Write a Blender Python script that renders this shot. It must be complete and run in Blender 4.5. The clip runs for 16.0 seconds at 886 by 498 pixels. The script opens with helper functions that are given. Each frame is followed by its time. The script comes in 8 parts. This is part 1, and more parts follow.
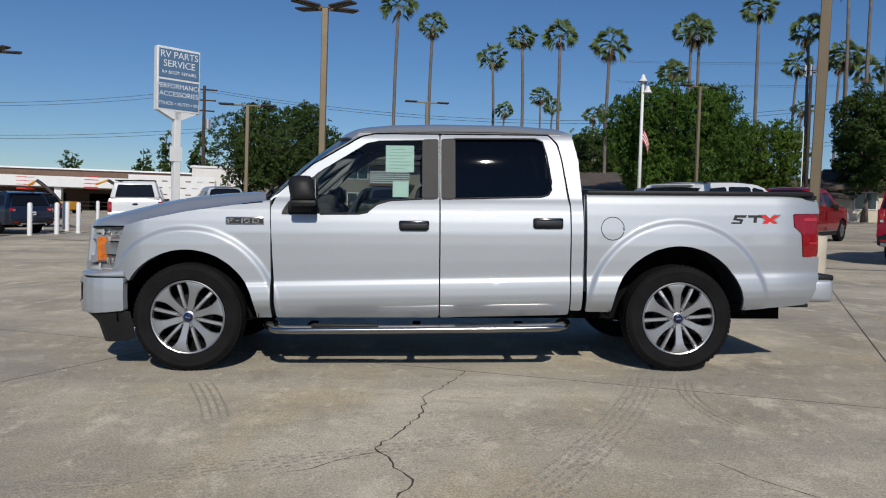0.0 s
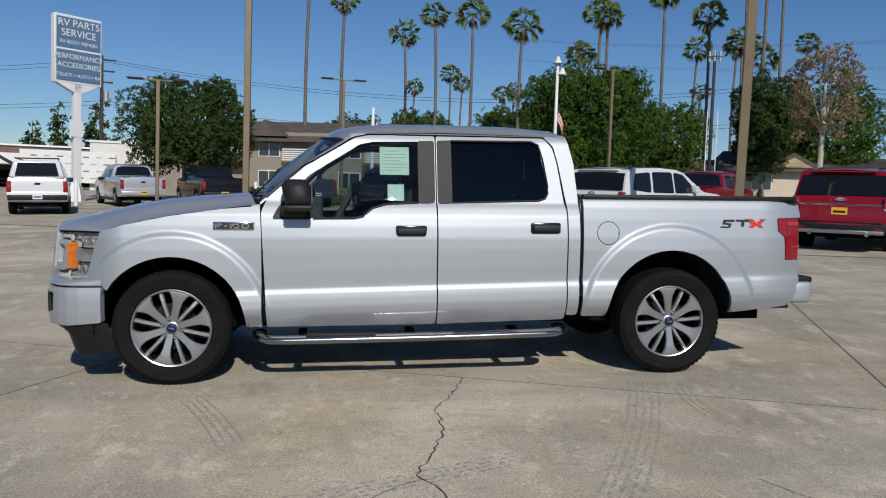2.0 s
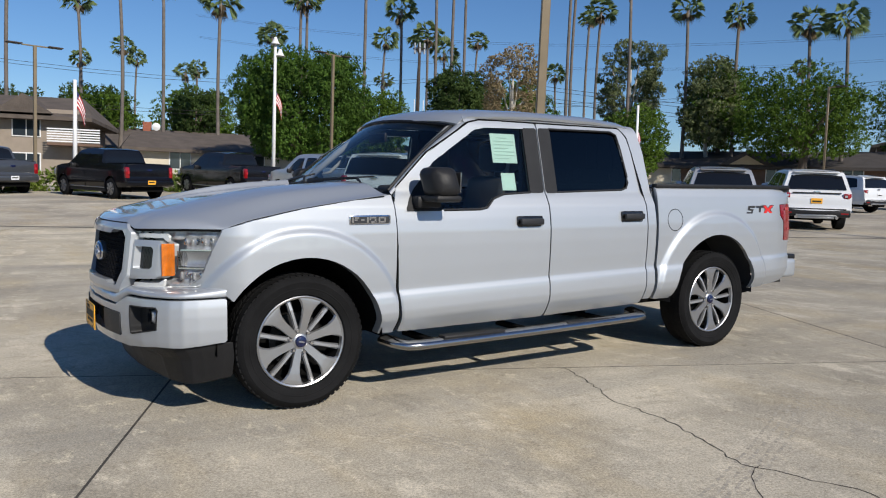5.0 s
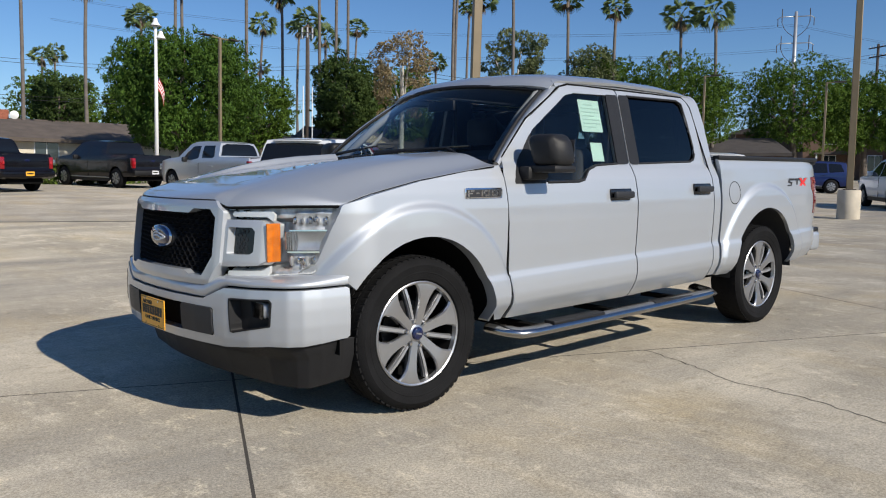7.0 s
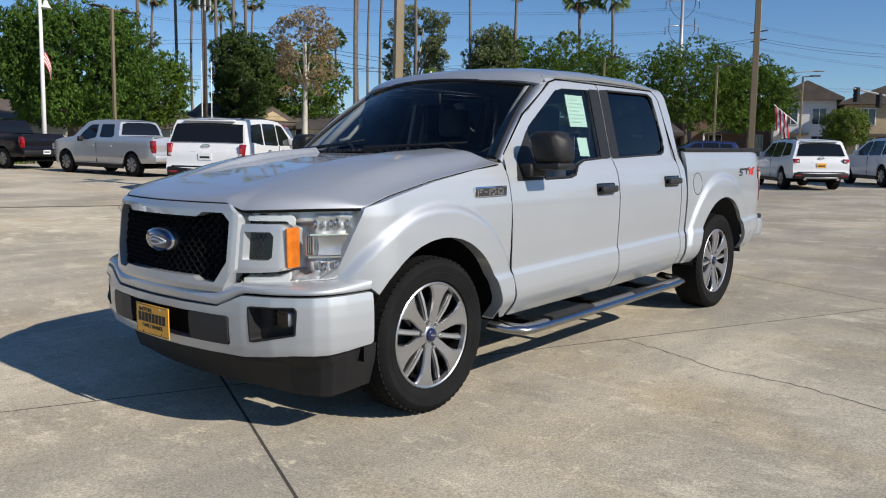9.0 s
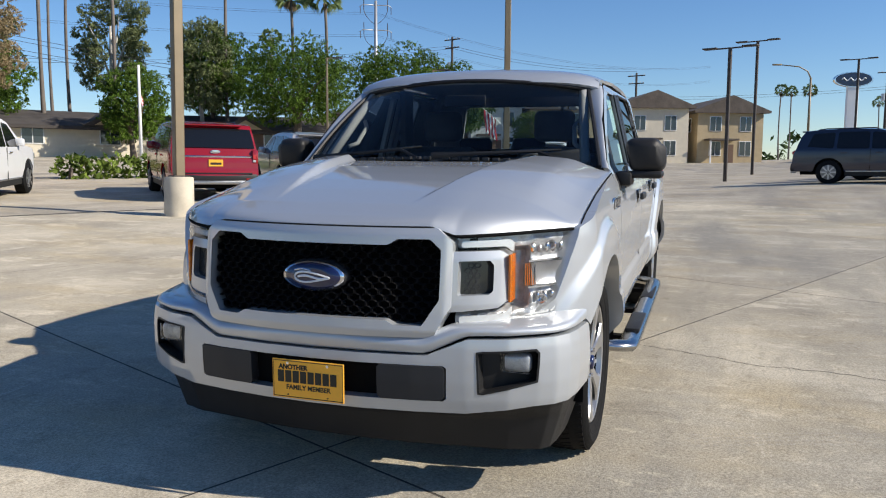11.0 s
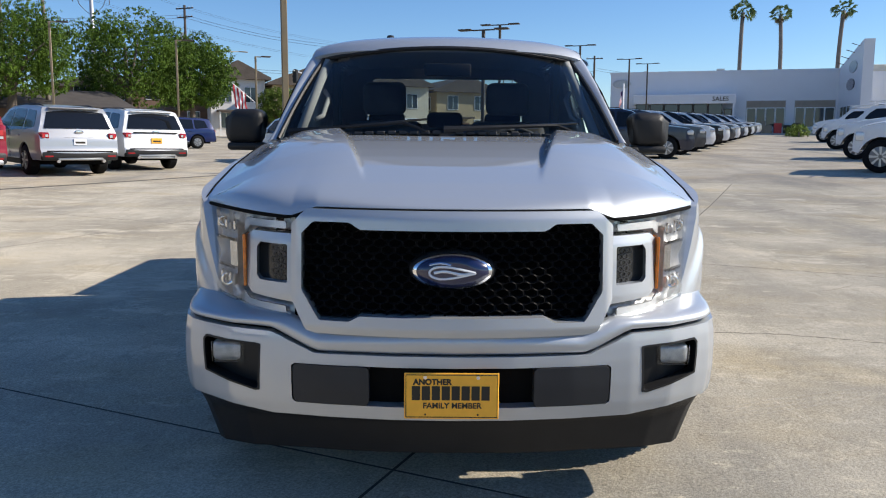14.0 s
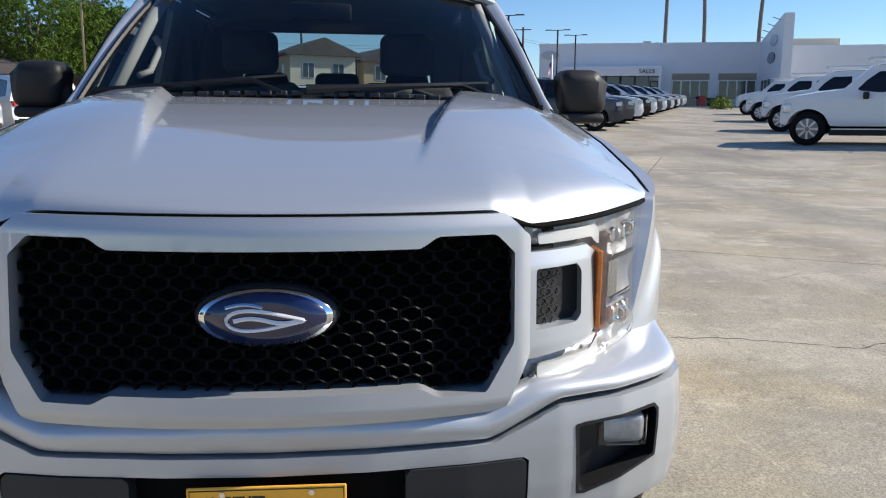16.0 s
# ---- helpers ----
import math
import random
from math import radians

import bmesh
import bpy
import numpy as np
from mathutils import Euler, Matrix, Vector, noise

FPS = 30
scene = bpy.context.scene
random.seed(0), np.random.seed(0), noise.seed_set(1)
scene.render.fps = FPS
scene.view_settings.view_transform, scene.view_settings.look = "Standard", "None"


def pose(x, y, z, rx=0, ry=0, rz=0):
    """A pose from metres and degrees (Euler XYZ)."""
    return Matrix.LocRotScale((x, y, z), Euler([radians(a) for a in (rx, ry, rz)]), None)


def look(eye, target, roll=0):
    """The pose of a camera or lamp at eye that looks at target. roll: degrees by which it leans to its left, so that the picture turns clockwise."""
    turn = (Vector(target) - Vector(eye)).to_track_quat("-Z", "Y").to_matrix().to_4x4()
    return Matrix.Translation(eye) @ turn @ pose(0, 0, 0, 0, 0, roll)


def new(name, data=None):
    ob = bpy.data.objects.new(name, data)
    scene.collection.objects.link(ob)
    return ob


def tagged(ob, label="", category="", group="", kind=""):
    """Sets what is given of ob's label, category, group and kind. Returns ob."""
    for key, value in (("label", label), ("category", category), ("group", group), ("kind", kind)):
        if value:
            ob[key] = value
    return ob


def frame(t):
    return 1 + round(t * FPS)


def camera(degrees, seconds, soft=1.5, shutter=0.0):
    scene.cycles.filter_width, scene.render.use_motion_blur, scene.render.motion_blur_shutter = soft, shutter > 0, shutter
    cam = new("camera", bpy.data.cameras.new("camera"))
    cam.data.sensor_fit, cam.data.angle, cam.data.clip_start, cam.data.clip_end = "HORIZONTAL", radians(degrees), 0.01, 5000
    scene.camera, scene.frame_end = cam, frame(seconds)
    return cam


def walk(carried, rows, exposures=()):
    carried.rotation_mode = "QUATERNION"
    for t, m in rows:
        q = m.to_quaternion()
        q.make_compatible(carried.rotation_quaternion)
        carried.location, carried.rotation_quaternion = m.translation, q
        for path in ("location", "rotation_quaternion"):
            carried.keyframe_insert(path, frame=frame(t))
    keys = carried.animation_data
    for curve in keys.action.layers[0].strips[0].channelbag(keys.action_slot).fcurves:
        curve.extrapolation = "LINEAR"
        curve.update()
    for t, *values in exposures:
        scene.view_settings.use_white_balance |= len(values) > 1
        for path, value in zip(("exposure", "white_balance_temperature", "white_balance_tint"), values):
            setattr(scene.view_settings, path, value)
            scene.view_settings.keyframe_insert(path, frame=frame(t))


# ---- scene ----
cam = camera(58.71, 16.0, soft=1.1)
PATH = [
    (0.0, 1.692, -6.834, 1.173, 87.912, -1.760, -1.697),
    (0.5, 1.668, -6.817, 1.161, 87.941, -1.808, -2.553),
    (1.0, 1.646, -6.832, 1.274, 87.534, -1.847, -3.601),
    (1.5, 1.401, -6.836, 1.363, 86.904, -1.936, -5.586),
    (2.0, 1.024, -6.631, 1.361, 86.382, -1.939, -8.569),
    (2.5, 0.483, -6.466, 1.368, 85.993, -1.912, -12.393),
    (3.0, -0.034, -6.275, 1.344, 85.863, -1.702, -16.454),
    (3.2, -0.241, -6.217, 1.351, 85.834, -1.664, -18.085),
    (5.3, -2.001, -5.094, 1.295, 85.976, -1.768, -34.562),
    (5.5, -2.117, -4.961, 1.298, 85.934, -1.695, -35.803),
    (6.0, -2.425, -4.600, 1.287, 85.750, -1.478, -38.482),
    (6.5, -2.509, -4.285, 1.255, 85.563, -1.119, -40.382),
    (7.0, -2.617, -4.034, 1.154, 85.506, -1.000, -41.809),
    (7.5, -2.627, -3.947, 1.081, 85.375, -1.076, -43.018),
    (8.0, -2.626, -3.962, 1.135, 85.033, -1.039, -44.254),
    (8.5, -2.748, -3.890, 1.244, 84.515, -1.015, -46.096),
    (9.0, -2.994, -3.574, 1.259, 83.978, -0.906, -49.237),
    (9.2, -3.064, -3.373, 1.278, 83.850, -0.858, -50.899),
    (11.3, -3.675, -1.162, 1.294, 84.152, -0.149, -74.55),
    (11.5, -3.638, -0.993, 1.303, 84.063, -0.002, -76.6),
    (12.0, -3.621, -0.584, 1.278, 83.859, 0.225, -81.33),
    (12.5, -3.557, -0.311, 1.250, 83.400, 0.347, -84.810),
    (13.0, -3.491, -0.150, 1.246, 82.836, 0.207, -87.976),
    (13.5, -3.488, -0.001, 1.252, 82.976, -0.036, -89.549),
    (14.0, -3.481, 0.042, 1.274, 82.657, -0.165, -90.353),
    (14.5, -3.466, 0.047, 1.273, 82.570, -0.118, -91.166),
    (15.0, -3.407, 0.057, 1.268, 82.152, -0.028, -91.938),
    (15.5, -3.022, -0.037, 1.230, 81.583, -0.003, -93.450),
    (16.0, -2.480, -0.205, 1.257, 80.673, -0.302, -95.355),
]
EXPOSURES = [(0.0, -0.38, 6550, 10), (3.0, -0.26, 6550, 10), (5.5, 0.14, 6700, 10), (9.0, 0.30, 6850, 10), (11.5, 0.64, 6900, 10), (16.0, 0.76, 6850, 10)]
walk(cam, [(t, pose(*p)) for t, *p in PATH], EXPOSURES)


# ---- world, sun ----
SUN = Vector((0.07, -0.835, 0.55)).normalized()
wd = bpy.data.worlds.new("sky")
scene.world = wd
wd.use_nodes = True
wt = wd.node_tree
sky = wt.nodes.new("ShaderNodeTexSky")
sky.sky_type, sky.sun_disc = "NISHITA", False
sky.sun_elevation = math.asin(SUN.z)
sky.sun_rotation = math.atan2(SUN.x, SUN.y)
sky.altitude, sky.air_density, sky.dust_density, sky.ozone_density = 300, 1.0, 0.1, 6.0
bg = wt.nodes["Background"]
bg.inputs["Strength"].default_value = 0.092
deep = wt.nodes.new("ShaderNodeHueSaturation")
deep.inputs["Saturation"].default_value = 1.12
deep.inputs["Hue"].default_value = 0.505
wt.links.new(sky.outputs["Color"], deep.inputs["Color"])
wt.links.new(deep.outputs["Color"], bg.inputs["Color"])
lamp = bpy.data.lights.new("sun", "SUN")
lamp.energy, lamp.angle, lamp.color = 4.1, radians(0.53), (1.0, 0.95, 0.87)
sun = new("sun", lamp)
sun.matrix_world = look(SUN * 50, (0, 0, 0))


# ---- small helpers ----
def sstep(a, b, v):
    k = min(1.0, max(0.0, (v - a) / (b - a)))
    return k * k * (3 - 2 * k)


def soft(v, w=3.0):
    return 0.5 * (v + math.sqrt(v * v + w * w))


def gz(x, y):
    """Height of the ground: the lot rises away from the pickup."""
    x, y = min(110.0, max(-60.0, x)), min(75.0, max(-70.0, y))
    return (0.024 * x + 0.006 * y + 0.022 * (soft(y - 6) - soft(-6))
            + 0.033 * (soft(-y - 3) - soft(-3)) * sstep(8, 17, x)
            + 0.27 * math.exp(-((y + 5.8 + 0.46 * (x - 24)) / 5.0) ** 2) * sstep(16, 24, x))


def mat(name, col, rough=0.5, metal=0.0, coat=0.0, vary=0.0, scale=4.0, bump=0.0, fine=60.0, spec=0.5, emit=None):
    """A surface with two scales of variation: vary changes the colour, bump the relief."""
    m = bpy.data.materials.new(name)
    m.use_nodes = True
    nt = m.node_tree
    b = nt.nodes["Principled BSDF"]
    b.inputs["Base Color"].default_value = (*col, 1)
    b.inputs["Roughness"].default_value = rough
    b.inputs["Metallic"].default_value = metal
    b.inputs["Coat Weight"].default_value = coat
    b.inputs["Coat Roughness"].default_value = 0.04
    b.inputs["Specular IOR Level"].default_value = spec
    if emit:
        b.inputs["Emission Color"].default_value = (*emit[:3], 1)
        b.inputs["Emission Strength"].default_value = emit[3]
    if vary or bump:
        tc = nt.nodes.new("ShaderNodeTexCoord")
        n1, n2 = nt.nodes.new("ShaderNodeTexNoise"), nt.nodes.new("ShaderNodeTexNoise")
        n1.inputs["Scale"].default_value, n1.inputs["Detail"].default_value = scale, 5
        n2.inputs["Scale"].default_value, n2.inputs["Detail"].default_value = fine, 4
        for n in (n1, n2):
            nt.links.new(tc.outputs["Object"], n.inputs["Vector"])
        if vary:
            mx = nt.nodes.new("ShaderNodeMath")
            mx.operation = "MULTIPLY_ADD"
            nt.links.new(n2.outputs["Fac"], mx.inputs[0])
            mx.inputs[1].default_value = 0.5
            nt.links.new(n1.outputs["Fac"], mx.inputs[2])
            rp = nt.nodes.new("ShaderNodeValToRGB")
            rp.color_ramp.elements[0].position, rp.color_ramp.elements[1].position = 0.45, 1.05
            rp.color_ramp.elements[0].color = (*[c * (1 - vary) for c in col], 1)
            rp.color_ramp.elements[1].color = (*[min(1, c * (1 + vary)) for c in col], 1)
            nt.links.new(mx.outputs[0], rp.inputs["Fac"])
            nt.links.new(rp.outputs["Color"], b.inputs["Base Color"])
        if bump:
            bp = nt.nodes.new("ShaderNodeBump")
            bp.inputs["Strength"].default_value, bp.inputs["Distance"].default_value = bump, 0.01
            nt.links.new(n2.outputs["Fac"], bp.inputs["Height"])
            nt.links.new(bp.outputs["Normal"], b.inputs["Normal"])
    return m


def glass(name, tint, ior=1.5):
    """A thin pane: tinted to look through, mirror-like by its angle."""
    m = bpy.data.materials.new(name)
    m.use_nodes = True
    nt = m.node_tree
    nt.nodes.remove(nt.nodes["Principled BSDF"])
    tr_, gl, fr, mx = (nt.nodes.new("ShaderNode" + k) for k in ("BsdfTransparent", "BsdfGlossy", "Fresnel", "MixShader"))
    tr_.inputs["Color"].default_value = (*tint, 1)
    gl.inputs["Roughness"].default_value = 0.01
    fr.inputs["IOR"].default_value = ior
    nt.links.new(fr.outputs[0], mx.inputs[0])
    nt.links.new(tr_.outputs[0], mx.inputs[1])
    nt.links.new(gl.outputs[0], mx.inputs[2])
    nt.links.new(mx.outputs[0], nt.nodes["Material Output"].inputs["Surface"])
    return m


def part(name, bm, material, parent=None, label="", smooth=False, angle=None):
    me = bpy.data.meshes.new(name)
    if smooth:
        for f in bm.faces:
            f.smooth = True
        if angle:
            for e in bm.edges:
                if len(e.link_faces) == 2 and e.calc_face_angle(0) > radians(angle):
                    e.smooth = False
    bm.to_mesh(me)
    bm.free()
    me.materials.append(material)
    ob = new(name, me)
    ob.parent = parent
    if label:
        ob["label"] = label
    if material in (M_GLASS, M_WSGLASS, M_LENS):
        ob.visible_shadow = False
    return ob


def again(ob, m, parent=None):
    """Another piece on the same mesh."""
    o = new(ob.name.split(".")[0], ob.data)
    o.parent = parent if parent else ob.parent
    o.matrix_basis = m
    if "label" in ob:
        o["label"] = ob["label"]
    return o


def box(x0, x1, y0, y1, z0, z1, bevel=0.0, seg=2, bm=None):
    bm = bm or bmesh.new()
    r = bmesh.ops.create_cube(bm, size=1, matrix=Matrix.LocRotScale(((x0 + x1) / 2, (y0 + y1) / 2, (z0 + z1) / 2), None, (abs(x1 - x0), abs(y1 - y0), abs(z1 - z0))))
    if bevel:
        es = list({e for v in r["verts"] for e in v.link_edges})
        bmesh.ops.bevel(bm, geom=es, offset=bevel, segments=seg, affect="EDGES", profile=0.5)
    return bm


def cyl(p, q, r0, r1=None, n=16, bm=None, caps=True):
    bm = bm or bmesh.new()
    p, q = Vector(p), Vector(q)
    d = q - p
    m = Matrix.Translation((p + q) / 2) @ d.to_track_quat("Z", "Y").to_matrix().to_4x4()
    bmesh.ops.create_cone(bm, cap_ends=caps, segments=n, radius1=r0, radius2=r0 if r1 is None else r1, depth=d.length, matrix=m)
    return bm


def lathe(profile, n=48, axis="y", bm=None, c=(0, 0, 0), s=1):
    """Turns (radius, along) points about an axis."""
    bm = bm or bmesh.new()
    rings = []
    for r, a in profile:
        ring = []
        for k in range(n):
            w = 2 * math.pi * k / n
            u, v = r * math.cos(w), r * math.sin(w)
            co = (u, a * s, v) if axis == "y" else ((a * s, u, v) if axis == "x" else (u, v, a * s))
            ring.append(bm.verts.new(Vector(co) + Vector(c)))
        rings.append(ring)
    for a, b in zip(rings, rings[1:]):
        for k in range(n):
            bm.faces.new((a[k], a[(k + 1) % n], b[(k + 1) % n], b[k]))
    bmesh.ops.recalc_face_normals(bm, faces=bm.faces)
    return bm


def surf(nu, nv, f, bm=None):
    bm = bm or bmesh.new()
    vs = [[bm.verts.new(f(i / nu, j / nv)) for j in range(nv + 1)] for i in range(nu + 1)]
    for i in range(nu):
        for j in range(nv):
            bm.faces.new((vs[i][j], vs[i + 1][j], vs[i + 1][j + 1], vs[i][j + 1]))
    return bm


def thick(bm, t):
    """Gives a sheet thickness, inwards by t."""
    bmesh.ops.recalc_face_normals(bm, faces=bm.faces)
    bmesh.ops.solidify(bm, geom=bm.faces[:], thickness=t)
    return bm


def tube(pts, r, n=12, bm=None, flat=1.0):
    """A round bar along points; flat squashes it upright."""
    bm = bm or bmesh.new()
    pts = [Vector(p) for p in pts]
    rings = []
    for i, p in enumerate(pts):
        d = (pts[min(i + 1, len(pts) - 1)] - pts[max(i - 1, 0)]).normalized()
        up = Vector((0, 0, 1)) if abs(d.z) < 0.95 else Vector((1, 0, 0))
        a = d.cross(up).normalized()
        b = a.cross(d)
        rr = r[i] if isinstance(r, (list, tuple)) else r
        rings.append([bm.verts.new(p + a * rr * math.cos(2 * math.pi * k / n) + b * rr * flat * math.sin(2 * math.pi * k / n)) for k in range(n)])
    for a, b in zip(rings, rings[1:]):
        for k in range(n):
            bm.faces.new((a[k], a[(k + 1) % n], b[(k + 1) % n], b[k]))
    bm.faces.new(rings[0][::-1])
    bm.faces.new(rings[-1])
    bmesh.ops.recalc_face_normals(bm, faces=bm.faces)
    return bm


def prism(outline, f, g, bm=None):
    """A plate between outline mapped by f (front) and by g (back)."""
    bm = bm or bmesh.new()
    a = [bm.verts.new(f(*p)) for p in outline]
    b = [bm.verts.new(g(*p)) for p in outline]
    bm.faces.new(a)
    bm.faces.new(b[::-1])
    for k in range(len(a)):
        bm.faces.new((a[k], b[k], b[(k + 1) % len(a)], a[(k + 1) % len(a)]))
    bmesh.ops.recalc_face_normals(bm, faces=bm.faces)
    return bm


def sd_poly(pts, X, Z):
    """Signed distance to a polygon, negative inside."""
    P = np.array(pts, float)
    d = np.full(X.shape, 1e9)
    s = np.ones(X.shape)
    for i in range(len(P)):
        a, b = P[i], P[i - 1]
        e = b - a
        wx, wz = X - a[0], Z - a[1]
        k = np.clip((wx * e[0] + wz * e[1]) / (e @ e), 0, 1)
        d = np.minimum(d, (wx - e[0] * k) ** 2 + (wz - e[1] * k) ** 2)
        c1, c2, c3 = Z >= a[1], Z < b[1], e[0] * wz > e[1] * wx
        s = np.where((c1 & c2 & c3) | (~c1 & ~c2 & ~c3), -s, s)
    return s * np.sqrt(d)


def sheet(x0, x1, z0, z1, cell, sdf, place, lip=0.025, inward=None, shear=0.0):
    """A curved panel cut to a shape: cells of a fine grid, those on the rim clipped at the outline, with a folded edge."""
    nx, nz = max(2, round((x1 - x0) / cell)), max(2, round((z1 - z0) / cell))
    X, Z = np.meshgrid(np.linspace(x0, x1, nx + 1), np.linspace(z0, z1, nz + 1), indexing="ij")
    Z = Z + shear * (X - 0.665)
    D = sdf(X, Z)
    D = np.where(np.abs(D) < cell * 0.12, 0.0, D)
    bm = bmesh.new()
    made = {}

    def corner(k):
        if k not in made:
            made[k] = bm.verts.new(place(float(X[k]), float(Z[k])))
        return made[k]

    def crossing(a, b):
        if D[a] > 0:
            a, b = b, a
        if D[a] == 0:
            return corner(a)
        if (a, b) not in made:
            f = D[a] / (D[a] - D[b])
            made[a, b] = bm.verts.new(place(float(X[a] + (X[b] - X[a]) * f), float(Z[a] + (Z[b] - Z[a]) * f)))
        return made[a, b]
    for i in range(nx):
        for j in range(nz):
            q = ((i, j), (i + 1, j), (i + 1, j + 1), (i, j + 1))
            ins = [D[k] <= 0 for k in q]
            if not any(ins) or max(D[k] for k in q) == 0 == min(D[k] for k in q):
                continue
            poly = []
            for n in range(4):
                if ins[n]:
                    poly.append(corner(q[n]))
                if ins[n] != ins[(n + 1) % 4]:
                    poly.append(crossing(q[n], q[(n + 1) % 4]))
            poly = [v for n, v in enumerate(poly) if v not in poly[:n]]
            if len(poly) > 2:
                bm.faces.new(poly)
    bmesh.ops.recalc_face_normals(bm, faces=bm.faces)
    if lip and inward:
        rim = [e for e in bm.edges if e.is_boundary]
        out = bmesh.ops.extrude_edge_only(bm, edges=rim)
        for v in out["geom"]:
            if isinstance(v, bmesh.types.BMVert):
                v.co += (inward(v.co) if callable(inward) else Vector(inward)) * lip
    return bm


def words(name, text, size, material, parent, m, depth=0.002, label="", bold=0.0):
    """Raised lettering, turned into a mesh."""
    cu = bpy.data.curves.new(name, "FONT")
    cu.body, cu.size, cu.extrude, cu.offset, cu.align_x, cu.align_y = text, size, depth, bold, "CENTER", "CENTER"
    tmp = bpy.data.objects.new(name, cu)
    me = bpy.data.meshes.new_from_object(tmp)
    bpy.data.objects.remove(tmp)
    me.materials.append(material)
    ob = new(name, me)
    ob.parent, ob.matrix_basis = parent, m
    if label:
        ob["label"] = label
    return ob


# ---- materials ----
M_PAINT = mat("silver_paint", (0.445, 0.468, 0.494), 0.52, 0.5, 1.0, 0.02, 1.5, 0.008, 900)
M_PAINT.node_tree.nodes["Principled BSDF"].inputs["Coat IOR"].default_value = 1.8
M_TYRE = mat("tyre_rubber", (0.011, 0.011, 0.0115), 0.78, vary=0.3, scale=7, bump=0.25, fine=120, spec=0.1)
M_PLASTIC = mat("black_plastic", (0.015, 0.015, 0.016), 0.5, vary=0.2, scale=9, bump=0.12, fine=500, spec=0.3)
M_GREYPL = mat("dark_grey_plastic", (0.024, 0.025, 0.028), 0.5, vary=0.15, scale=9, bump=0.1, fine=500, spec=0.35)
M_GLOSSBLK = mat("gloss_black", (0.012, 0.012, 0.013), 0.18, coat=0.4)
# near black for underbody, gaps and hollows: their shade is in the colour
M_VOID = mat("void_black", (0.006, 0.006, 0.006), 0.95, spec=0.1)
M_CHROME = mat("chrome", (0.82, 0.82, 0.83), 0.09, 1.0)
M_ALLOY = mat("machined_alloy", (0.50, 0.50, 0.505), 0.34, 0.9, vary=0.05, scale=20, bump=0.03, fine=300)
M_ALLOYGREY = mat("grey_alloy", (0.20, 0.201, 0.205), 0.42, 0.6)
M_ALLOYMID = mat("satin_grey_alloy", (0.48, 0.483, 0.49), 0.38, 0.7, vary=0.06, scale=20)
M_GLASS = glass("clear_glass", (0.62, 0.70, 0.70), 1.5)
M_WSGLASS = glass("windscreen_glass", (0.72, 0.78, 0.80), 1.45)
M_TINT = glass("tinted_glass", (0.035, 0.037, 0.042), 1.5)
M_LENS = glass("lamp_lens", (0.93, 0.95, 0.97), 1.45)
M_AMBER = mat("amber_lens", (0.62, 0.155, 0.006), 0.2, coat=0.8, vary=0.35, scale=45, bump=0.3, fine=160)
M_RED = mat("red_lens", (0.26, 0.005, 0.009), 0.15, coat=0.8, vary=0.2, scale=60)
M_REDLIT = mat("bright_red_lens", (0.48, 0.03, 0.035), 0.2, coat=0.8)
M_INT = mat("grey_upholstery", (0.05, 0.052, 0.056), 0.85, vary=0.2, scale=12, bump=0.2, fine=300)
M_INTL = mat("light_headliner", (0.28, 0.29, 0.29), 0.9, vary=0.1, scale=8)
M_PAPER = mat("pale_green_paper", (0.50, 0.66, 0.60), 0.8, vary=0.05, scale=30)
M_INK = mat("faint_ink", (0.43, 0.57, 0.52), 0.8)
M_YELLOW = mat("yellow_plate", (0.95, 0.45, 0.04), 0.45, vary=0.06, scale=25)
M_DARKINK = mat("black_print", (0.02, 0.016, 0.01), 0.6)
M_BLUE = mat("blue_enamel", (0.006, 0.011, 0.055), 0.2, coat=0.8)
M_REDX = mat("red_decal", (0.68, 0.03, 0.03), 0.4)
M_DECAL = mat("charcoal_decal", (0.03, 0.03, 0.033), 0.45)
M_REFLECT = mat("lamp_reflector", (0.46, 0.46, 0.47), 0.3, 0.7, vary=0.1, scale=25)
M_LAMPIN = mat("satin_chrome", (0.50, 0.505, 0.515), 0.36, 0.55, vary=0.35, scale=22)
M_CLEARLAMP = mat("clear_lamp", (0.62, 0.64, 0.66), 0.15, 0.4, coat=0.8)
M_GUIDE = mat("white_light_guide", (0.74, 0.75, 0.76), 0.25, 0.35, coat=0.5)
M_STEP = mat("polished_step_metal", (0.42, 0.415, 0.41), 0.2, 1.0, vary=0.05, scale=8)
M_HONEY = mat("satin_black_mesh", (0.010, 0.010, 0.011), 0.5, spec=0.25)
M_WHITEPRINT = mat("white_print", (0.75, 0.76, 0.78), 0.4)


# ---- the silver pickup ----
TILT = Matrix(((0.99971, -7e-05, -0.02399, 0), (-7e-05, 0.99998, -0.006, 0), (0.02399, 0.006, 0.99969, 0), (0, 0, 0, 1)))
SIDE_Z = (0.36, 0.40, 0.44, 0.49, 0.54, 0.60, 0.646, 0.664, 0.69, 0.80, 0.95, 1.04, 1.12, 1.20, 1.26, 1.30, 1.75, 1.79, 1.84)
CAB_Y = (0.90, 0.935, 0.960, 0.985, 0.995, 0.993, 0.988, 0.9765, 0.976, 0.983, 0.988, 0.987, 0.977, 0.960, 0.930, 0.903, 0.792, 0.768, 0.70)
BED_Z = (0.40, 0.45, 0.49, 0.54, 0.60, 0.646, 0.664, 0.69, 0.80, 0.95, 1.05, 1.18, 1.27, 1.32, 1.345)
BED_Y = (0.94, 0.965, 0.985, 0.995, 0.993, 0.988, 0.9765, 0.976, 0.983, 0.988, 0.985, 0.972, 0.958, 0.942, 0.92)
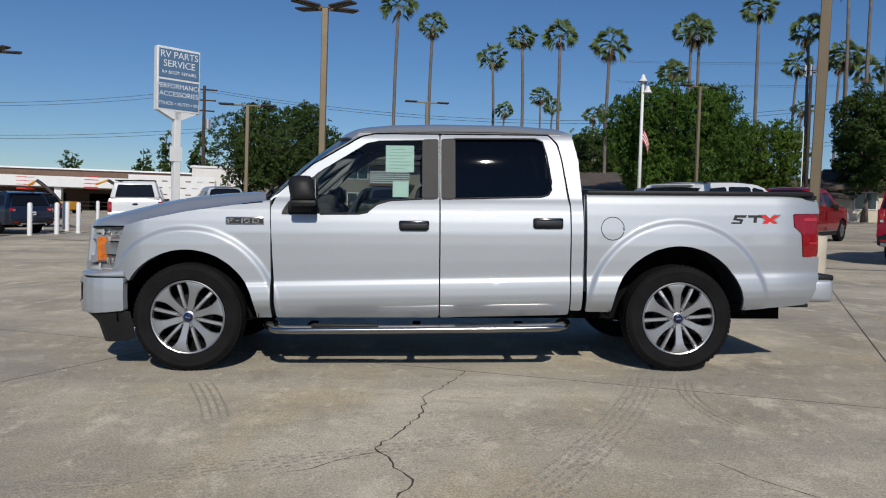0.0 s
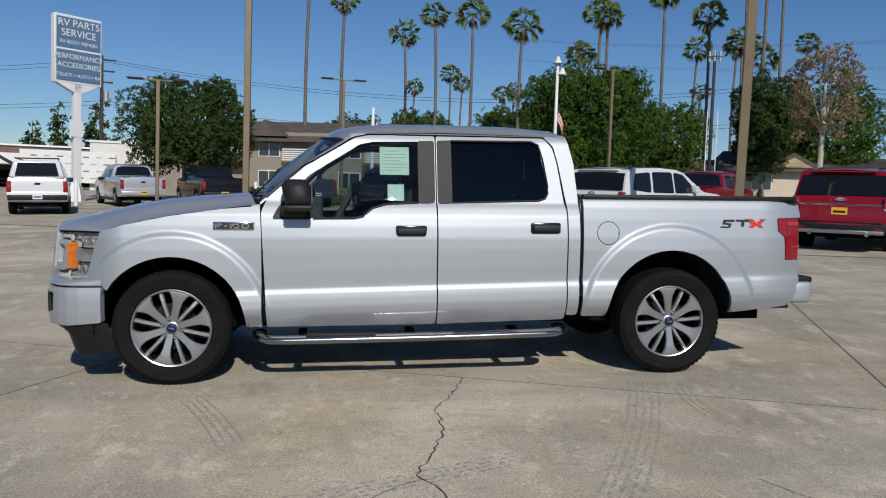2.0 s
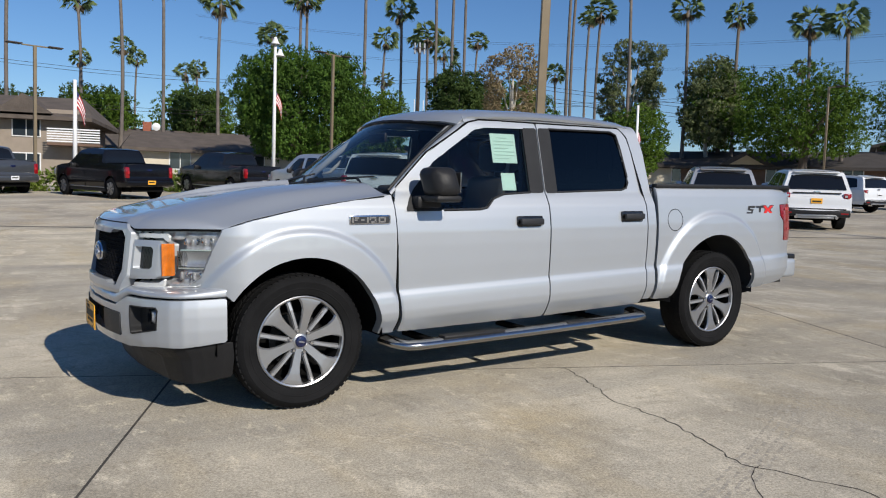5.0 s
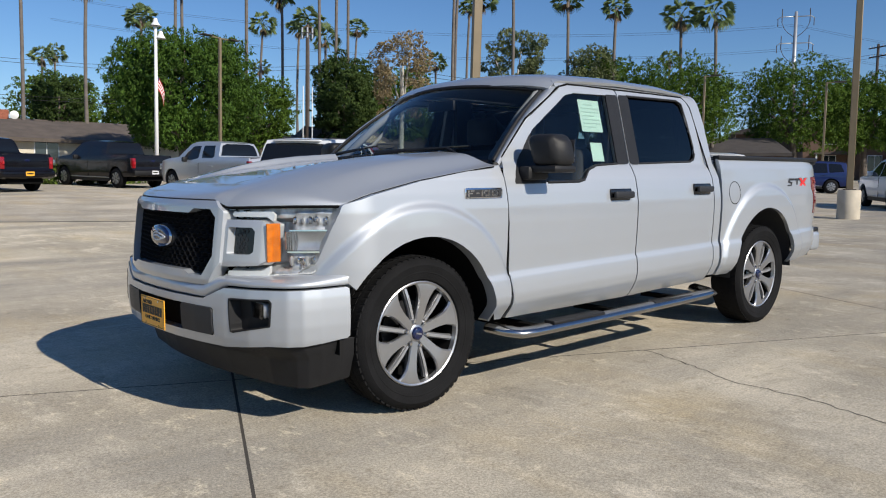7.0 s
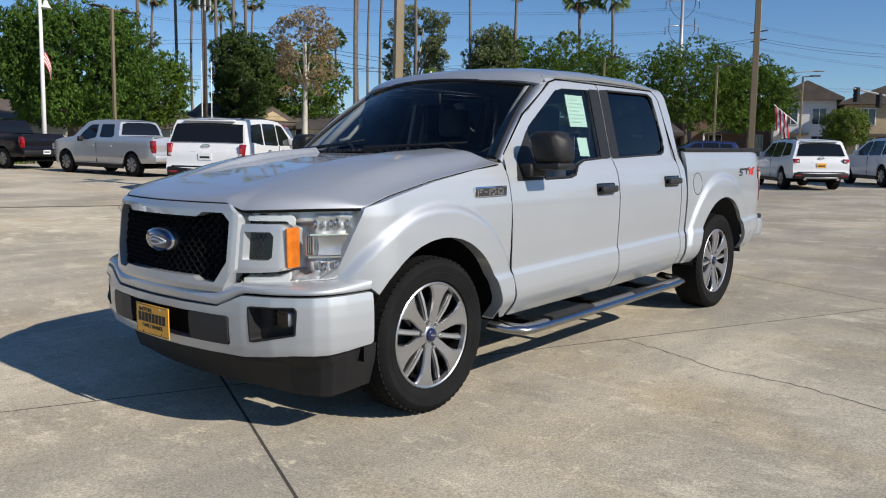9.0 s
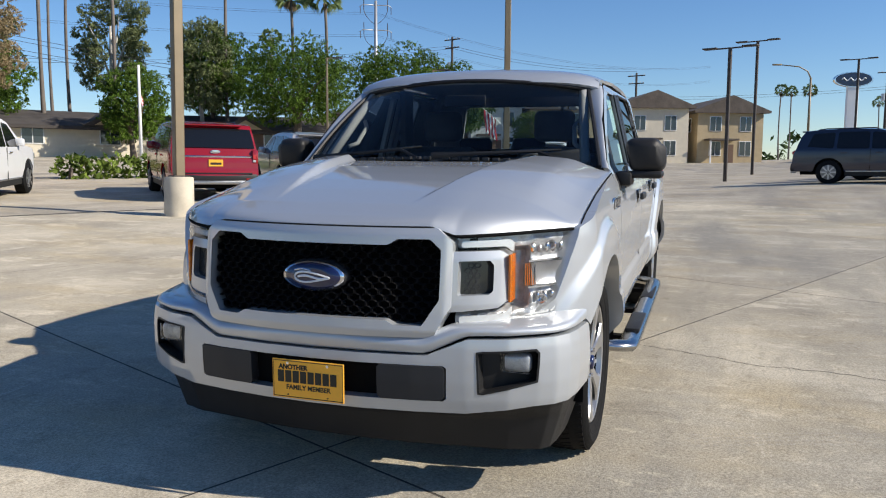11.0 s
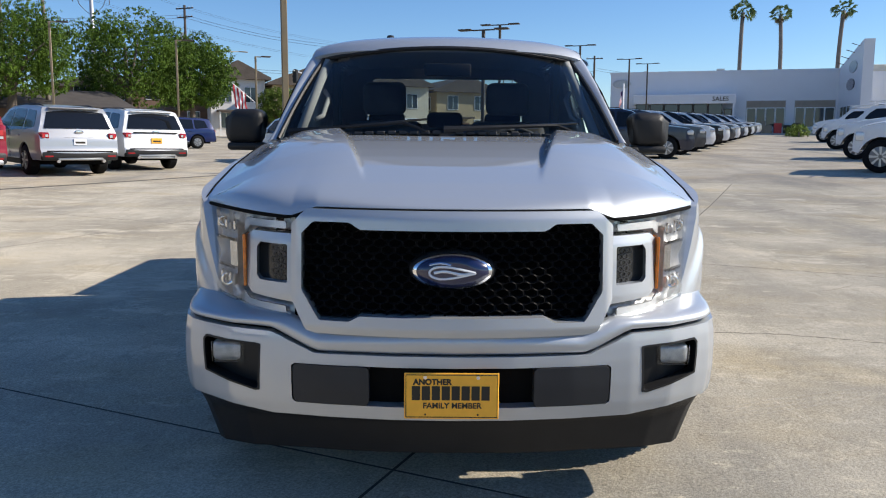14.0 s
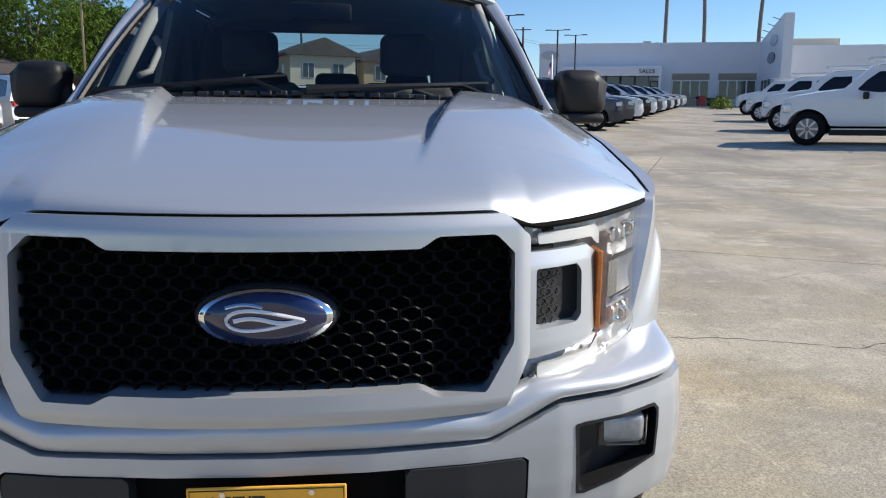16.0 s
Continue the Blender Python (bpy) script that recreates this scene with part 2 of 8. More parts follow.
ARCH_F, ARCH_R = (0.008, 0.405), (3.662, 0.452)


def flare(x, z, c, r1):
    r = math.hypot(x - c[0], z - c[1])
    return (0.024 * (1 - sstep(r1 - 0.05, r1, r)) + 0.05 * max(0.0, r1 - 0.02 - r)) * sstep(0.40, 0.52, z)


def y_side(x, z):
    """Half width of the body at a place along it and a height."""
    z0, z = z, z - 0.021 * (x - 0.665) * (1 - sstep(0.76, 1.0, z))
    y = float(np.interp(z, BED_Z, BED_Y) if x > 2.955 else np.interp(z, SIDE_Z, CAB_Y))
    y -= 1.7 * max(0.0, -0.30 - x) ** 2 + 0.55 * max(0.0, x - 4.4) ** 2
    return y + (flare(x, z0, ARCH_F, 0.685) if x < 1 else flare(x, z0, ARCH_R, 0.705) if x > 2.9 else 0)


def x_front(y, z):
    """How far forward the nose reaches."""
    a = abs(y)
    return -0.945 + 0.30 * a * a + 1.3 * max(0.0, a - 0.5) ** 2 + 0.12 * (z - 0.9)


def hole(outer, *holes):
    def sdf(X, Z):
        d = sd_poly(outer, X, Z)
        for h in holes:
            d = np.maximum(d, -(h(X, Z) if callable(h) else sd_poly(h, X, Z)))
        return d
    return sdf


def round_hole(c, r):
    return lambda X, Z: np.hypot(X - c[0], Z - c[1]) - r


FENDER = [(-0.655, 0.712), (-0.63, 0.748), (-0.565, 0.80), (-0.515, 0.95), (-0.462, 1.078), (-0.30, 1.125), (0, 1.188), (0.30, 1.232), (0.52, 1.262), (0.607, 1.275), (0.612, 1.2), (0.65, 0.40), (0.50, 0.40), (0.2, 0.3), (-0.2, 0.45), (-0.45, 0.705)]
DOOR_F = [(0.656, 0.40), (1.866, 0.40), (1.866, 1.785), (1.38, 1.785), (1.28, 1.762), (0.92, 1.545), (0.655, 1.31), (0.618, 1.22)]
WIN_F = [(0.70, 1.176), (0.735, 1.25), (0.955, 1.488), (1.318, 1.716), (1.42, 1.737), (1.745, 1.742), (1.745, 1.292), (1.50, 1.279), (1.40, 1.25), (1.33, 1.19), (1.27, 1.178)]
DOOR_R = [(1.876, 0.40), (2.845, 0.425), (2.845, 1.25), (2.793, 1.60), (2.765, 1.71), (2.70, 1.785), (1.876, 1.785)]
WIN_R = [(1.98, 1.752), (2.60, 1.758), (2.655, 1.735), (2.716, 1.40), (2.705, 1.345), (2.66, 1.315), (1.98, 1.294)]
CAB_SIDE = [(2.855, 0.46), (2.94, 0.46), (2.946, 1.30), (2.925, 1.60), (2.875, 1.81), (1.25, 1.81), (1.24, 1.76), (1.28, 1.772), (1.38, 1.796), (2.705, 1.796), (2.775, 1.72), (2.803, 1.6), (2.855, 1.25)]
BED = [(2.972, 0.452), (3.2, 0.452), (4.12, 0.455), (4.17, 0.468), (4.66, 0.508), (4.735, 0.56), (4.765, 0.72), (4.775, 1.2), (4.755, 1.30), (4.70, 1.342), (2.972, 1.342)]
TAIL = [(4.535, 1.198), (4.79, 1.205), (4.79, 0.872), (4.615, 0.872), (4.605, 1.0), (4.60, 1.05), (4.54, 1.10)]


def both(name, x0, x1, z0, z1, sdf, material, parent, out=0.0, cell=0.016, lip=0.03, label=""):
    obs = []
    for s in (-1, 1):
        bm = sheet(x0, x1, z0, z1, cell, sdf, lambda x, z: Vector((x, s * (y_side(x, z) + out), z)), lip, (0, -s, 0), 0.021)
        obs.append(part(name, bm, material, parent, label, True, 35))
    return obs


def build_pickup():
    tr = tagged(new("pickup_truck"), "silver crew cab pickup truck with chrome step bars parked on concrete", "pickup truck")
    tr.matrix_basis = TILT
    both("front_fender", -0.66, 0.62, 0.38, 1.32, hole(FENDER, round_hole(ARCH_F, 0.503)), M_PAINT, tr, lip=0.075, cell=0.0115)
    df = both("front_door", 0.60, 1.87, 0.36, 1.80, hole(DOOR_F, WIN_F), M_PAINT, tr)
    dr = both("rear_door", 1.87, 2.85, 0.345, 1.80, hole(DOOR_R, WIN_R), M_PAINT, tr)
    bed = both("bed_side", 2.965, 4.78, 0.35, 1.345, hole(BED, round_hole(ARCH_R, 0.50), TAIL), M_PAINT, tr, cell=0.0125)
    cab = part("cab", sheet(1.2, 2.96, 0.45, 1.82, 0.016, lambda X, Z: sd_poly(CAB_SIDE, X, Z), lambda x, z: Vector((x, -y_side(x, z), z)), 0.03, (0, 1, 0)), M_PAINT, tr, "", True, 35)
    part("cab_corner", sheet(1.2, 2.96, 0.45, 1.82, 0.016, lambda X, Z: sd_poly(CAB_SIDE, X, Z), lambda x, z: Vector((x, y_side(x, z), z)), 0.03, (0, -1, 0)), M_PAINT, cab, "", True, 35)
    # glass of the doors, black trim of the middle pillars
    for k, s in enumerate((-1, 1)):
        sg = lambda P, x0, x1, m, nm, par, off, lip=0.0, lab="": part(nm, sheet(x0, x1, 1.15, 1.80, 0.02, lambda X, Z: sd_poly(P, X, Z), lambda x, z: Vector((x, s * (y_side(x, z) + off + (0.011 * (1 - ((z - 1.53) / 0.24) ** 2) if m is M_TINT else 0)), z)), lip, (0, -s, 0)), m, par, lab, True, 35)
        grow = [(0.69, 1.16), (0.72, 1.26), (0.945, 1.50), (1.31, 1.73), (1.42, 1.75), (1.76, 1.755), (1.76, 1.28), (1.50, 1.265), (1.40, 1.235), (1.33, 1.175), (1.27, 1.16)]
        sg(grow, 0.66, 1.78, M_GLASS, "window", df[k], -0.014)
        rg = [(1.965, 1.765), (2.605, 1.77), (2.665, 1.745), (2.73, 1.40), (2.715, 1.335), (2.665, 1.30), (1.965, 1.28)]
        sg(rg, 1.95, 2.74, M_TINT, "window", dr[k], -0.016, 0.0, "dark tinted window")
        sg([(1.738, 1.286), (1.862, 1.292), (1.862, 1.752), (1.738, 1.748)], 1.73, 1.87, M_PLASTIC, "pillar_trim", df[k], 0.004, 0.01, "matt black pillar trim")
        sg([(1.88, 1.288), (1.988, 1.291), (1.988, 1.758), (1.88, 1.753)], 1.87, 2.0, M_PLASTIC, "pillar_trim", dr[k], 0.004, 0.01, "matt black pillar trim")
        sg([(0.69, 1.17), (0.965, 1.17), (0.95, 1.35), (0.925, 1.463), (0.735, 1.255)], 0.68, 0.98, M_PLASTIC, "mirror_patch", df[k], 0.003, 0.01)
        # black weather strips along the sills
        zs = [(0.98, 1.176), (1.27, 1.179), (1.33, 1.191), (1.40, 1.25), (1.50, 1.279), (1.74, 1.292)]
        part("sill_strip", tube([(x, s * (y_side(x, z) - 0.001), z) for x, z in zs], 0.009, 6), M_PLASTIC, df[k])
        part("sill_strip", tube([(x, s * (y_side(x, z) - 0.001), z) for x, z in ((1.98, 1.294), (2.3, 1.304), (2.64, 1.314), (2.69, 1.33), (2.715, 1.37), (2.715, 1.42), (2.685, 1.62), (2.655, 1.735), (2.60, 1.758), (1.98, 1.752))], 0.008, 6), M_PLASTIC, dr[k])
        # handles
        for par, xa in ((df[k], 1.566), (dr[k], 2.565)):
            yy = s * y_side(xa + 0.1, 1.09)
            za = 1.047 if xa < 2 else 1.072
            bm = box(xa, xa + 0.225, yy - 0.006, yy + 0.006, za, za + 0.083, 0.012, 2)
            h = part("door_handle", bm, M_GLOSSBLK, par, "black door handle", True, 40)
            bm = box(xa + 0.012, xa + 0.215, yy + s * 0.018, yy + s * 0.045, za + 0.022, za + 0.066, 0.011, 3)
            part("grip", bm, M_GREYPL, h, "", True, 40)
        # mirrors
        bm = box(0.76, 0.945, s * 0.995, s * 1.19, 1.265, 1.45, 0.05, 4)
        for v in bm.verts:
            v.co.x += 0.10 * (abs(v.co.y) - 1.0) + (0.03 if v.co.z < 1.33 else 0) * 0.5
            v.co.y *= 1 - 0.02 * (v.co.z > 1.4)
        mi = part("door_mirror", bm, M_PLASTIC, df[k], "black plastic door mirror", True, 50)
        part("mirror_base", box(0.75, 0.93, s * 0.93, s * 1.02, 1.19, 1.27, 0.02, 2), M_PLASTIC, mi, "", True, 40)
        bm = box(0.775, 0.965, s * 1.0, s * 1.178, 1.232, 1.275, 0.018, 2)
        for v in bm.verts:
            v.co.x += 0.10 * (abs(v.co.y) - 1.0)
        part("mirror_skirt", bm, M_PLASTIC, mi, "", True, 40)
        part("mirror_glass", box(0.972, 0.976, s * 1.02, s * 1.165, 1.29, 1.42, 0.0), M_CHROME, mi)
        # near-black lines paint the shade of the gaps round doors, roof and hood
        gap_path = [(0.648, 1.315), (0.914, 1.552), (1.10, 1.662), (1.278, 1.768), (1.38, 1.7905), (2.70, 1.7905), (2.769, 1.715), (2.798, 1.60), (2.85, 1.25), (2.85, 0.45)]
        part("door_gap_line", tube([(x, s * (y_side(x, z) - 0.003), z) for x, z in gap_path], 0.0062, 6), M_VOID, df[k], "thin black line drawn along the door gap")
        part("door_gap_line", tube([(x, s * (y_side(x, z) - 0.006), z) for x, z in [(0.634 - 0.016 * abs(q - 0.5), 0.41 + 0.85 * q) for q in [i / 12 for i in range(13)]]], 0.006, 6), M_VOID, df[k])
        part("door_gap_line", tube([(1.871, s * (y_side(1.871, 0.41 + 0.86 * i / 14) - 0.006), 0.41 + 0.86 * i / 14) for i in range(15)], 0.0055, 6), M_VOID, dr[k])
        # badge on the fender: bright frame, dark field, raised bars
        yb = s * (y_side(0.43, 1.12) + 0.003)
        bd = part("fender_badge", box(0.292, 0.574, yb - 0.004, yb + 0.004, 1.092, 1.15, 0.008, 2), M_CHROME, tr, "chrome framed badge", True, 40)
        for sx in (0.30,):
            part("badge_field", box(sx, 0.566, yb + s * 0.003, yb + s * 0.006, 1.10, 1.142, 0.0), M_DECAL, bd)
        for bx, bw, bz, bh in ((0.307, 0.012, 1.121, 0.034), (0.325, 0.03, 1.134, 0.009), (0.322, 0.022, 1.121, 0.008), (0.368, 0.024, 1.121, 0.008), (0.408, 0.012, 1.121, 0.034), (0.435, 0.036, 1.134, 0.009), (0.437, 0.036, 1.108, 0.009), (0.46, 0.012, 1.115, 0.02), (0.425, 0.012, 1.128, 0.018), (0.50, 0.04, 1.134, 0.009), (0.50, 0.04, 1.108, 0.009), (0.488, 0.011, 1.121, 0.034), (0.528, 0.011, 1.121, 0.034)):
            part("badge_bar", box(bx, bx + bw, yb + s * 0.005, yb + s * 0.009, bz - bh / 2, bz + bh / 2), M_CHROME, bd)
        # decal on the bed: two dark shapes, a red cross with a pale rim
        ys = s * (y_side(4.25, 1.15) + 0.0015)
        e = 0.0012

        def flat(pts, y):
            bm = bmesh.new()
            vs = [bm.verts.new((4.24 + (p[0] - 4.24) * (1 if s < 0 else -1), y, p[1])) for p in pts]
            bm.faces.new(vs)
            return thick(bm, 0.001)
        pieces = ([(4.055, 1.118), (4.135, 1.118), (4.15, 1.156), (4.10, 1.162), (4.10, 1.17), (4.17, 1.170), (4.175, 1.187), (4.085, 1.187), (4.072, 1.15), (4.125, 1.144), (4.12, 1.134), (4.06, 1.134)],
                  [(4.185, 1.187), (4.30, 1.187), (4.295, 1.17), (4.255, 1.17), (4.25, 1.118), (4.225, 1.118), (4.23, 1.17), (4.19, 1.17)])
        dc = part("decal", flat([(4.265, 1.112), (4.33, 1.112), (4.355, 1.135), (4.38, 1.112), (4.44, 1.112), (4.39, 1.152), (4.44, 1.193), (4.38, 1.193), (4.35, 1.168), (4.32, 1.193), (4.262, 1.193), (4.31, 1.152)], ys), M_CHROME, tr, "grey and red bed side decal")
        part("decal_cross", flat([(4.282, 1.117), (4.325, 1.117), (4.352, 1.142), (4.385, 1.117), (4.425, 1.117), (4.375, 1.152), (4.424, 1.188), (4.385, 1.188), (4.35, 1.162), (4.318, 1.188), (4.28, 1.188), (4.322, 1.152)], ys + s * e), M_REDX, dc)
        for p in pieces:
            part("decal_shape", flat(p, ys + s * 0.0004), M_DECAL, dc)
        # filler flap: a near-black ring paints the shade of its groove
        if s < 0:
            cc = [(3.163 + 0.086 * math.cos(w), s * (y_side(3.163 + 0.086 * math.cos(w), 1.08 + 0.086 * math.sin(w)) - 0.0005), 1.08 + 0.086 * math.sin(w)) for w in [2 * math.pi * i / 40 for i in range(41)]]
            fl = part("filler_flap", tube(cc, 0.003, 5), M_VOID, bed[0], "round fuel filler flap")
            part("flap_latch", box(3.238, 3.25, -y_side(3.24, 1.08) - 0.004, -y_side(3.24, 1.08) + 0.004, 1.065, 1.095, 0.003, 1), M_ALLOY, fl)
        # tail lamps
        tl = part("tail_lamp", sheet(4.52, 4.80, 0.86, 1.22, 0.012, lambda X, Z: sd_poly(TAIL, X, Z) + 0.004, lambda x, z: Vector((x if x < 4.74 else 4.74 + (x - 4.74) * 0.8, s * (y_side(min(x, 4.78), z) + 0.006 - (max(0, x - 4.74) * 0.9)), z)), 0.04, (0, -s, 0)), M_RED, tr, "red tail lamp", True, 40)
        part("lamp_bar", sheet(4.60, 4.77, 0.90, 1.18, 0.012, lambda X, Z: np.minimum(sd_poly([(4.62, 1.17), (4.755, 1.17), (4.755, 1.145), (4.62, 1.145)], X, Z), np.minimum(sd_poly([(4.665, 0.985), (4.76, 0.985), (4.76, 0.97), (4.665, 0.97)], X, Z), sd_poly([(4.745, 1.17), (4.76, 1.17), (4.76, 0.90), (4.745, 0.90)], X, Z))), lambda x, z: Vector((x, s * (y_side(x, z) + 0.010 - max(0, x - 4.74) * 0.9), z))), M_REDLIT, tl)
    # roof
    def roof(u, v):
        w = 2 * v - 1
        y = 0.768 * w
        xf, xr = 1.03 + 0.17 * w * w, 2.90 - 0.03 * w * w
        x = xf + (xr - xf) * u
        z = float(np.interp(u, (0, 0.025, 0.06, 0.12, 0.2, 0.42, 0.76, 0.95, 1), (1.79, 1.83, 1.858, 1.882, 1.896, 1.908, 1.902, 1.878, 1.85)))
        return Vector((x, y, z - (0.032 * w * w + 0.045 * abs(w) ** 9) * (0.5 + 0.5 * sstep(0, 0.16, u))))
    part("roof", thick(surf(48, 48, roof), 0.02), M_PAINT, tr, "", True, 50)
    part("roof_aerial", lathe([(0.0, 0.05), (0.02, 0.045), (0.03, 0.02), (0.04, 0.0)], 16, "z", c=(1.75, 0.36, 1.895)), M_PLASTIC, tr, "", True)
    # windscreen and its pillars
    def screen(u, v):
        w = 2 * v - 1
        b = Vector((0.47 + 0.15 * w * w, 0.872 * w, 1.312 - 0.02 * w * w))
        t = Vector((1.035 + 0.165 * w * w, 0.715 * w, 1.792 - 0.055 * w * w))
        p = b.lerp(t, u)
        k = math.sin(math.pi * u) * 0.018
        return p + Vector((-k * 0.7, 0, k))
    ws = part("windscreen", surf(16, 24, screen), M_WSGLASS, tr, "large clear windscreen", True)
    for s in (-1, 1):
        inner = [screen(k / 8, 0.5 + s * 0.5) for k in range(9)]
        outer = [Vector((float(np.interp(k / 8, (0, 0.15, 0.55, 1), (0.612, 0.672, 0.935, 1.262))), 0, float(np.interp(k / 8, (0, 0.15, 0.55, 1), (1.272, 1.322, 1.560, 1.770))))) for k in range(9)]
        for p in outer:
            p.y = s * y_side(p.x, p.z)
        def pil(u, v):
            i = min(7, int(u * 8))
            f = u * 8 - i
            a, b = inner[i].lerp(inner[i + 1], f), outer[i].lerp(outer[i + 1], f)
            p = a.lerp(b, v)
            bulge = 0.016 * math.sin(math.pi * v)
            return p + Vector((-bulge * 0.6, s * bulge * 0.7, bulge * 0.5))
        part("screen_pillar", surf(16, 8, pil), M_PAINT, tr, "", True)
        part("screen_seal", tube([p + Vector((-0.004, -s * 0.006, 0.006)) for p in inner], 0.011, 6), M_PLASTIC, ws)
    part("screen_header", tube([screen(1, k / 12) + Vector((0, 0, 0.004)) for k in range(13)], 0.013, 6), M_PLASTIC, ws)
    # hood
    def hood_c(x):
        return float(np.interp(x, (-0.95, -0.86, -0.72, -0.5, -0.3, -0.1, 0.15, 0.5, 0.7), (1.098, 1.130, 1.168, 1.212, 1.244, 1.269, 1.297, 1.322, 1.33)))
    def hood_e(x):
        return float(np.interp(x, (-0.95, -0.46, -0.30, 0, 0.30, 0.52, 0.62), (1.06, 1.083, 1.13, 1.193, 1.237, 1.266, 1.276)))
    def hood(u, v):
        w = 2 * v - 1
        y = 0.926 * w
        zf = float(np.interp(abs(y), (0, 0.45, 0.535, 0.80, 0.93), (1.1, 1.1, 1.068, 1.077, 1.077)))
        xf, xr = x_front(y, zf) - 0.012, 0.455 + 0.13 * w * w
        x = xf + (xr - xf) * u ** 1.6
        zc, ze = hood_c(x), hood_e(x)
        c = 0.30 + 0.19 * (x + 0.7) / 1.17
        h = 0.038 * sstep(-0.74, 0.0, x)
        wide = 0.012 + 0.03 * sstep(-0.7, 0.3, x)
        lift = h * min(1.0, max(0.0, (abs(y) - c) / wide)) * (1 - sstep(0.70, 0.90, abs(y)))
        k = max(0.0, (abs(w) - 0.42) / 0.58)
        z = zc + lift - (zc - ze) * (0.06 * w * w + 0.94 * k ** 2.0)
        top = max(0.004, z - zf)
        z = zf + top * (1 - math.exp(-(x - xf) * 1.9 / top)) if x > xf else zf
        return Vector((x, y, z))
    part("hood", thick(surf(64, 220, hood), 0.02), M_PAINT, tr, "", True, 26)
    # thin near-black tubes paint the shade in the gap round the hood
    for w in (0.0, 1.0):
        part("hood_gap_line", tube([hood(0.02 + 0.96 * k / 24, w) + Vector((0, 0.010 * (2 * w - 1), -0.005)) for k in range(25)], 0.004, 6), M_VOID, tr, "dark gap beside the hood")
    part("hood_gap_line", tube([hood(0.0, k / 40) + Vector((0.004, 0, -0.008)) for k in range(41)], 0.0065, 6), M_VOID, tr)
    cw = part("cowl", surf(4, 40, lambda u, v: Vector((0.40 + 0.13 * (2 * v - 1) ** 2 + 0.10 * u, 0.83 * (2 * v - 1), 1.292 + 0.04 * u - 0.03 * (2 * v - 1) ** 2))), M_PLASTIC, tr, "black vented cowl panel", True)
    for k in range(26):
        y = -0.72 + 0.0555 * k
        x = 0.452 + 0.13 * (y / 0.926) ** 2
        if abs(y) > 0.03:
            part("cowl_vent", box(x + 0.012, x + 0.04, y - 0.02, y + 0.02, 1.326 - 0.03 * (y / 0.8) ** 2, 1.346 - 0.03 * (y / 0.8) ** 2, 0.004, 1), M_GREYPL, cw)
    for ya, yb in ((-0.62, 0.02), (0.10, 0.74)):
        pts = [screen(0.02, 0.5 + 0.5 * ya / 0.8) + Vector((-0.03, 0, 0.018))]
        for k in range(1, 7):
            y = ya + (yb - ya) * k / 6
            pts.append(screen(0.035 + 0.075 * (1 - k / 6), 0.5 + 0.5 * y / 0.8) + Vector((-0.03, 0, 0.02)))
        wp = part("wiper", tube(pts, [0.006, 0.009, 0.01, 0.011, 0.012, 0.014, 0.02], 6), M_PLASTIC, tr, "black windscreen wiper")
        part("wiper_blade", tube([screen(0.06 + 0.085 * (1 - k / 6), 0.5 + 0.5 * (ya + (yb - ya) * 0.8 * k / 6) / 0.8) + Vector((-0.014, 0, 0.012)) for k in range(7)], 0.006, 5), M_GLOSSBLK, wp)
    # back of the cab
    rg = [(-0.62, 1.39), (0.62, 1.39), (0.57, 1.735), (-0.57, 1.735)]
    back = lambda y, z: Vector((float(np.interp(z, (1.2, 1.55, 1.85), (2.95, 2.94, 2.89))) - 0.05 * (abs(y) / 0.8) ** 4, y, z))
    part("cab_back", sheet(-0.86, 0.86, 1.2, 1.83, 0.04, hole([(-0.9, 1.2), (0.9, 1.2), (0.79, 1.75), (0.7, 1.82), (-0.7, 1.82), (-0.79, 1.75)], rg), back, 0.02, (-1, 0, 0)), M_PAINT, tr, "", True, 40)
    part("rear_window", sheet(-0.66, 0.66, 1.37, 1.76, 0.05, lambda X, Z: sd_poly([(-0.64, 1.38), (0.64, 1.38), (0.585, 1.745), (-0.585, 1.745)], X, Z), lambda y, z: back(y, z) + Vector((-0.01, 0, 0))), M_GLASS, tr, "clear sliding rear window", True)
    # bed: cover, tailgate, rear bumper
    part("bed_cover", thick(surf(12, 20, lambda u, v: Vector((2.965 + 1.77 * u, 0.915 * (2 * v - 1), 1.352 - 0.016 * abs(2 * v - 1) ** 6))), 0.03), M_PLASTIC, tr, "black soft bed cover", True, 40)
    for s in (-1, 1):
        part("bed_rail_cap", box(2.975, 4.70, s * 0.885, s * 0.945, 1.332, 1.366, 0.01, 2), M_PLASTIC, tr, "black bed rail cap", True, 40)
    part("bed_front", box(2.962, 3.0, -0.9, 0.9, 0.6, 1.33), M_PAINT, tr)
    tg = part("tailgate", box(4.715, 4.775, -0.80, 0.80, 0.68, 1.33, 0.02, 3), M_PAINT, tr, "", True, 40)
    part("tailgate_cap", box(4.705, 4.785, -0.79, 0.79, 1.325, 1.35, 0.01, 2), M_PLASTIC, tg, "", True, 40)
    rb = part("rear_bumper", box(4.69, 4.885, -0.93, 0.93, 0.525, 0.70, 0.035, 3), M_PAINT, tr, "", True, 50)
    part("bumper_step", box(4.70, 4.89, -0.91, 0.91, 0.69, 0.735, 0.012, 2), M_PLASTIC, rb, "", True, 40)
    part("rear_valance", box(4.17, 4.70, -0.90, 0.90, 0.485, 0.515, 0.008, 2), M_PLASTIC, tr, "", True, 40)
    # floor pan, frame rails, axles, wheel housings: near black paints the shade underneath
    fr = part("underbody", box(-0.45, 4.6, -0.62, 0.62, 0.36, 0.62), M_VOID, tr)
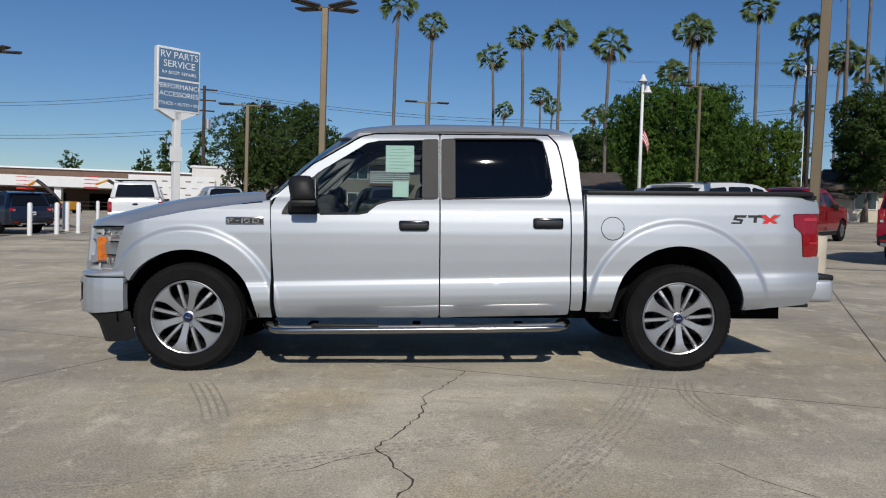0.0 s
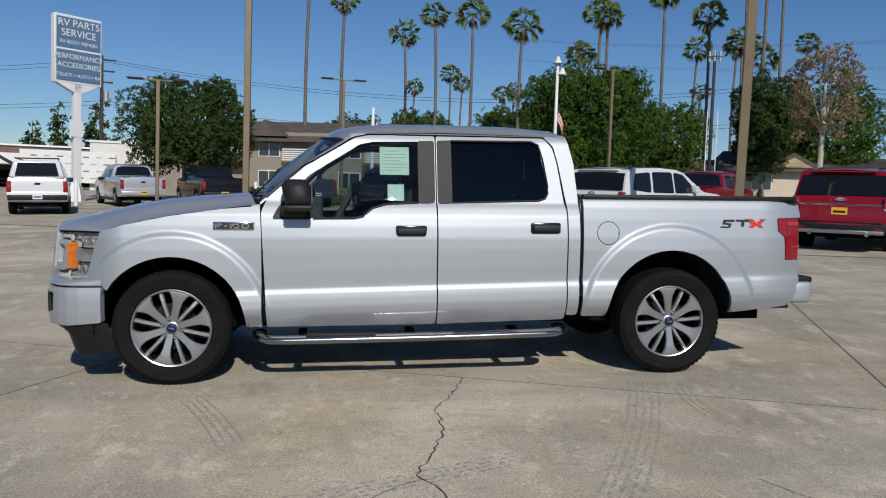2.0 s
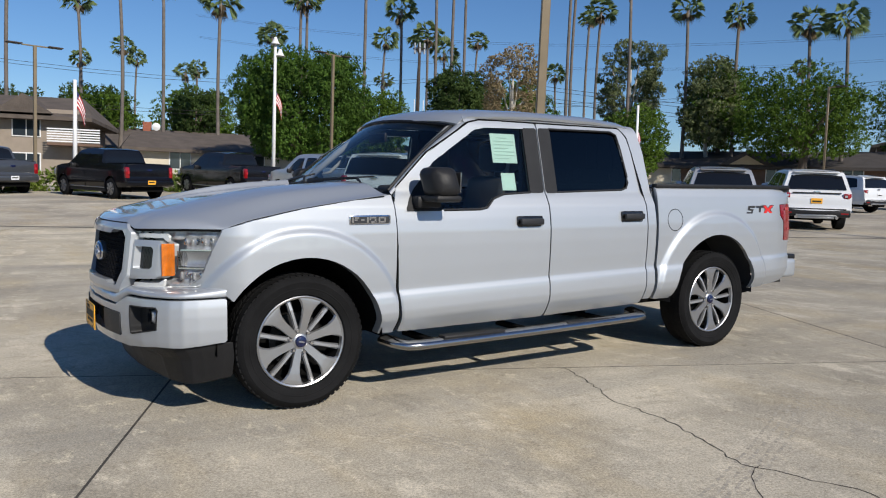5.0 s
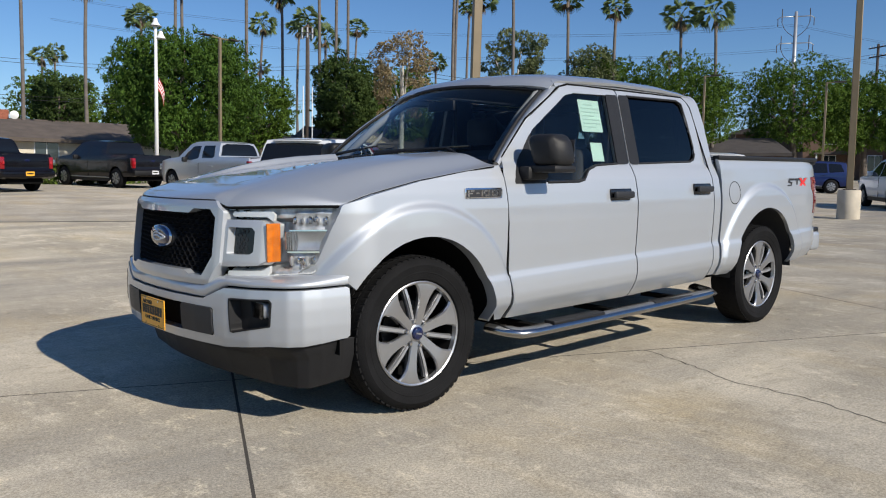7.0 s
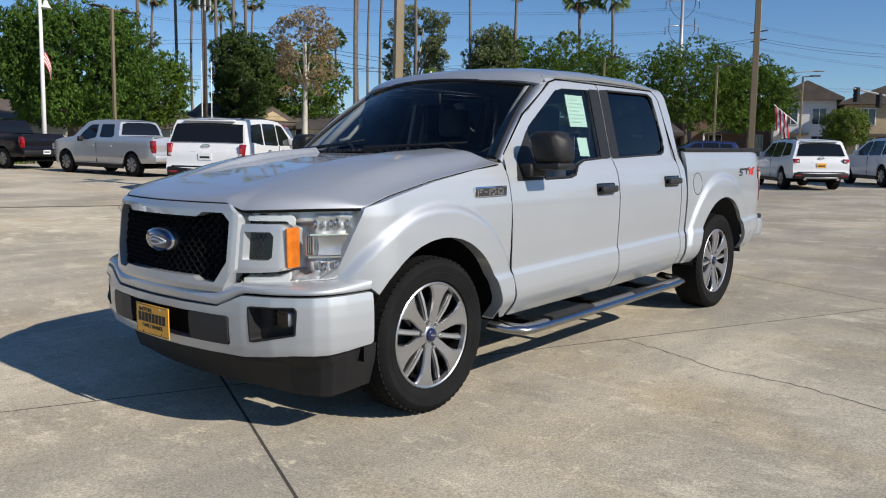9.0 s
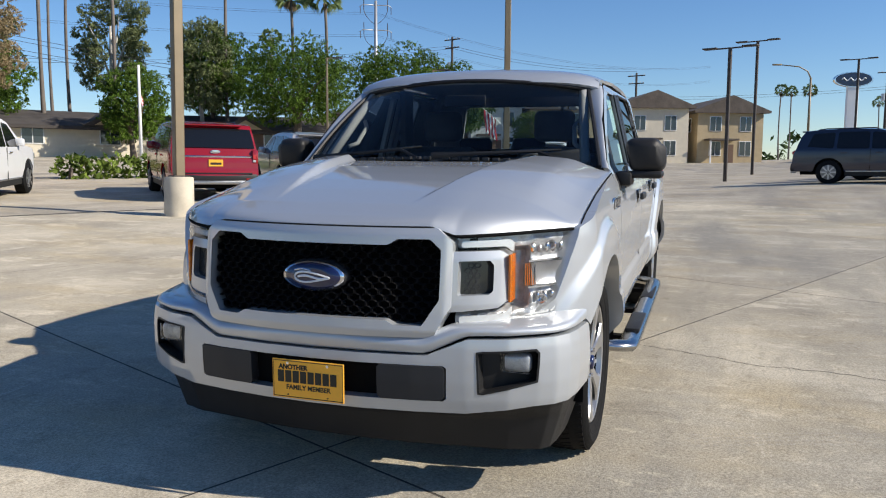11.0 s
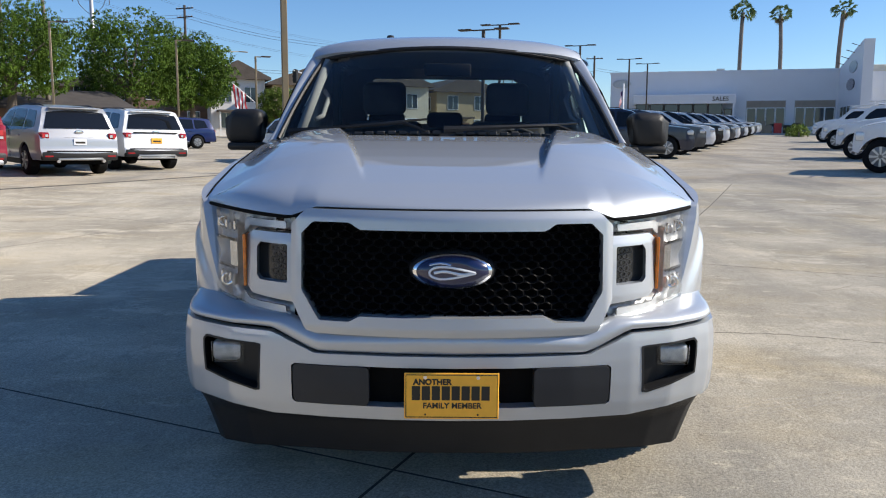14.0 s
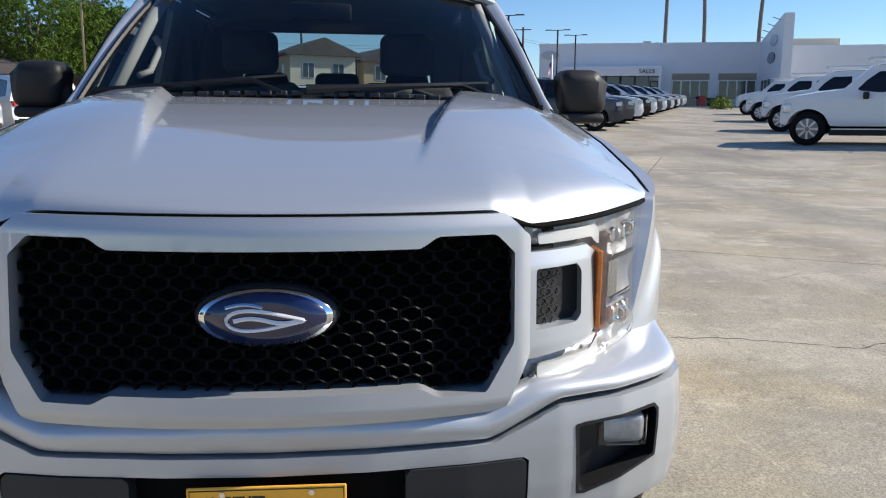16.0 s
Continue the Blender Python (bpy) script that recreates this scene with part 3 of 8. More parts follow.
    part("floor_pan", box(0.62, 2.93, -0.88, 0.88, 0.42, 0.55), M_VOID, fr)
    part("engine_bay", box(-0.78, 0.55, -0.60, 0.60, 0.55, 1.05), M_VOID, fr)
    part("radiator_block", box(-0.72, -0.55, -0.50, 0.50, 0.42, 1.02), M_VOID, fr)
    part("bed_floor", box(2.98, 4.70, -0.62, 0.62, 0.60, 0.95), M_VOID, fr)
    # front housings near black for the shade in the arch, rear ones grey
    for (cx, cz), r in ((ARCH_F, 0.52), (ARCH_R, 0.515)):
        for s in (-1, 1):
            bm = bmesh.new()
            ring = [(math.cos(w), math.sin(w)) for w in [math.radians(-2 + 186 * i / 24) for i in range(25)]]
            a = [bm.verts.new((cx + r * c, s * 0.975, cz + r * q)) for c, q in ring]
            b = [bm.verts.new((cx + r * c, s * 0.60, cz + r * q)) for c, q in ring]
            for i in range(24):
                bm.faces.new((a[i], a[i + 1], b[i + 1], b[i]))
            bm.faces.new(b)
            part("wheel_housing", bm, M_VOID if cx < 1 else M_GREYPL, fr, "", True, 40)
    part("exhaust", cyl((2.6, 0.3, 0.36), (4.4, 0.5, 0.42), 0.035), M_ALLOYGREY, fr, "", True, 50)
    for cx in (0.0, 3.683):
        part("axle", cyl((cx, -0.75, 0.40), (cx, 0.75, 0.40), 0.06), M_VOID, fr)
    # step bars
    for s in (-1, 1):
        y0 = s * 1.035
        pts = [(0.60, s * 0.86, 0.345), (0.63, s * 0.97, 0.335), (0.68, s * 1.03, 0.325), (0.78, y0, 0.322), (1.2, y0, 0.325), (1.7, y0, 0.33), (2.2, y0, 0.337), (2.65, y0, 0.345), (2.74, s * 1.03, 0.348), (2.79, s * 0.97, 0.352), (2.82, s * 0.86, 0.36)]
        sb = part("step_bar", tube(pts, 0.058, 20, flat=0.55), M_STEP, tr, "polished chrome step bar", True, 60)
        for a, b in ((0.93, 1.42), (1.98, 2.46)):
            part("step_pad", box(a, b, y0 - 0.042, y0 + 0.042, 0.344, 0.368, 0.009, 2), M_PLASTIC, sb, "black ribbed step pad", True, 40)
        for x in (0.9, 1.7, 2.5):
            part("bracket", box(x - 0.03, x + 0.03, s * 0.62, s * 1.0, 0.305, 0.335), M_VOID, sb)
    return tr


truck = build_pickup()


# ---- nose of the pickup ----
def fr_place(off):
    return lambda y, z: Vector((x_front(y, z) + off, y, z))


def mirror_pts(half):
    """A closed outline from its half with y > 0, listed from the top middle round to the bottom middle."""
    return half + [(-y, z) for y, z in reversed(half)]


PLAN_A = (0, 0.2, 0.4, 0.6, 0.75, 0.85, 0.92, 1.0, 1.08, 1.24)
PLAN_Y = (0, 0.2, 0.4, 0.6, 0.75, 0.85, 0.908, 0.948, 0.968, 0.985)
PLAN_X = (-0.985, -0.977, -0.953, -0.913, -0.8625, -0.80, -0.752, -0.688, -0.61, -0.455)


def bump_place(off, low=0.0):
    def f(a, z):
        k = abs(a)
        y, x = float(np.interp(k, PLAN_A, PLAN_Y)), float(np.interp(k, PLAN_A, PLAN_X))
        o = off + float(np.interp(z, (0.19, 0.40, 0.45, 0.52, 0.60, 0.655, 0.70), (-0.05 - low, -0.012, 0, 0.006, 0.006, 0.002, -0.006)))
        n = Vector((-1, float(np.interp(k, (0, 0.3, 0.7, 0.85, 1.0, 1.24), (0, 0, 0.36, 0.8, 2.2, 6.0))), 0)).normalized()
        return Vector((x + n.x * o, math.copysign(y + n.y * o, a), z))
    return f


def build_nose(tr):
    # grille frame, honeycomb, emblem
    outer = mirror_pts([(0.478, 1.094), (0.532, 1.045), (0.532, 0.80), (0.475, 0.690)])
    inner = mirror_pts([(0.30, 1.032), (0.335, 1.054), (0.455, 1.054), (0.495, 1.015), (0.495, 0.83), (0.435, 0.735), (0.335, 0.735), (0.30, 0.754)])
    gr = part("grille_frame", sheet(-0.56, 0.56, 0.68, 1.10, 0.0085, hole(outer, inner), lambda y, z: Vector((x_front(y, z) - 0.034 + 0.45 * max(0, abs(z - 0.892) - 0.178) + 0.5 * max(0, abs(y) - 0.513), y, z)), 0.07, (1, 0, 0)), M_PAINT, tr, "broad silver grille frame", True, 40)
    # near-black sheet paints the darkness behind the mesh
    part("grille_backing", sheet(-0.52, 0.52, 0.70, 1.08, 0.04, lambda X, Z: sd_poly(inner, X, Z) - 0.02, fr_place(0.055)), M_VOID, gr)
    bm = bmesh.new()
    pw, ph = 0.047, 0.0285
    inner_np = np.array(inner)
    for r in range(-8, 9):
        for c in range(-12, 13):
            cy, cz = (c + 0.5 * (r % 2)) * pw, 0.895 + r * ph * 0.80
            if sd_poly(inner, np.array(cy), np.array(cz)) > -0.004:
                continue
            hx = [(0.5 * pw * a, 0.5 * ph * 1.06 * b) for a, b in ((-1, -0.5), (-0.45, -1), (0.45, -1), (1, -0.5), (1, 0.5), (0.45, 1), (-0.45, 1), (-1, 0.5))]
            rings = [[bm.verts.new((x_front(cy + k * y, cz + k * z) + dx, cy + k * y, cz + k * z)) for y, z in hx] for k, dx in ((1.0, 0.006), (0.88, 0.002), (0.80, 0.03))]
            for a, b in zip(rings, rings[1:]):
                for i in range(8):
                    bm.faces.new((a[i], a[(i + 1) % 8], b[(i + 1) % 8], b[i]))
    tagged(part("honeycomb", bm, M_HONEY, gr, "black honeycomb grille mesh"), kind="stuff")
    em = part("emblem", lathe([(0.0, 0.0), (0.86, 0.0), (0.95, -0.006), (1.0, -0.02), (1.04, -0.05)], 48, "x"), M_GREYPL, gr, "oval blue emblem with chrome rim", True, 60)
    em.matrix_basis = Matrix.Translation((-0.952, 0.0, 0.902)) @ Matrix.Diagonal((-1, 0.140, 0.063, 1))
    for nm, r, dx, m in (("emblem_rim", 0.93, -0.958, M_CHROME), ("emblem_field", 0.85, -0.9605, M_BLUE)):
        o = part(nm, lathe([(0.0, 0.005), (0.5, 0.0045), (0.97, 0.002), (1.0, -0.004)], 48, "x"), m, gr, "", True, 60)
        o.matrix_basis = Matrix.Translation((dx, 0.0, 0.902)) @ Matrix.Diagonal((-1, 0.140 * r, 0.063 * r, 1))
    # a pale flowing shape in place of lettering
    pts = [(-0.9668, 0.074 * math.cos(w), 0.898 + 0.017 * math.sin(w) + 0.006 * math.sin(2 * w)) for w in [2 * math.pi * k / 30 for k in range(31)]]
    part("emblem_script", tube(pts, 0.004, 5), M_WHITEPRINT, gr)
    part("emblem_line", tube([(-0.9675, 0.06 - 0.12 * k / 10, 0.898 + 0.005 * math.sin(k * 0.6)) for k in range(11)], 0.0045, 5), M_WHITEPRINT, gr)
    part("emblem_stroke", tube([(-0.9665, 0.075 - 0.07 * k / 8, 0.924 + 0.006 * math.sin(k * 0.4)) for k in range(9)], 0.0035, 5), M_CHROME, gr)
    # silver shelf under the lamps and the grille, with a dark gap above the bumper
    def shelf(u, v):
        a = -1.24 + 2.48 * u
        k = abs(a)
        p = bump_place(-0.006)(a, float(np.interp(k, (0, 0.45, 0.60, 1.24), (0.634, 0.634, 0.702, 0.706))))
        yq = float(np.interp(k, PLAN_A, (0, 0.195, 0.39, 0.575, 0.70, 0.78, 0.835, 0.88, 0.92, 0.966)))
        zq = float(np.interp(k, (0, 0.44, 0.56, 1.24), (0.692, 0.692, 0.740, 0.756)))
        xq = x_front(yq, zq) - 0.012 if k < 1.0 else float(np.interp(k, (1.0, 1.08, 1.24), (x_front(0.88, 0.75) - 0.012, -0.505, -0.42)))
        q = Vector((xq, math.copysign(yq, a), zq))
        if v > 0.8:
            return p + Vector((0.035 * (v - 0.8) / 0.2, -math.copysign(0.02, a) * (v - 0.8) / 0.2 * (k > 0.8), -0.004))
        if v < 0.12:
            return q + Vector((0.03 * (0.12 - v) / 0.12, 0, 0))
        w = (v - 0.12) / 0.68
        r = q.lerp(p, w)
        out = Vector((p.x - q.x, p.y - q.y, 0))
        return r + Vector((out.x, out.y, 0)) * (0.30 * math.sin(math.pi * w)) + Vector((-0.008 * math.sin(math.pi * w), 0, 0.004 * math.sin(math.pi * w)))
    part("nose_panel", surf(90, 14, shelf), M_PAINT, tr, "", True, 60)
    # near-black sheet: shade of the gap over the bumper put into colour
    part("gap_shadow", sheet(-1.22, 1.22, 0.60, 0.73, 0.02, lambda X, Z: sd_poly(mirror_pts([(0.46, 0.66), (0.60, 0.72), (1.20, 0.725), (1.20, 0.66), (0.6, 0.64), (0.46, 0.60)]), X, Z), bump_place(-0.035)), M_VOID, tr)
    # lamps
    for s in (-1, 1):
        full = [(0.536, 1.066), (0.88, 1.080), (0.925, 1.077), (0.90, 0.93), (0.878, 0.77), (0.855, 0.746), (0.536, 0.726)]
        lens = full + [(0.548, 0.772), (0.69, 0.782), (0.735, 0.80), (0.735, 0.985), (0.69, 1.010), (0.548, 1.010)]
        P = lambda off: (lambda y, z: Vector((x_front(y, z) + off, s * y, z)))
        Q = lambda off: (lambda y, z: Vector((x_front(y, z) + off + 0.08 * (1 - sstep(0.735, 0.775, y)) * sstep(0.76, 0.80, z) * (1 - sstep(0.99, 1.02, z)) + 0.005 * math.sin(z * 150) * (0.775 < y) + 0.005 * math.sin(y * 110), s * y, z)))
        hl = part("head_lamp", sheet(0.53, 0.95, 0.71, 1.08, 0.008, lambda X, Z: sd_poly(full, X, Z) - 0.004, Q(0.042)), M_LAMPIN, tr, "clear head lamp with amber marker", True, 40)
        part("lamp_wall", sheet(0.53, 0.95, 0.71, 1.08, 0.008, lambda X, Z: np.maximum(sd_poly(full, X, Z) - 0.004, -(sd_poly(full, X, Z) + 0.003)), P(-0.002), 0.05, (1, 0, 0)), M_REFLECT, hl, "", True, 40)
        part("lamp_bezel", sheet(0.53, 0.95, 0.71, 1.08, 0.006, lambda X, Z: np.maximum(sd_poly(full, X, Z) + 0.006, -(sd_poly(full, X, Z) + 0.012)), P(0.0), 0.02, (1, 0, 0)), M_GUIDE, hl, "bright bezel round the lamp", True, 40)
        part("lens", sheet(0.53, 0.95, 0.71, 1.08, 0.012, lambda X, Z: sd_poly(lens, X, Z), P(-0.004)), M_LENS, hl, "clear lamp lens", True)
        g_out = [(0.556, 1.044), (0.712, 1.046), (0.752, 1.003), (0.752, 0.785), (0.712, 0.742), (0.556, 0.738)]
        g_in = [(0.50, 1.0195), (0.700, 1.0195), (0.7345, 0.988), (0.7345, 0.798), (0.700, 0.7665), (0.50, 0.7615)]
        part("light_guide", sheet(0.55, 0.74, 0.73, 1.05, 0.005, lambda X, Z: np.maximum(hole(g_out, g_in)(X, Z), X - 0.725), P(0.004), 0.012, (1, 0, 0)), M_GUIDE, hl, "bright light guide strip", True, 40)
        part("low_beam", surf(8, 8, lambda u, v: Vector((x_front(0.785 + 0.095 * u, 0.9) + 0.012 + 0.022 * (1 - (2 * u - 1) ** 2) * (1 - (2 * v - 1) ** 2), s * (0.785 + 0.095 * u), 0.862 + 0.088 * v))), M_REFLECT, hl, "bright reflector bowl", True)
        for k in range(6):
            yy = 0.765 + 0.006 * k
            part("beam_rib", box(x_front(yy, 0.9) + 0.010, x_front(yy, 0.9) + 0.03, s * yy - 0.0016, s * yy + 0.0016, 0.862, 0.95), M_CHROME, hl)
        for k in range(5):
            yy = 0.78 + 0.022 * k
            part("facet", box(x_front(yy, 0.8) + 0.016, x_front(yy, 0.8) + 0.034, s * yy - 0.009, s * yy + 0.009, 0.79 + 0.01 * (k % 2), 0.835, 0.006, 1), M_CHROME if k % 2 else M_LAMPIN, hl, "", True, 40)
            part("facet", box(x_front(yy, 1.0) + 0.016, x_front(yy, 1.0) + 0.034, s * yy - 0.009, s * yy + 0.009, 0.985, 1.025 - 0.008 * (k % 2), 0.006, 1), M_REFLECT if k % 2 else M_CHROME, hl, "", True, 40)
        for z in (0.855, 0.957):
            part("lamp_shelf", sheet(0.775, 0.915, z - 0.006, z + 0.006, 0.006, lambda X, Z: np.abs(Z - z) - 0.004 + 10 * np.maximum(0, X - 0.885 - 0.2 * (z - 0.855)), P(0.006), 0.03, (1, 0, 0)), M_CHROME, hl, "", True, 40)
        for yy, zz, rr in ((0.815, 0.805, 0.022), (0.84, 1.012, 0.017)):
            part("reflector_bowl", lathe([(0.0, 0.018), (0.5 * rr, 0.012), (rr, 0.0), (rr * 1.15, 0.004)], 20, "x", c=(x_front(yy, zz) + 0.016, s * yy, zz)), M_CHROME, hl, "", True)
        part("amber_marker", box(-0.745, -0.672, s * 0.714, s * 0.726, 0.806, 0.99, 0.004, 2), M_AMBER, hl, "bright amber side marker")
        sc = part("lamp_scoop", sheet(0.51, 0.75, 0.76, 1.02, 0.0065, hole([(0.515, 1.006), (0.685, 1.006), (0.714, 0.984), (0.714, 0.815), (0.685, 0.790), (0.515, 0.780)], [(0.550, 0.970), (0.655, 0.970), (0.668, 0.952), (0.668, 0.856), (0.655, 0.842), (0.550, 0.842)]), lambda y, z: Vector((x_front(y, z) - 0.008 + 0.2 * max(0, abs(z - 0.89) - 0.085) + 0.6 * max(0, y - 0.695), s * y, z)), 0.075, (1, 0, 0)), M_PAINT, hl, "silver scoop inside the lamp", True, 40)
        part("scoop_mesh", sheet(0.53, 0.70, 0.81, 0.98, 0.02, lambda X, Z: X * 0 - 1, P(0.03)), M_GLOSSBLK, sc)
        bm = bmesh.new()
        for r in range(6):
            for c in range(2):
                cy, cz = 0.575 + 0.022 * c + 0.011 * (r % 2), 0.85 + 0.02 * r
                pp = P(0.024)
                ring = [[bm.verts.new(pp(cy + q * 0.012 * math.cos(a), cz + q * 0.011 * math.sin(a))) for a in [math.pi * i / 3 for i in range(6)]] for q in (1, 0.75)]
                for i in range(6):
                    bm.faces.new((ring[0][i], ring[0][(i + 1) % 6], ring[1][(i + 1) % 6], ring[1][i]))
        tagged(part("scoop_honeycomb", bm, M_GREYPL, sc), kind="stuff")
    # bumper
    top = mirror_pts([(0.45, 0.625), (0.60, 0.688), (1.238, 0.694), (1.238, 0.452), (1.0, 0.43), (0.84, 0.43), (0.6, 0.405)])
    mid = mirror_pts([(0.525, 0.588), (0.53, 0.58), (0.528, 0.462), (0.52, 0.452)])
    fogs = [[(s * a, z) for a, z in ((0.635, 0.642), (0.655, 0.645), (0.84, 0.65), (0.852, 0.635), (0.845, 0.525), (0.66, 0.482), (0.642, 0.485))] for s in (-1, 1)]
    bp = part("front_bumper", sheet(-1.25, 1.25, 0.39, 0.71, 0.012, hole(top, mid, *fogs), bump_place(0.0), 0.05, lambda c: Vector((1, 0, 0)) if abs(c.y) < 0.9 else Vector((0.3, -math.copysign(0.95, c.y), 0))), M_PAINT, tr, "silver front bumper", True, 40)
    # near-black sheet paints the shade inside the slot
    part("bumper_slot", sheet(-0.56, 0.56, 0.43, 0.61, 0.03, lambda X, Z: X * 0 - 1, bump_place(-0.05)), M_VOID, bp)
    for s in (-1, 1):
        pd = part("bumper_pad", sheet(min(s * 0.268, s * 0.524), max(s * 0.268, s * 0.524), 0.455, 0.588, 0.012, lambda X, Z: sd_poly([(s * 0.27, 0.586), (s * 0.515, 0.586), (s * 0.522, 0.575), (s * 0.522, 0.465), (s * 0.51, 0.456), (s * 0.27, 0.456)], X, Z), bump_place(0.005), 0.05, (1, 0, 0)), M_GREYPL, bp, "dark grey bumper pad", True, 40)
        fg = part("fog_housing", sheet(min(s * 0.62, s * 0.87), max(s * 0.62, s * 0.87), 0.47, 0.66, 0.02, lambda X, Z: X * 0 - 1, bump_place(-0.055)), M_PLASTIC, bp, "", True)
        fo = [(a, z) for a, z in ((0.635, 0.642), (0.655, 0.645), (0.84, 0.65), (0.852, 0.635), (0.845, 0.525), (0.66, 0.482), (0.642, 0.485))]
        part("fog_bezel", sheet(min(s * 0.62, s * 0.87), max(s * 0.62, s * 0.87), 0.47, 0.66, 0.0045, lambda X, Z: np.maximum(sd_poly(fo, np.abs(X), Z) - 0.001, -(sd_poly(fo, np.abs(X), Z) + 0.006)), bump_place(0.002), 0.06, (1, 0, 0)), M_PLASTIC, fg, "", True, 40)
        lamp_c = Vector((-0.80, s * 0.765, 0.598))
        fl = part("fog_lamp", box(lamp_c.x - 0.02, lamp_c.x + 0.03, lamp_c.y - 0.058, lamp_c.y + 0.058, 0.556, 0.630, 0.02, 3), M_LAMPIN, bp, "small clear fog lamp", True, 40)
        part("fog_lens", box(lamp_c.x - 0.027, lamp_c.x - 0.023, lamp_c.y - 0.056, lamp_c.y + 0.056, 0.558, 0.628, 0.0), M_LENS, fl)
    dam = mirror_pts([(0.6, 0.405), (0.84, 0.43), (1.0, 0.43), (1.215, 0.445), (1.20, 0.23), (1.0, 0.205), (0.5, 0.212)])
    def dam_place(off):
        g = bump_place(off, 0.03)
        return lambda a, z: g(a, z) + Vector((float(np.interp(abs(a), (0, 0.6, 0.95, 1.2), (0.11, 0.095, 0.04, 0.015))) * sstep(0.44, 0.34, z), 0, 0))
    part("air_dam", sheet(-1.25, 1.25, 0.195, 0.46, 0.009, lambda X, Z: sd_poly(dam, X, Z), dam_place(-0.02), 0.06, (1, 0, 0)), M_PLASTIC, tr, "black plastic air dam", True, 40)
    # dealer plate
    pl = tagged(part("dealer_plate", box(-1.016, -1.010, -0.1525, 0.1525, 0.428, 0.581, 0.002, 1), M_YELLOW, tr, "yellow dealer plate with dark lettering"))
    P = lambda y, z: Matrix(((0, 0, -1, -1.0165), (-1, 0, 0, y), (0, 1, 0, z), (0, 0, 0, 1)))
    rim = [(0.147, 0.434), (-0.147, 0.434), (-0.147, 0.575), (0.147, 0.575), (0.147, 0.434)]
    part("plate_rim", tube([(-1.016, y, z) for y, z in rim], 0.0016, 4), M_DARKINK, pl)
    words("plate_line", "ANOTHER", 0.026, M_DARKINK, pl, P(0.062, 0.551), 0.0006, bold=0.0012)
    words("plate_line", "FAMILY MEMBER", 0.026, M_DARKINK, pl, P(-0.002, 0.472), 0.0006, bold=0.0007)
    for k in range(8):
        y = 0.128 - 0.032 * k
        part("plate_bar", box(-1.0172, -1.0158, y - 0.0265, y, 0.491, 0.538), M_DARKINK, pl)
    for y in (0.085, -0.085):
        for z in (0.567, 0.443):
            part("plate_screw", cyl((-1.014, y, z), (-1.019, y, z), 0.006 if z > 0.5 else 0.003, n=10), M_CHROME if z > 0.5 else M_DARKINK, pl)


build_nose(truck)


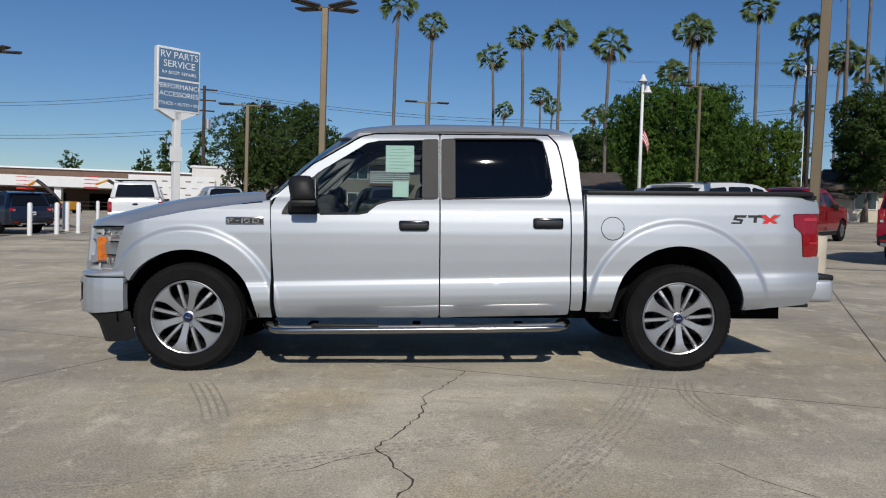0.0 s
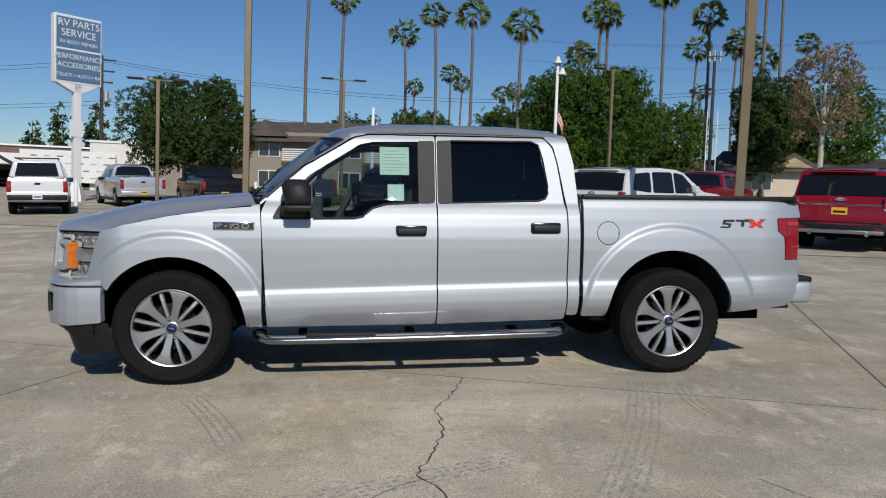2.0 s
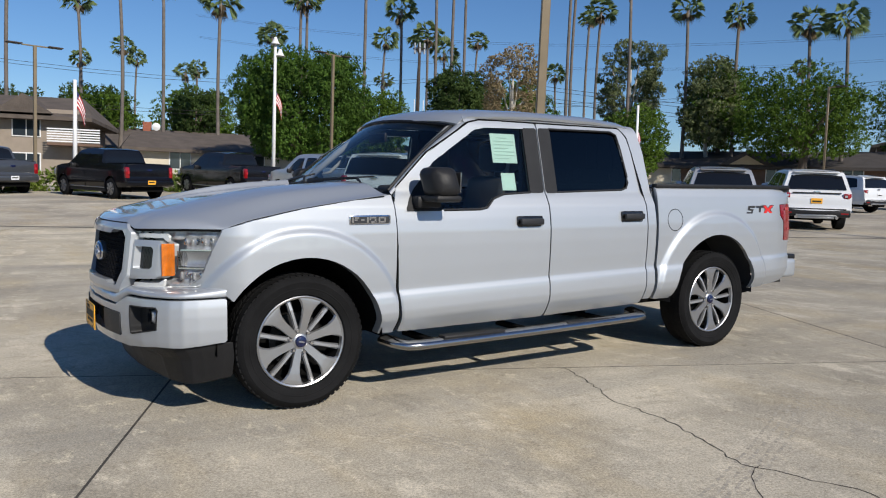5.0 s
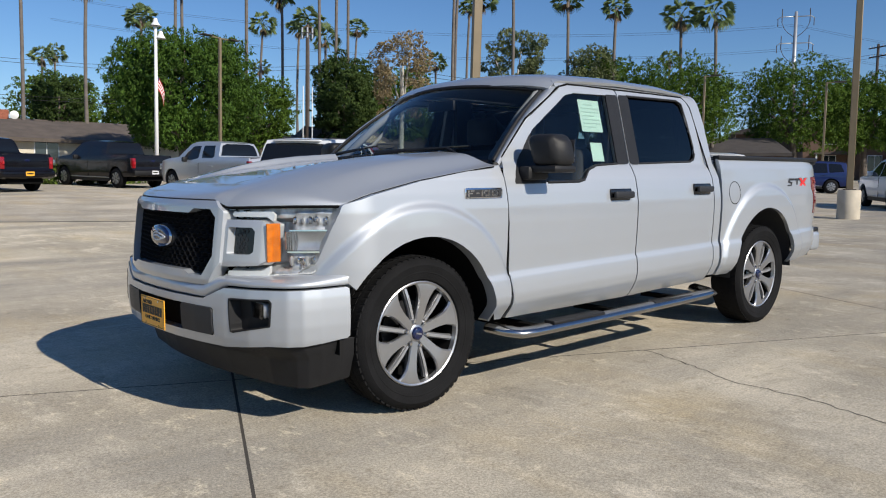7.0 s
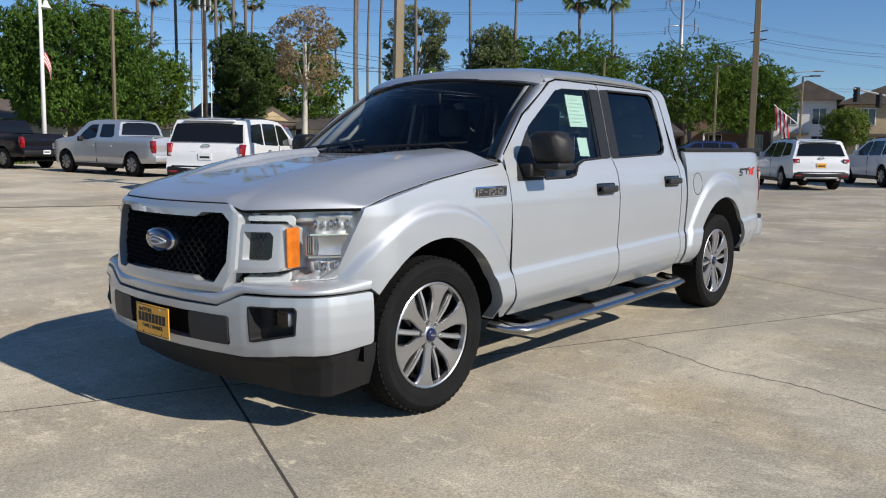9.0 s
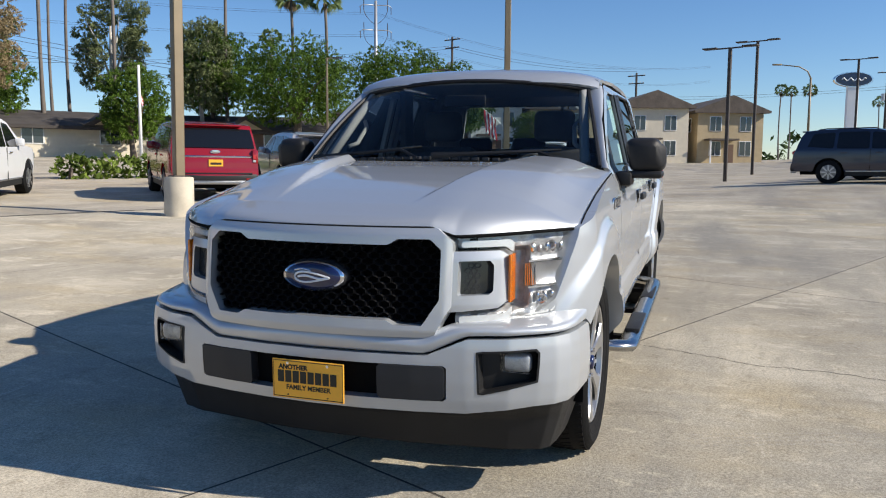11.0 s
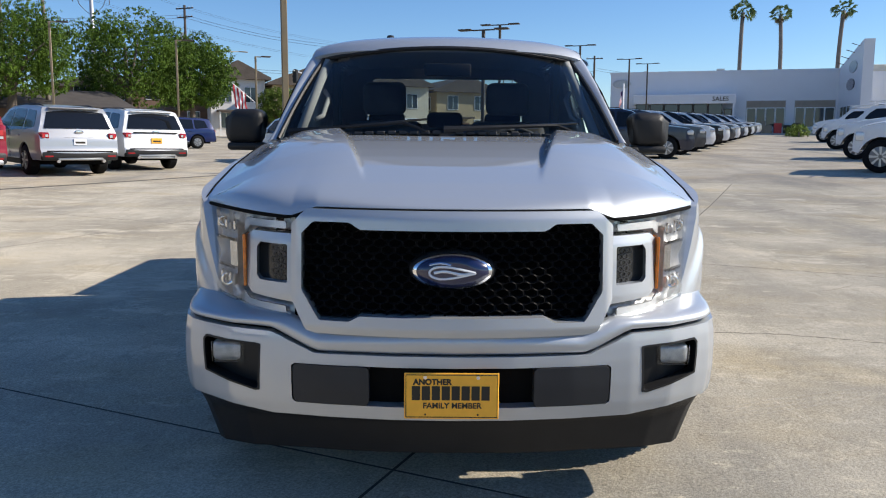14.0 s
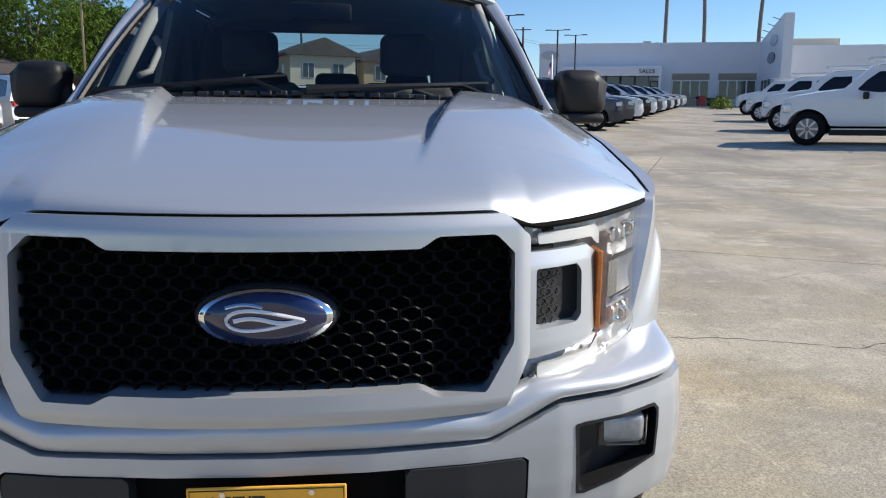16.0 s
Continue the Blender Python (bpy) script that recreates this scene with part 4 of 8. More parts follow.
# ---- wheels of the pickup ----
def build_wheel(parent, m, s):
    """A road wheel; s is the side on which its face lies."""
    w = part("wheel", lathe([(0.275, 0.045), (0.285, 0.03), (0.36, 0.012), (0.388, 0.028), (0.398, 0.05), (0.402, 0.08), (0.402, 0.20), (0.398, 0.23), (0.385, 0.255), (0.28, 0.26)], 72, "y", s=-s), M_TYRE, parent, "black tyre on a silver alloy wheel", True, 40)
    w.matrix_basis = m
    bm = bmesh.new()
    for k in range(64):
        a = 2 * math.pi * k / 64
        for j, (u0, u1) in enumerate(((0.035, 0.085), (0.095, 0.135), (0.145, 0.185), (0.195, 0.24))):
            da = 0.03 * (j % 2)
            r0, r1 = (0.392 if j in (0, 3) else 0.398), (0.4005 if j in (0, 3) else 0.4055)
            v = []
            for rr in (r0, r1):
                for aa in (a + da - 0.036, a + da + 0.03):
                    for u in (u0, u1):
                        sk = 0.02 * (1 if u == u1 else -1) * (1 if j < 2 else -1)
                        v.append(bm.verts.new((rr * math.cos(aa + sk), -s * u, rr * math.sin(aa + sk))))
            for q in ((4, 5, 7, 6), (0, 1, 5, 4), (2, 3, 7, 6), (0, 2, 6, 4), (1, 3, 7, 5)):
                bm.faces.new([v[i] for i in q])
    bmesh.ops.recalc_face_normals(bm, faces=bm.faces)
    tagged(part("tread", bm, M_TYRE, w), kind="stuff")
    part("sidewall_ring", lathe([(0.318, 0.0225), (0.322, 0.018), (0.326, 0.02)], 64, "y", s=-s), M_TYRE, w, "", True)
    part("rim", lathe([(0.272, 0.05), (0.276, 0.036), (0.270, 0.032), (0.262, 0.036), (0.256, 0.06)], 64, "y", s=-s), M_ALLOY, w, "bright alloy rim", True, 40)
    # near-black barrel, disc and backing put the shade between the spokes into colour
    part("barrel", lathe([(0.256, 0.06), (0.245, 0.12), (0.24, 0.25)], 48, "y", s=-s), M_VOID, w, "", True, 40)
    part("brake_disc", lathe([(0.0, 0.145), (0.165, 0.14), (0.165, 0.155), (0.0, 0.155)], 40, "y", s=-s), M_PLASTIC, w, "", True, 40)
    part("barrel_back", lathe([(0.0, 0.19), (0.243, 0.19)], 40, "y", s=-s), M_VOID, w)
    def spoke(st, dep):
        """A tapered spoke from (radius, half width, inset) stations, with a flat face and bevelled flanks."""
        bm = bmesh.new()
        rings = [[bm.verts.new((r, -s * y, h)) for y, h in ((yy, hh * 0.84), (yy, -hh * 0.84), (yy + 0.010, -hh), (yy + dep, -hh * 0.7), (yy + dep, hh * 0.7), (yy + 0.010, hh))] for r, hh, yy in st]
        for a, b in zip(rings, rings[1:]):
            for i in range(6):
                bm.faces.new((a[i], a[(i + 1) % 6], b[(i + 1) % 6], b[i]))
        bm.faces.new(rings[0])
        bm.faces.new(rings[-1])
        bmesh.ops.recalc_face_normals(bm, faces=bm.faces)
        return bm
    wide = part("spoke", spoke([(0.045, 0.022, 0.054), (0.085, 0.026, 0.050), (0.15, 0.029, 0.043), (0.195, 0.038, 0.038), (0.232, 0.058, 0.036), (0.250, 0.078, 0.036), (0.263, 0.092, 0.037)], 0.04), M_ALLOY, w)
    thin = part("inner_spoke", spoke([(0.05, 0.016, 0.066), (0.09, 0.016, 0.062), (0.15, 0.015, 0.060), (0.20, 0.016, 0.062), (0.262, 0.019, 0.066)], 0.03), M_ALLOYGREY, w, "grey inner spoke")
    ridge = part("spoke_ridge", spoke([(0.085, 0.008, 0.054), (0.15, 0.009, 0.050), (0.20, 0.0095, 0.051), (0.258, 0.008, 0.060)], 0.02), M_ALLOYMID, w)
    for k in range(6):
        a = math.pi / 2 + k * math.pi / 3
        for ob, da in ((wide, 0.0), (thin, math.pi / 6), (ridge, math.pi / 6)):
            mm = Matrix.Rotation(-(a + da), 4, "Y")
            if k:
                again(ob, mm)
            else:
                ob.matrix_basis = mm
    part("hub", lathe([(0.0, 0.052), (0.040, 0.052), (0.050, 0.058), (0.060, 0.078), (0.078, 0.11)], 32, "y", s=-s), M_ALLOY, w, "", True, 40)
    cp = part("hub_cap", lathe([(0.0, 0.036), (0.025, 0.037), (0.033, 0.041), (0.035, 0.055)], 32, "y", s=-s), M_BLUE, w, "small blue hub cap", True, 60)
    part("cap_mark", box(-0.018, 0.018, -s * 0.034, -s * 0.036, -0.004, 0.004, 0.0), M_ALLOY, cp)
    nut = part("wheel_nut", cyl((0.068, -s * 0.075, 0), (0.068, -s * 0.042, 0), 0.0115, 0.009, 6), M_CHROME, w)
    for k in range(6):
        mm = Matrix.Rotation(k * math.pi / 3, 4, "Y")
        if k:
            again(nut, mm)
        else:
            nut.matrix_basis = mm
    return w


for s in (-1, 1):
    for x in (0.0, 3.683):
        build_wheel(truck, pose(x, s * 0.985, 0.4, 0, 13 if x == 0 else -4, 0), s)


# ---- inside the cab ----
def build_cabin(tr):
    part("dashboard", box(0.72, 1.05, -0.74, 0.74, 1.02, 1.27, 0.06, 3), M_INT, tr, "dark grey dashboard", True, 40)
    part("dash_pod", box(0.86, 1.05, -0.58, -0.22, 1.2, 1.33, 0.04, 3), M_INT, tr, "", True, 40)
    sw = part("steering_wheel", tube([(0.185 * math.cos(w), 0.185 * math.sin(w), 0) for w in [2 * math.pi * i / 28 for i in range(29)]], 0.015, 8), M_INT, tr, "dark steering wheel", True)
    sw.matrix_basis = Matrix.Translation((1.17, -0.40, 1.19)) @ Matrix.Rotation(radians(-62), 4, "Y")
    part("wheel_boss", box(-0.17, 0.17, -0.025, 0.025, -0.03, 0.02, 0.01, 2), M_INT, sw)
    part("wheel_spoke", box(-0.03, 0.03, -0.17, 0.17, -0.03, 0.02, 0.01, 2), M_INT, sw)
    for x, ys in ((1.62, (-0.40, 0.40)), (2.62, (-0.45, 0.0, 0.45))):
        for y in ys:
            st = part("seat", box(x - 0.52, x, y - 0.25, y + 0.25, 0.66, 0.84, 0.06, 3), M_INT, tr, "grey cloth seat", True, 40)
            bm = box(x - 0.07, x + 0.09, y - 0.25, y + 0.25, 0.78, 1.42 if x < 2 else 1.36, 0.06, 3)
            bmesh.ops.rotate(bm, cent=(x, y, 0.78), matrix=Matrix.Rotation(radians(14), 3, "Y"), verts=bm.verts)
            part("backrest", bm, M_INT, st, "", True, 40)
            zz = 1.44 if x < 2 else 1.36
            bm = box(x + 0.10, x + 0.20, y - 0.14, y + 0.14, zz, zz + (0.21 if x < 2 else 0.12), 0.045, 3)
            part("headrest", bm, M_INT, st, "", True, 40)
    part("headliner", surf(8, 8, lambda u, v: Vector((1.25 + 1.6 * u, -0.66 + 1.32 * v, 1.815))), M_INTL, tr, "pale headliner")
    part("rear_view_mirror", box(0.985, 1.01, -0.13, 0.13, 1.64, 1.71, 0.012, 2), M_PLASTIC, tr, "", True, 40)
    for s in (-1, 1):
        part("inner_pillar", box(1.79, 1.95, s * 0.70, s * 0.74, 1.25, 1.80), M_INT, tr)
        part("inner_screen_pillar", tube([(0.70, s * 0.775, 1.31), (1.0, s * 0.715, 1.58), (1.24, s * 0.675, 1.76)], 0.028, 6), M_INTL, tr, "pale inner pillar trim", True)
        part("grab_handle", tube([(0.86, s * 0.71, 1.40), (0.92, s * 0.68, 1.42), (1.02, s * 0.66, 1.52), (1.06, s * 0.69, 1.56)], 0.014, 6), M_INTL, tr, "", True)
        # lengthened past the doors to block sun leaking through the panel gaps
        part("inner_door", box(0.54, 2.86, s * 0.80, s * 0.83, 0.42, 1.17), M_INT, tr)
    # papers taped inside the driver's window
    for x0, x1, z0, z1, nm in ((1.46, 1.675, 1.495, 1.70, "price_sheet"), (1.515, 1.635, 1.305, 1.425, "small_sheet")):
        pp = part(nm, surf(4, 4, lambda u, v: Vector((x0 + (x1 - x0) * u, -(y_side(x0, z0 + (z1 - z0) * v) - 0.021), z0 + (z1 - z0) * v))), M_PAPER, tr, "pale green paper sheet in the window")
        n = 7 if nm == "price_sheet" else 0
        for k in range(n):
            z = z1 - 0.03 - 0.024 * k
            part("print_line", box(x0 + 0.02 + 0.03 * (k == 0), x1 - 0.02 - 0.05 * (k % 3 == 0), -(y_side(x0, z) - 0.0195), -(y_side(x0, z) - 0.0185), z - 0.0035, z + 0.0035), M_INK, pp)


build_cabin(truck)


# ---- ground ----
def concrete(name, base, joint=False):
    m = bpy.data.materials.new(name)
    m.use_nodes = True
    nt = m.node_tree
    N, L = nt.nodes, nt.links
    b = N["Principled BSDF"]
    b.inputs["Roughness"].default_value = 0.85
    b.inputs["Diffuse Roughness"].default_value = 0.35
    b.inputs["Specular IOR Level"].default_value = 0.3
    tc = N.new("ShaderNodeNewGeometry")

    def noise_at(scale, detail=6, rough=0.6, stretch=None):
        n = N.new("ShaderNodeTexNoise")
        n.inputs["Scale"].default_value, n.inputs["Detail"].default_value, n.inputs["Roughness"].default_value = scale, detail, rough
        mp = N.new("ShaderNodeMapping")
        mp.inputs["Rotation"].default_value = (0, 0, radians(25))
        if stretch:
            mp.inputs["Scale"].default_value = stretch
        L.new(tc.outputs["Position"], mp.inputs["Vector"])
        L.new(mp.outputs["Vector"], n.inputs["Vector"])
        return n.outputs["Fac"]

    def ramp(fac, a, c, pa, pc):
        r = N.new("ShaderNodeValToRGB")
        r.color_ramp.elements[0].position, r.color_ramp.elements[1].position = pa, pc
        r.color_ramp.elements[0].color, r.color_ramp.elements[1].color = (*a, 1), (*c, 1)
        L.new(fac, r.inputs["Fac"])
        return r.outputs["Color"]

    def mix(kind, fac, a, c):
        x = N.new("ShaderNodeMixRGB")
        x.blend_type = kind
        if isinstance(fac, float):
            x.inputs[0].default_value = fac
        else:
            L.new(fac, x.inputs[0])
        L.new(a, x.inputs[1])
        if isinstance(c, tuple):
            x.inputs[2].default_value = (*c, 1)
        else:
            L.new(c, x.inputs[2])
        return x.outputs["Color"]
    dark, light = tuple(v * 0.68 for v in base), tuple(min(1, v * 1.16) for v in base)
    col = ramp(noise_at(0.55, 5, 0.55), dark, light, 0.35, 0.68)
    # scuffed pale patches, worn wheel tracks, fine grit
    pale = ramp(noise_at(2.2, 8, 0.72, (1, 0.55, 1)), (0, 0, 0), (1, 1, 1) if joint else (0.5, 0.5, 0.5), 0.53, 0.62)
    col = mix("MIX", pale, col, tuple(min(1, v * 1.22) for v in base))
    tan = ramp(noise_at(0.9, 6, 0.6, (1.3, 0.5, 1)), (0, 0, 0), (0.7, 0.7, 0.7), 0.50, 0.70)
    col = mix("MIX", tan, col, (base[0] * 0.95, base[1] * 0.86, base[2] * 0.68))
    if joint:
        scrape = ramp(noise_at(1.6, 9, 0.78, (0.4, 2.6, 1)), (0, 0, 0), (0.8, 0.8, 0.8), 0.60, 0.68)
        col = mix("MIX", scrape, col, (min(1, base[0] * 1.38), min(1, base[1] * 1.40), min(1, base[2] * 1.42)))
        stain = ramp(noise_at(1.1, 7, 0.66, (1.8, 0.7, 1)), (0, 0, 0), (0.6, 0.6, 0.6), 0.60, 0.72)
        col = mix("MIX", stain, col, (base[0] * 0.55, base[1] * 0.53, base[2] * 0.50))
    grey = ramp(noise_at(0.35, 7, 0.62, (0.35, 1.6, 1)), (0, 0, 0), (0.9, 0.9, 0.9), 0.50, 0.66)
    col = mix("MIX", grey, col, (base[0] * 0.60, base[1] * 0.62, base[2] * 0.66))
    if joint:
        fleck = ramp(noise_at(7.5, 10, 0.8, (1, 0.6, 1)), (0, 0, 0), (0.75, 0.75, 0.75), 0.56, 0.64)
        col = mix("MIX", fleck, col, (min(1, base[0] * 1.30), min(1, base[1] * 1.29), min(1, base[2] * 1.24)))
        smear = ramp(noise_at(4.2, 9, 0.72, (0.5, 1.7, 1)), (0, 0, 0), (0.55, 0.55, 0.55), 0.54, 0.66)
        col = mix("MIX", smear, col, (base[0] * 0.70, base[1] * 0.69, base[2] * 0.68))
    speck = ramp(noise_at(85, 4, 0.8), (0.60, 0.60, 0.60), (1.26, 1.26, 1.25), 0.35, 0.65)
    col = mix("MULTIPLY", 1.0, col, speck)
    pit = ramp(noise_at(9, 6, 0.75), (0.72, 0.70, 0.66), (1, 1, 1), 0.30, 0.42)
    col = mix("MULTIPLY", 1.0, col, pit)
    if joint:
        oi = N.new("ShaderNodeObjectInfo")
        tone = ramp(oi.outputs["Random"], (0.92, 0.92, 0.93), (1.05, 1.04, 1.02), 0, 1)
        col = mix("MULTIPLY", 1.0, col, tone)
    L.new(col, b.inputs["Base Color"])
    bp = N.new("ShaderNodeBump")
    bp.inputs["Strength"].default_value, bp.inputs["Distance"].default_value = 0.5, 0.008
    L.new(noise_at(70, 5, 0.7), bp.inputs["Height"])
    L.new(bp.outputs["Normal"], b.inputs["Normal"])
    return m


M_CONC = concrete("concrete", (0.50, 0.447, 0.352), True)
M_LOT = concrete("lot_surface", (0.45, 0.40, 0.322))
M_JOINT = mat("joint_dirt", (0.06, 0.052, 0.042), 0.95, vary=0.3, scale=6)
M_CRACK = mat("crack_dirt", (0.075, 0.065, 0.052), 0.95, vary=0.3, scale=20)
M_TYREMARK = mat("rubber_scuff", (0.385, 0.345, 0.275), 0.8, vary=0.25, scale=25)
SU, SV = (0.910, -0.4147), (0.4147, 0.910)


def uv_xy(u, v):
    return SU[0] * u + SV[0] * v, SU[1] * u + SV[1] * v


def build_ground():
    def f(u, v):
        # finer towards the middle
        a, b = 2 * u - 1, 2 * v - 1
        x, y = 10 + 1500 * (0.06 * a + 0.94 * a ** 5), 10 + 1500 * (0.06 * b + 0.94 * b ** 5)
        uu, vv = SU[0] * x + SU[1] * y, SV[0] * x + SV[1] * y
        inside = -17.8 < uu < 16.8 and -12.9 < vv < 13.2
        return Vector((x, y, gz(x, y) - (0.02 if inside else 0.0)))
    g = tagged(part("ground", surf(150, 150, f), M_LOT, None, "", True), "pale sunlit concrete car lot", "ground", kind="structure")
    bed = surf(90, 90, lambda a, b: (lambda p: Vector((p[0], p[1], gz(*p) - 0.0008)))(uv_xy(-17.9 + 34.7 * a, -13.1 + 26.4 * b)))
    part("joint_bed", bed, M_JOINT, g, "dark dirt in the joints")
    us = [-0.508 + 5.77 * k for k in range(-3, 4)]
    vs = [0.01 + 6.55 * k for k in range(-2, 3)]
    rnd = random.Random(4)
    for u0, u1 in zip(us, us[1:]):
        for v0, v1 in zip(vs, vs[1:]):
            w = 0.0075
            bm = surf(10, 10, lambda a, b: (lambda p: Vector((p[0], p[1], gz(*p))))(uv_xy(u0 + w + (u1 - u0 - 2 * w) * a, v0 + w + (v1 - v0 - 2 * w) * b)))
            bmesh.ops.recalc_face_normals(bm, faces=bm.faces)
            rim = [e for e in bm.edges if e.is_boundary]
            out = bmesh.ops.extrude_edge_only(bm, edges=rim)
            for q in out["geom"]:
                if isinstance(q, bmesh.types.BMVert):
                    q.co.z -= 0.02
            part("slab", bm, M_CONC, g)

    def ribbon(name, pts, width, wob, m, rise, seed, label=""):
        """A thin wandering strip on the slabs."""
        r = random.Random(seed)
        line = []
        for (x0, y0), (x1, y1) in zip(pts, pts[1:]):
            n = max(2, int(math.hypot(x1 - x0, y1 - y0) / 0.05))
            for k in range(n):
                line.append((x0 + (x1 - x0) * k / n, y0 + (y1 - y0) * k / n))
        line.append(pts[-1])
        bm = bmesh.new()
        prev, off = None, 0.0
        for i, (x, y) in enumerate(line):
            a, b = line[max(0, i - 1)], line[min(len(line) - 1, i + 1)]
            d = Vector((b[0] - a[0], b[1] - a[1])).normalized()
            off = 0.8 * off + r.uniform(-wob, wob)
            ww = width * r.uniform(0.35, 1.25)
            c = (x - d.y * off, y + d.x * off)
            p = [(c[0] - d.y * ww / 2, c[1] + d.x * ww / 2), (c[0] + d.y * ww / 2, c[1] - d.x * ww / 2)]
            cur = [bm.verts.new((q[0], q[1], gz(*q) + rise)) for q in p]
            if prev:
                bm.faces.new((prev[0], prev[1], cur[1], cur[0]))
            prev = cur
        return part(name, bm, m, g, label)
    ribbon("crack", [(2.08, -0.95), (1.93, -1.35), (1.80, -1.72), (1.73, -2.07), (1.65, -2.5), (1.57, -2.75), (1.50, -2.9), (1.58, -3.15), (1.65, -3.38), (1.60, -3.7), (1.64, -4.2)], 0.011, 0.024, M_CRACK, 0.0012, 1, "ragged dark crack")
    ribbon("crack", [(1.56, -2.95), (1.40, -3.02), (1.22, -3.2), (1.05, -3.3)], 0.006, 0.012, M_CRACK, 0.0012, 2)
    ribbon("crack", [(3.15, -3.15), (3.28, -3.45), (3.40, -3.62)], 0.006, 0.008, M_CRACK, 0.0012, 3)
    ribbon("crack", [(9.5, -5.2), (10.2, -6.0), (10.0, -6.6), (10.8, -7.4)], 0.012, 0.03, M_CRACK, 0.0012, 5)
    # faint tyre prints: rows of small tread marks along two bends
    bm = bmesh.new()
    for p0, p1, p2, rows in (((3.36, -1.22), (2.92, -2.45), (2.05, -3.85), 5), ((3.62, -1.3), (3.38, -1.9), (3.52, -2.5), 3), ((0.2, -1.35), (0.42, -1.85), (0.55, -2.3), 4), ((-0.6, -3.6), (0.9, -3.3), (2.7, -2.4), 4)):
        n = 75
        for k in range(n):
            t = k / n
            x, y = ((1 - t) ** 2 * p0[i] + 2 * t * (1 - t) * p1[i] + t * t * p2[i] for i in (0, 1))
            dx, dy = ((1 - t) * (p1[i] - p0[i]) + t * (p2[i] - p1[i]) for i in (0, 1))
            ln = math.hypot(dx, dy)
            dx, dy = dx / ln, dy / ln
            for j in range(rows):
                o = 0.048 * (j - (rows - 1) / 2) + 0.003 * math.sin(k * 1.7 + j)
                if (k * 7 + j * 3) % 11 < 3:
                    continue
                c = (x - dy * o, y + dx * o)
                a, b = 0.5 * ln * 2 / n * 0.62, 0.0095
                q = [(c[0] + dx * u - dy * v, c[1] + dy * u + dx * v) for u, v in ((-a, -b), (a, -b * 0.8), (a, b), (-a, b * 0.7))]
                bm.faces.new([bm.verts.new((u, v, gz(u, v) + 0.001)) for u, v in q])
    tagged(part("tyre_print", bm, M_TYREMARK, g, "faint grey tyre prints"), kind="stuff")


build_ground()


# ---- parked vehicles ----
def paint(name, col, metal=0.3, rough=0.3, coat=0.6):
    return mat(name, col, rough, metal, coat, 0.03, 2.0, spec=0.5 if coat > 0.3 else 0.25)


P_WHITE, P_BLACK, P_RED = paint("white_paint", (0.70, 0.71, 0.72), 0.0), paint("black_paint", (0.006, 0.006, 0.008), 0.0, 0.2, 0.25), paint("deep_red_paint", (0.235, 0.003, 0.009), 0.0, 0.25)
P_SILVER, P_GREY, P_BLUE = paint("pale_silver_paint", (0.62, 0.62, 0.62), 0.6), paint("steel_grey_paint", (0.07, 0.075, 0.085), 0.4, 0.28), paint("blue_paint", (0.003, 0.014, 0.085), 0.2)
P_MIST = paint("misty_silver_paint", (0.44, 0.445, 0.455), 0.5)
P_NAVY, P_DARK = paint("navy_paint", (0.018, 0.026, 0.050), 0.2, 0.25), paint("charcoal_paint", (0.010, 0.010, 0.012), 0.0, 0.2, 0.25)
M_CARGLASS = mat("dark_car_glass", (0.008, 0.009, 0.011), 0.05, spec=0.45)
M_WPLATE = mat("white_plate", (0.75, 0.76, 0.78), 0.5)

SPECS = {
    "suv": dict(W=0.99, wb=(0.95, 3.88), r=0.385, top=[(0.10, 0.30), (0.0, 0.50), (0.02, 0.72), (0.07, 0.95), (0.22, 1.04), (0.7, 1.11), (1.30, 1.16)], screen=[(1.30, 1.16), (1.85, 1.48), (2.15, 1.66)], roof=[(2.15, 1.66), (2.5, 1.74), (3.2, 1.775), (4.1, 1.755), (4.60, 1.71)], back=[(4.60, 1.71), (4.72, 1.55), (4.86, 1.16)], tail=[(4.86, 1.16), (4.96, 0.95), (4.98, 0.70), (5.02, 0.62), (5.02, 0.50), (4.92, 0.42)],
                wins=[[(1.58, 1.13), (1.95, 1.42), (2.24, 1.62), (2.66, 1.67), (2.66, 1.13)], [(2.73, 1.13), (2.73, 1.675), (3.62, 1.67), (3.66, 1.15)], [(3.75, 1.15), (3.72, 1.665), (4.36, 1.625), (4.52, 1.22)]]),
    "pickup": dict(W=1.0, wb=(0.98, 4.66), r=0.40, top=[(0.10, 0.32), (0.0, 0.50), (0.02, 0.85), (0.08, 1.06), (0.30, 1.15), (0.8, 1.25), (1.42, 1.31)], screen=[(1.42, 1.31), (1.75, 1.56), (2.08, 1.84)], roof=[(2.08, 1.84), (2.4, 1.90), (3.0, 1.915), (3.6, 1.89), (3.82, 1.85)], back=[(3.82, 1.85), (3.90, 1.60), (3.93, 1.36)], tail=[(5.68, 1.345), (5.73, 1.20), (5.74, 0.74), (5.86, 0.72), (5.86, 0.55), (5.70, 0.48)],
                   wins=[[(1.72, 1.24), (1.95, 1.49), (2.30, 1.73), (2.72, 1.745), (2.72, 1.29), (2.3, 1.22)], [(2.92, 1.30), (2.92, 1.755), (3.58, 1.76), (3.68, 1.36), (3.6, 1.31)]]),
}
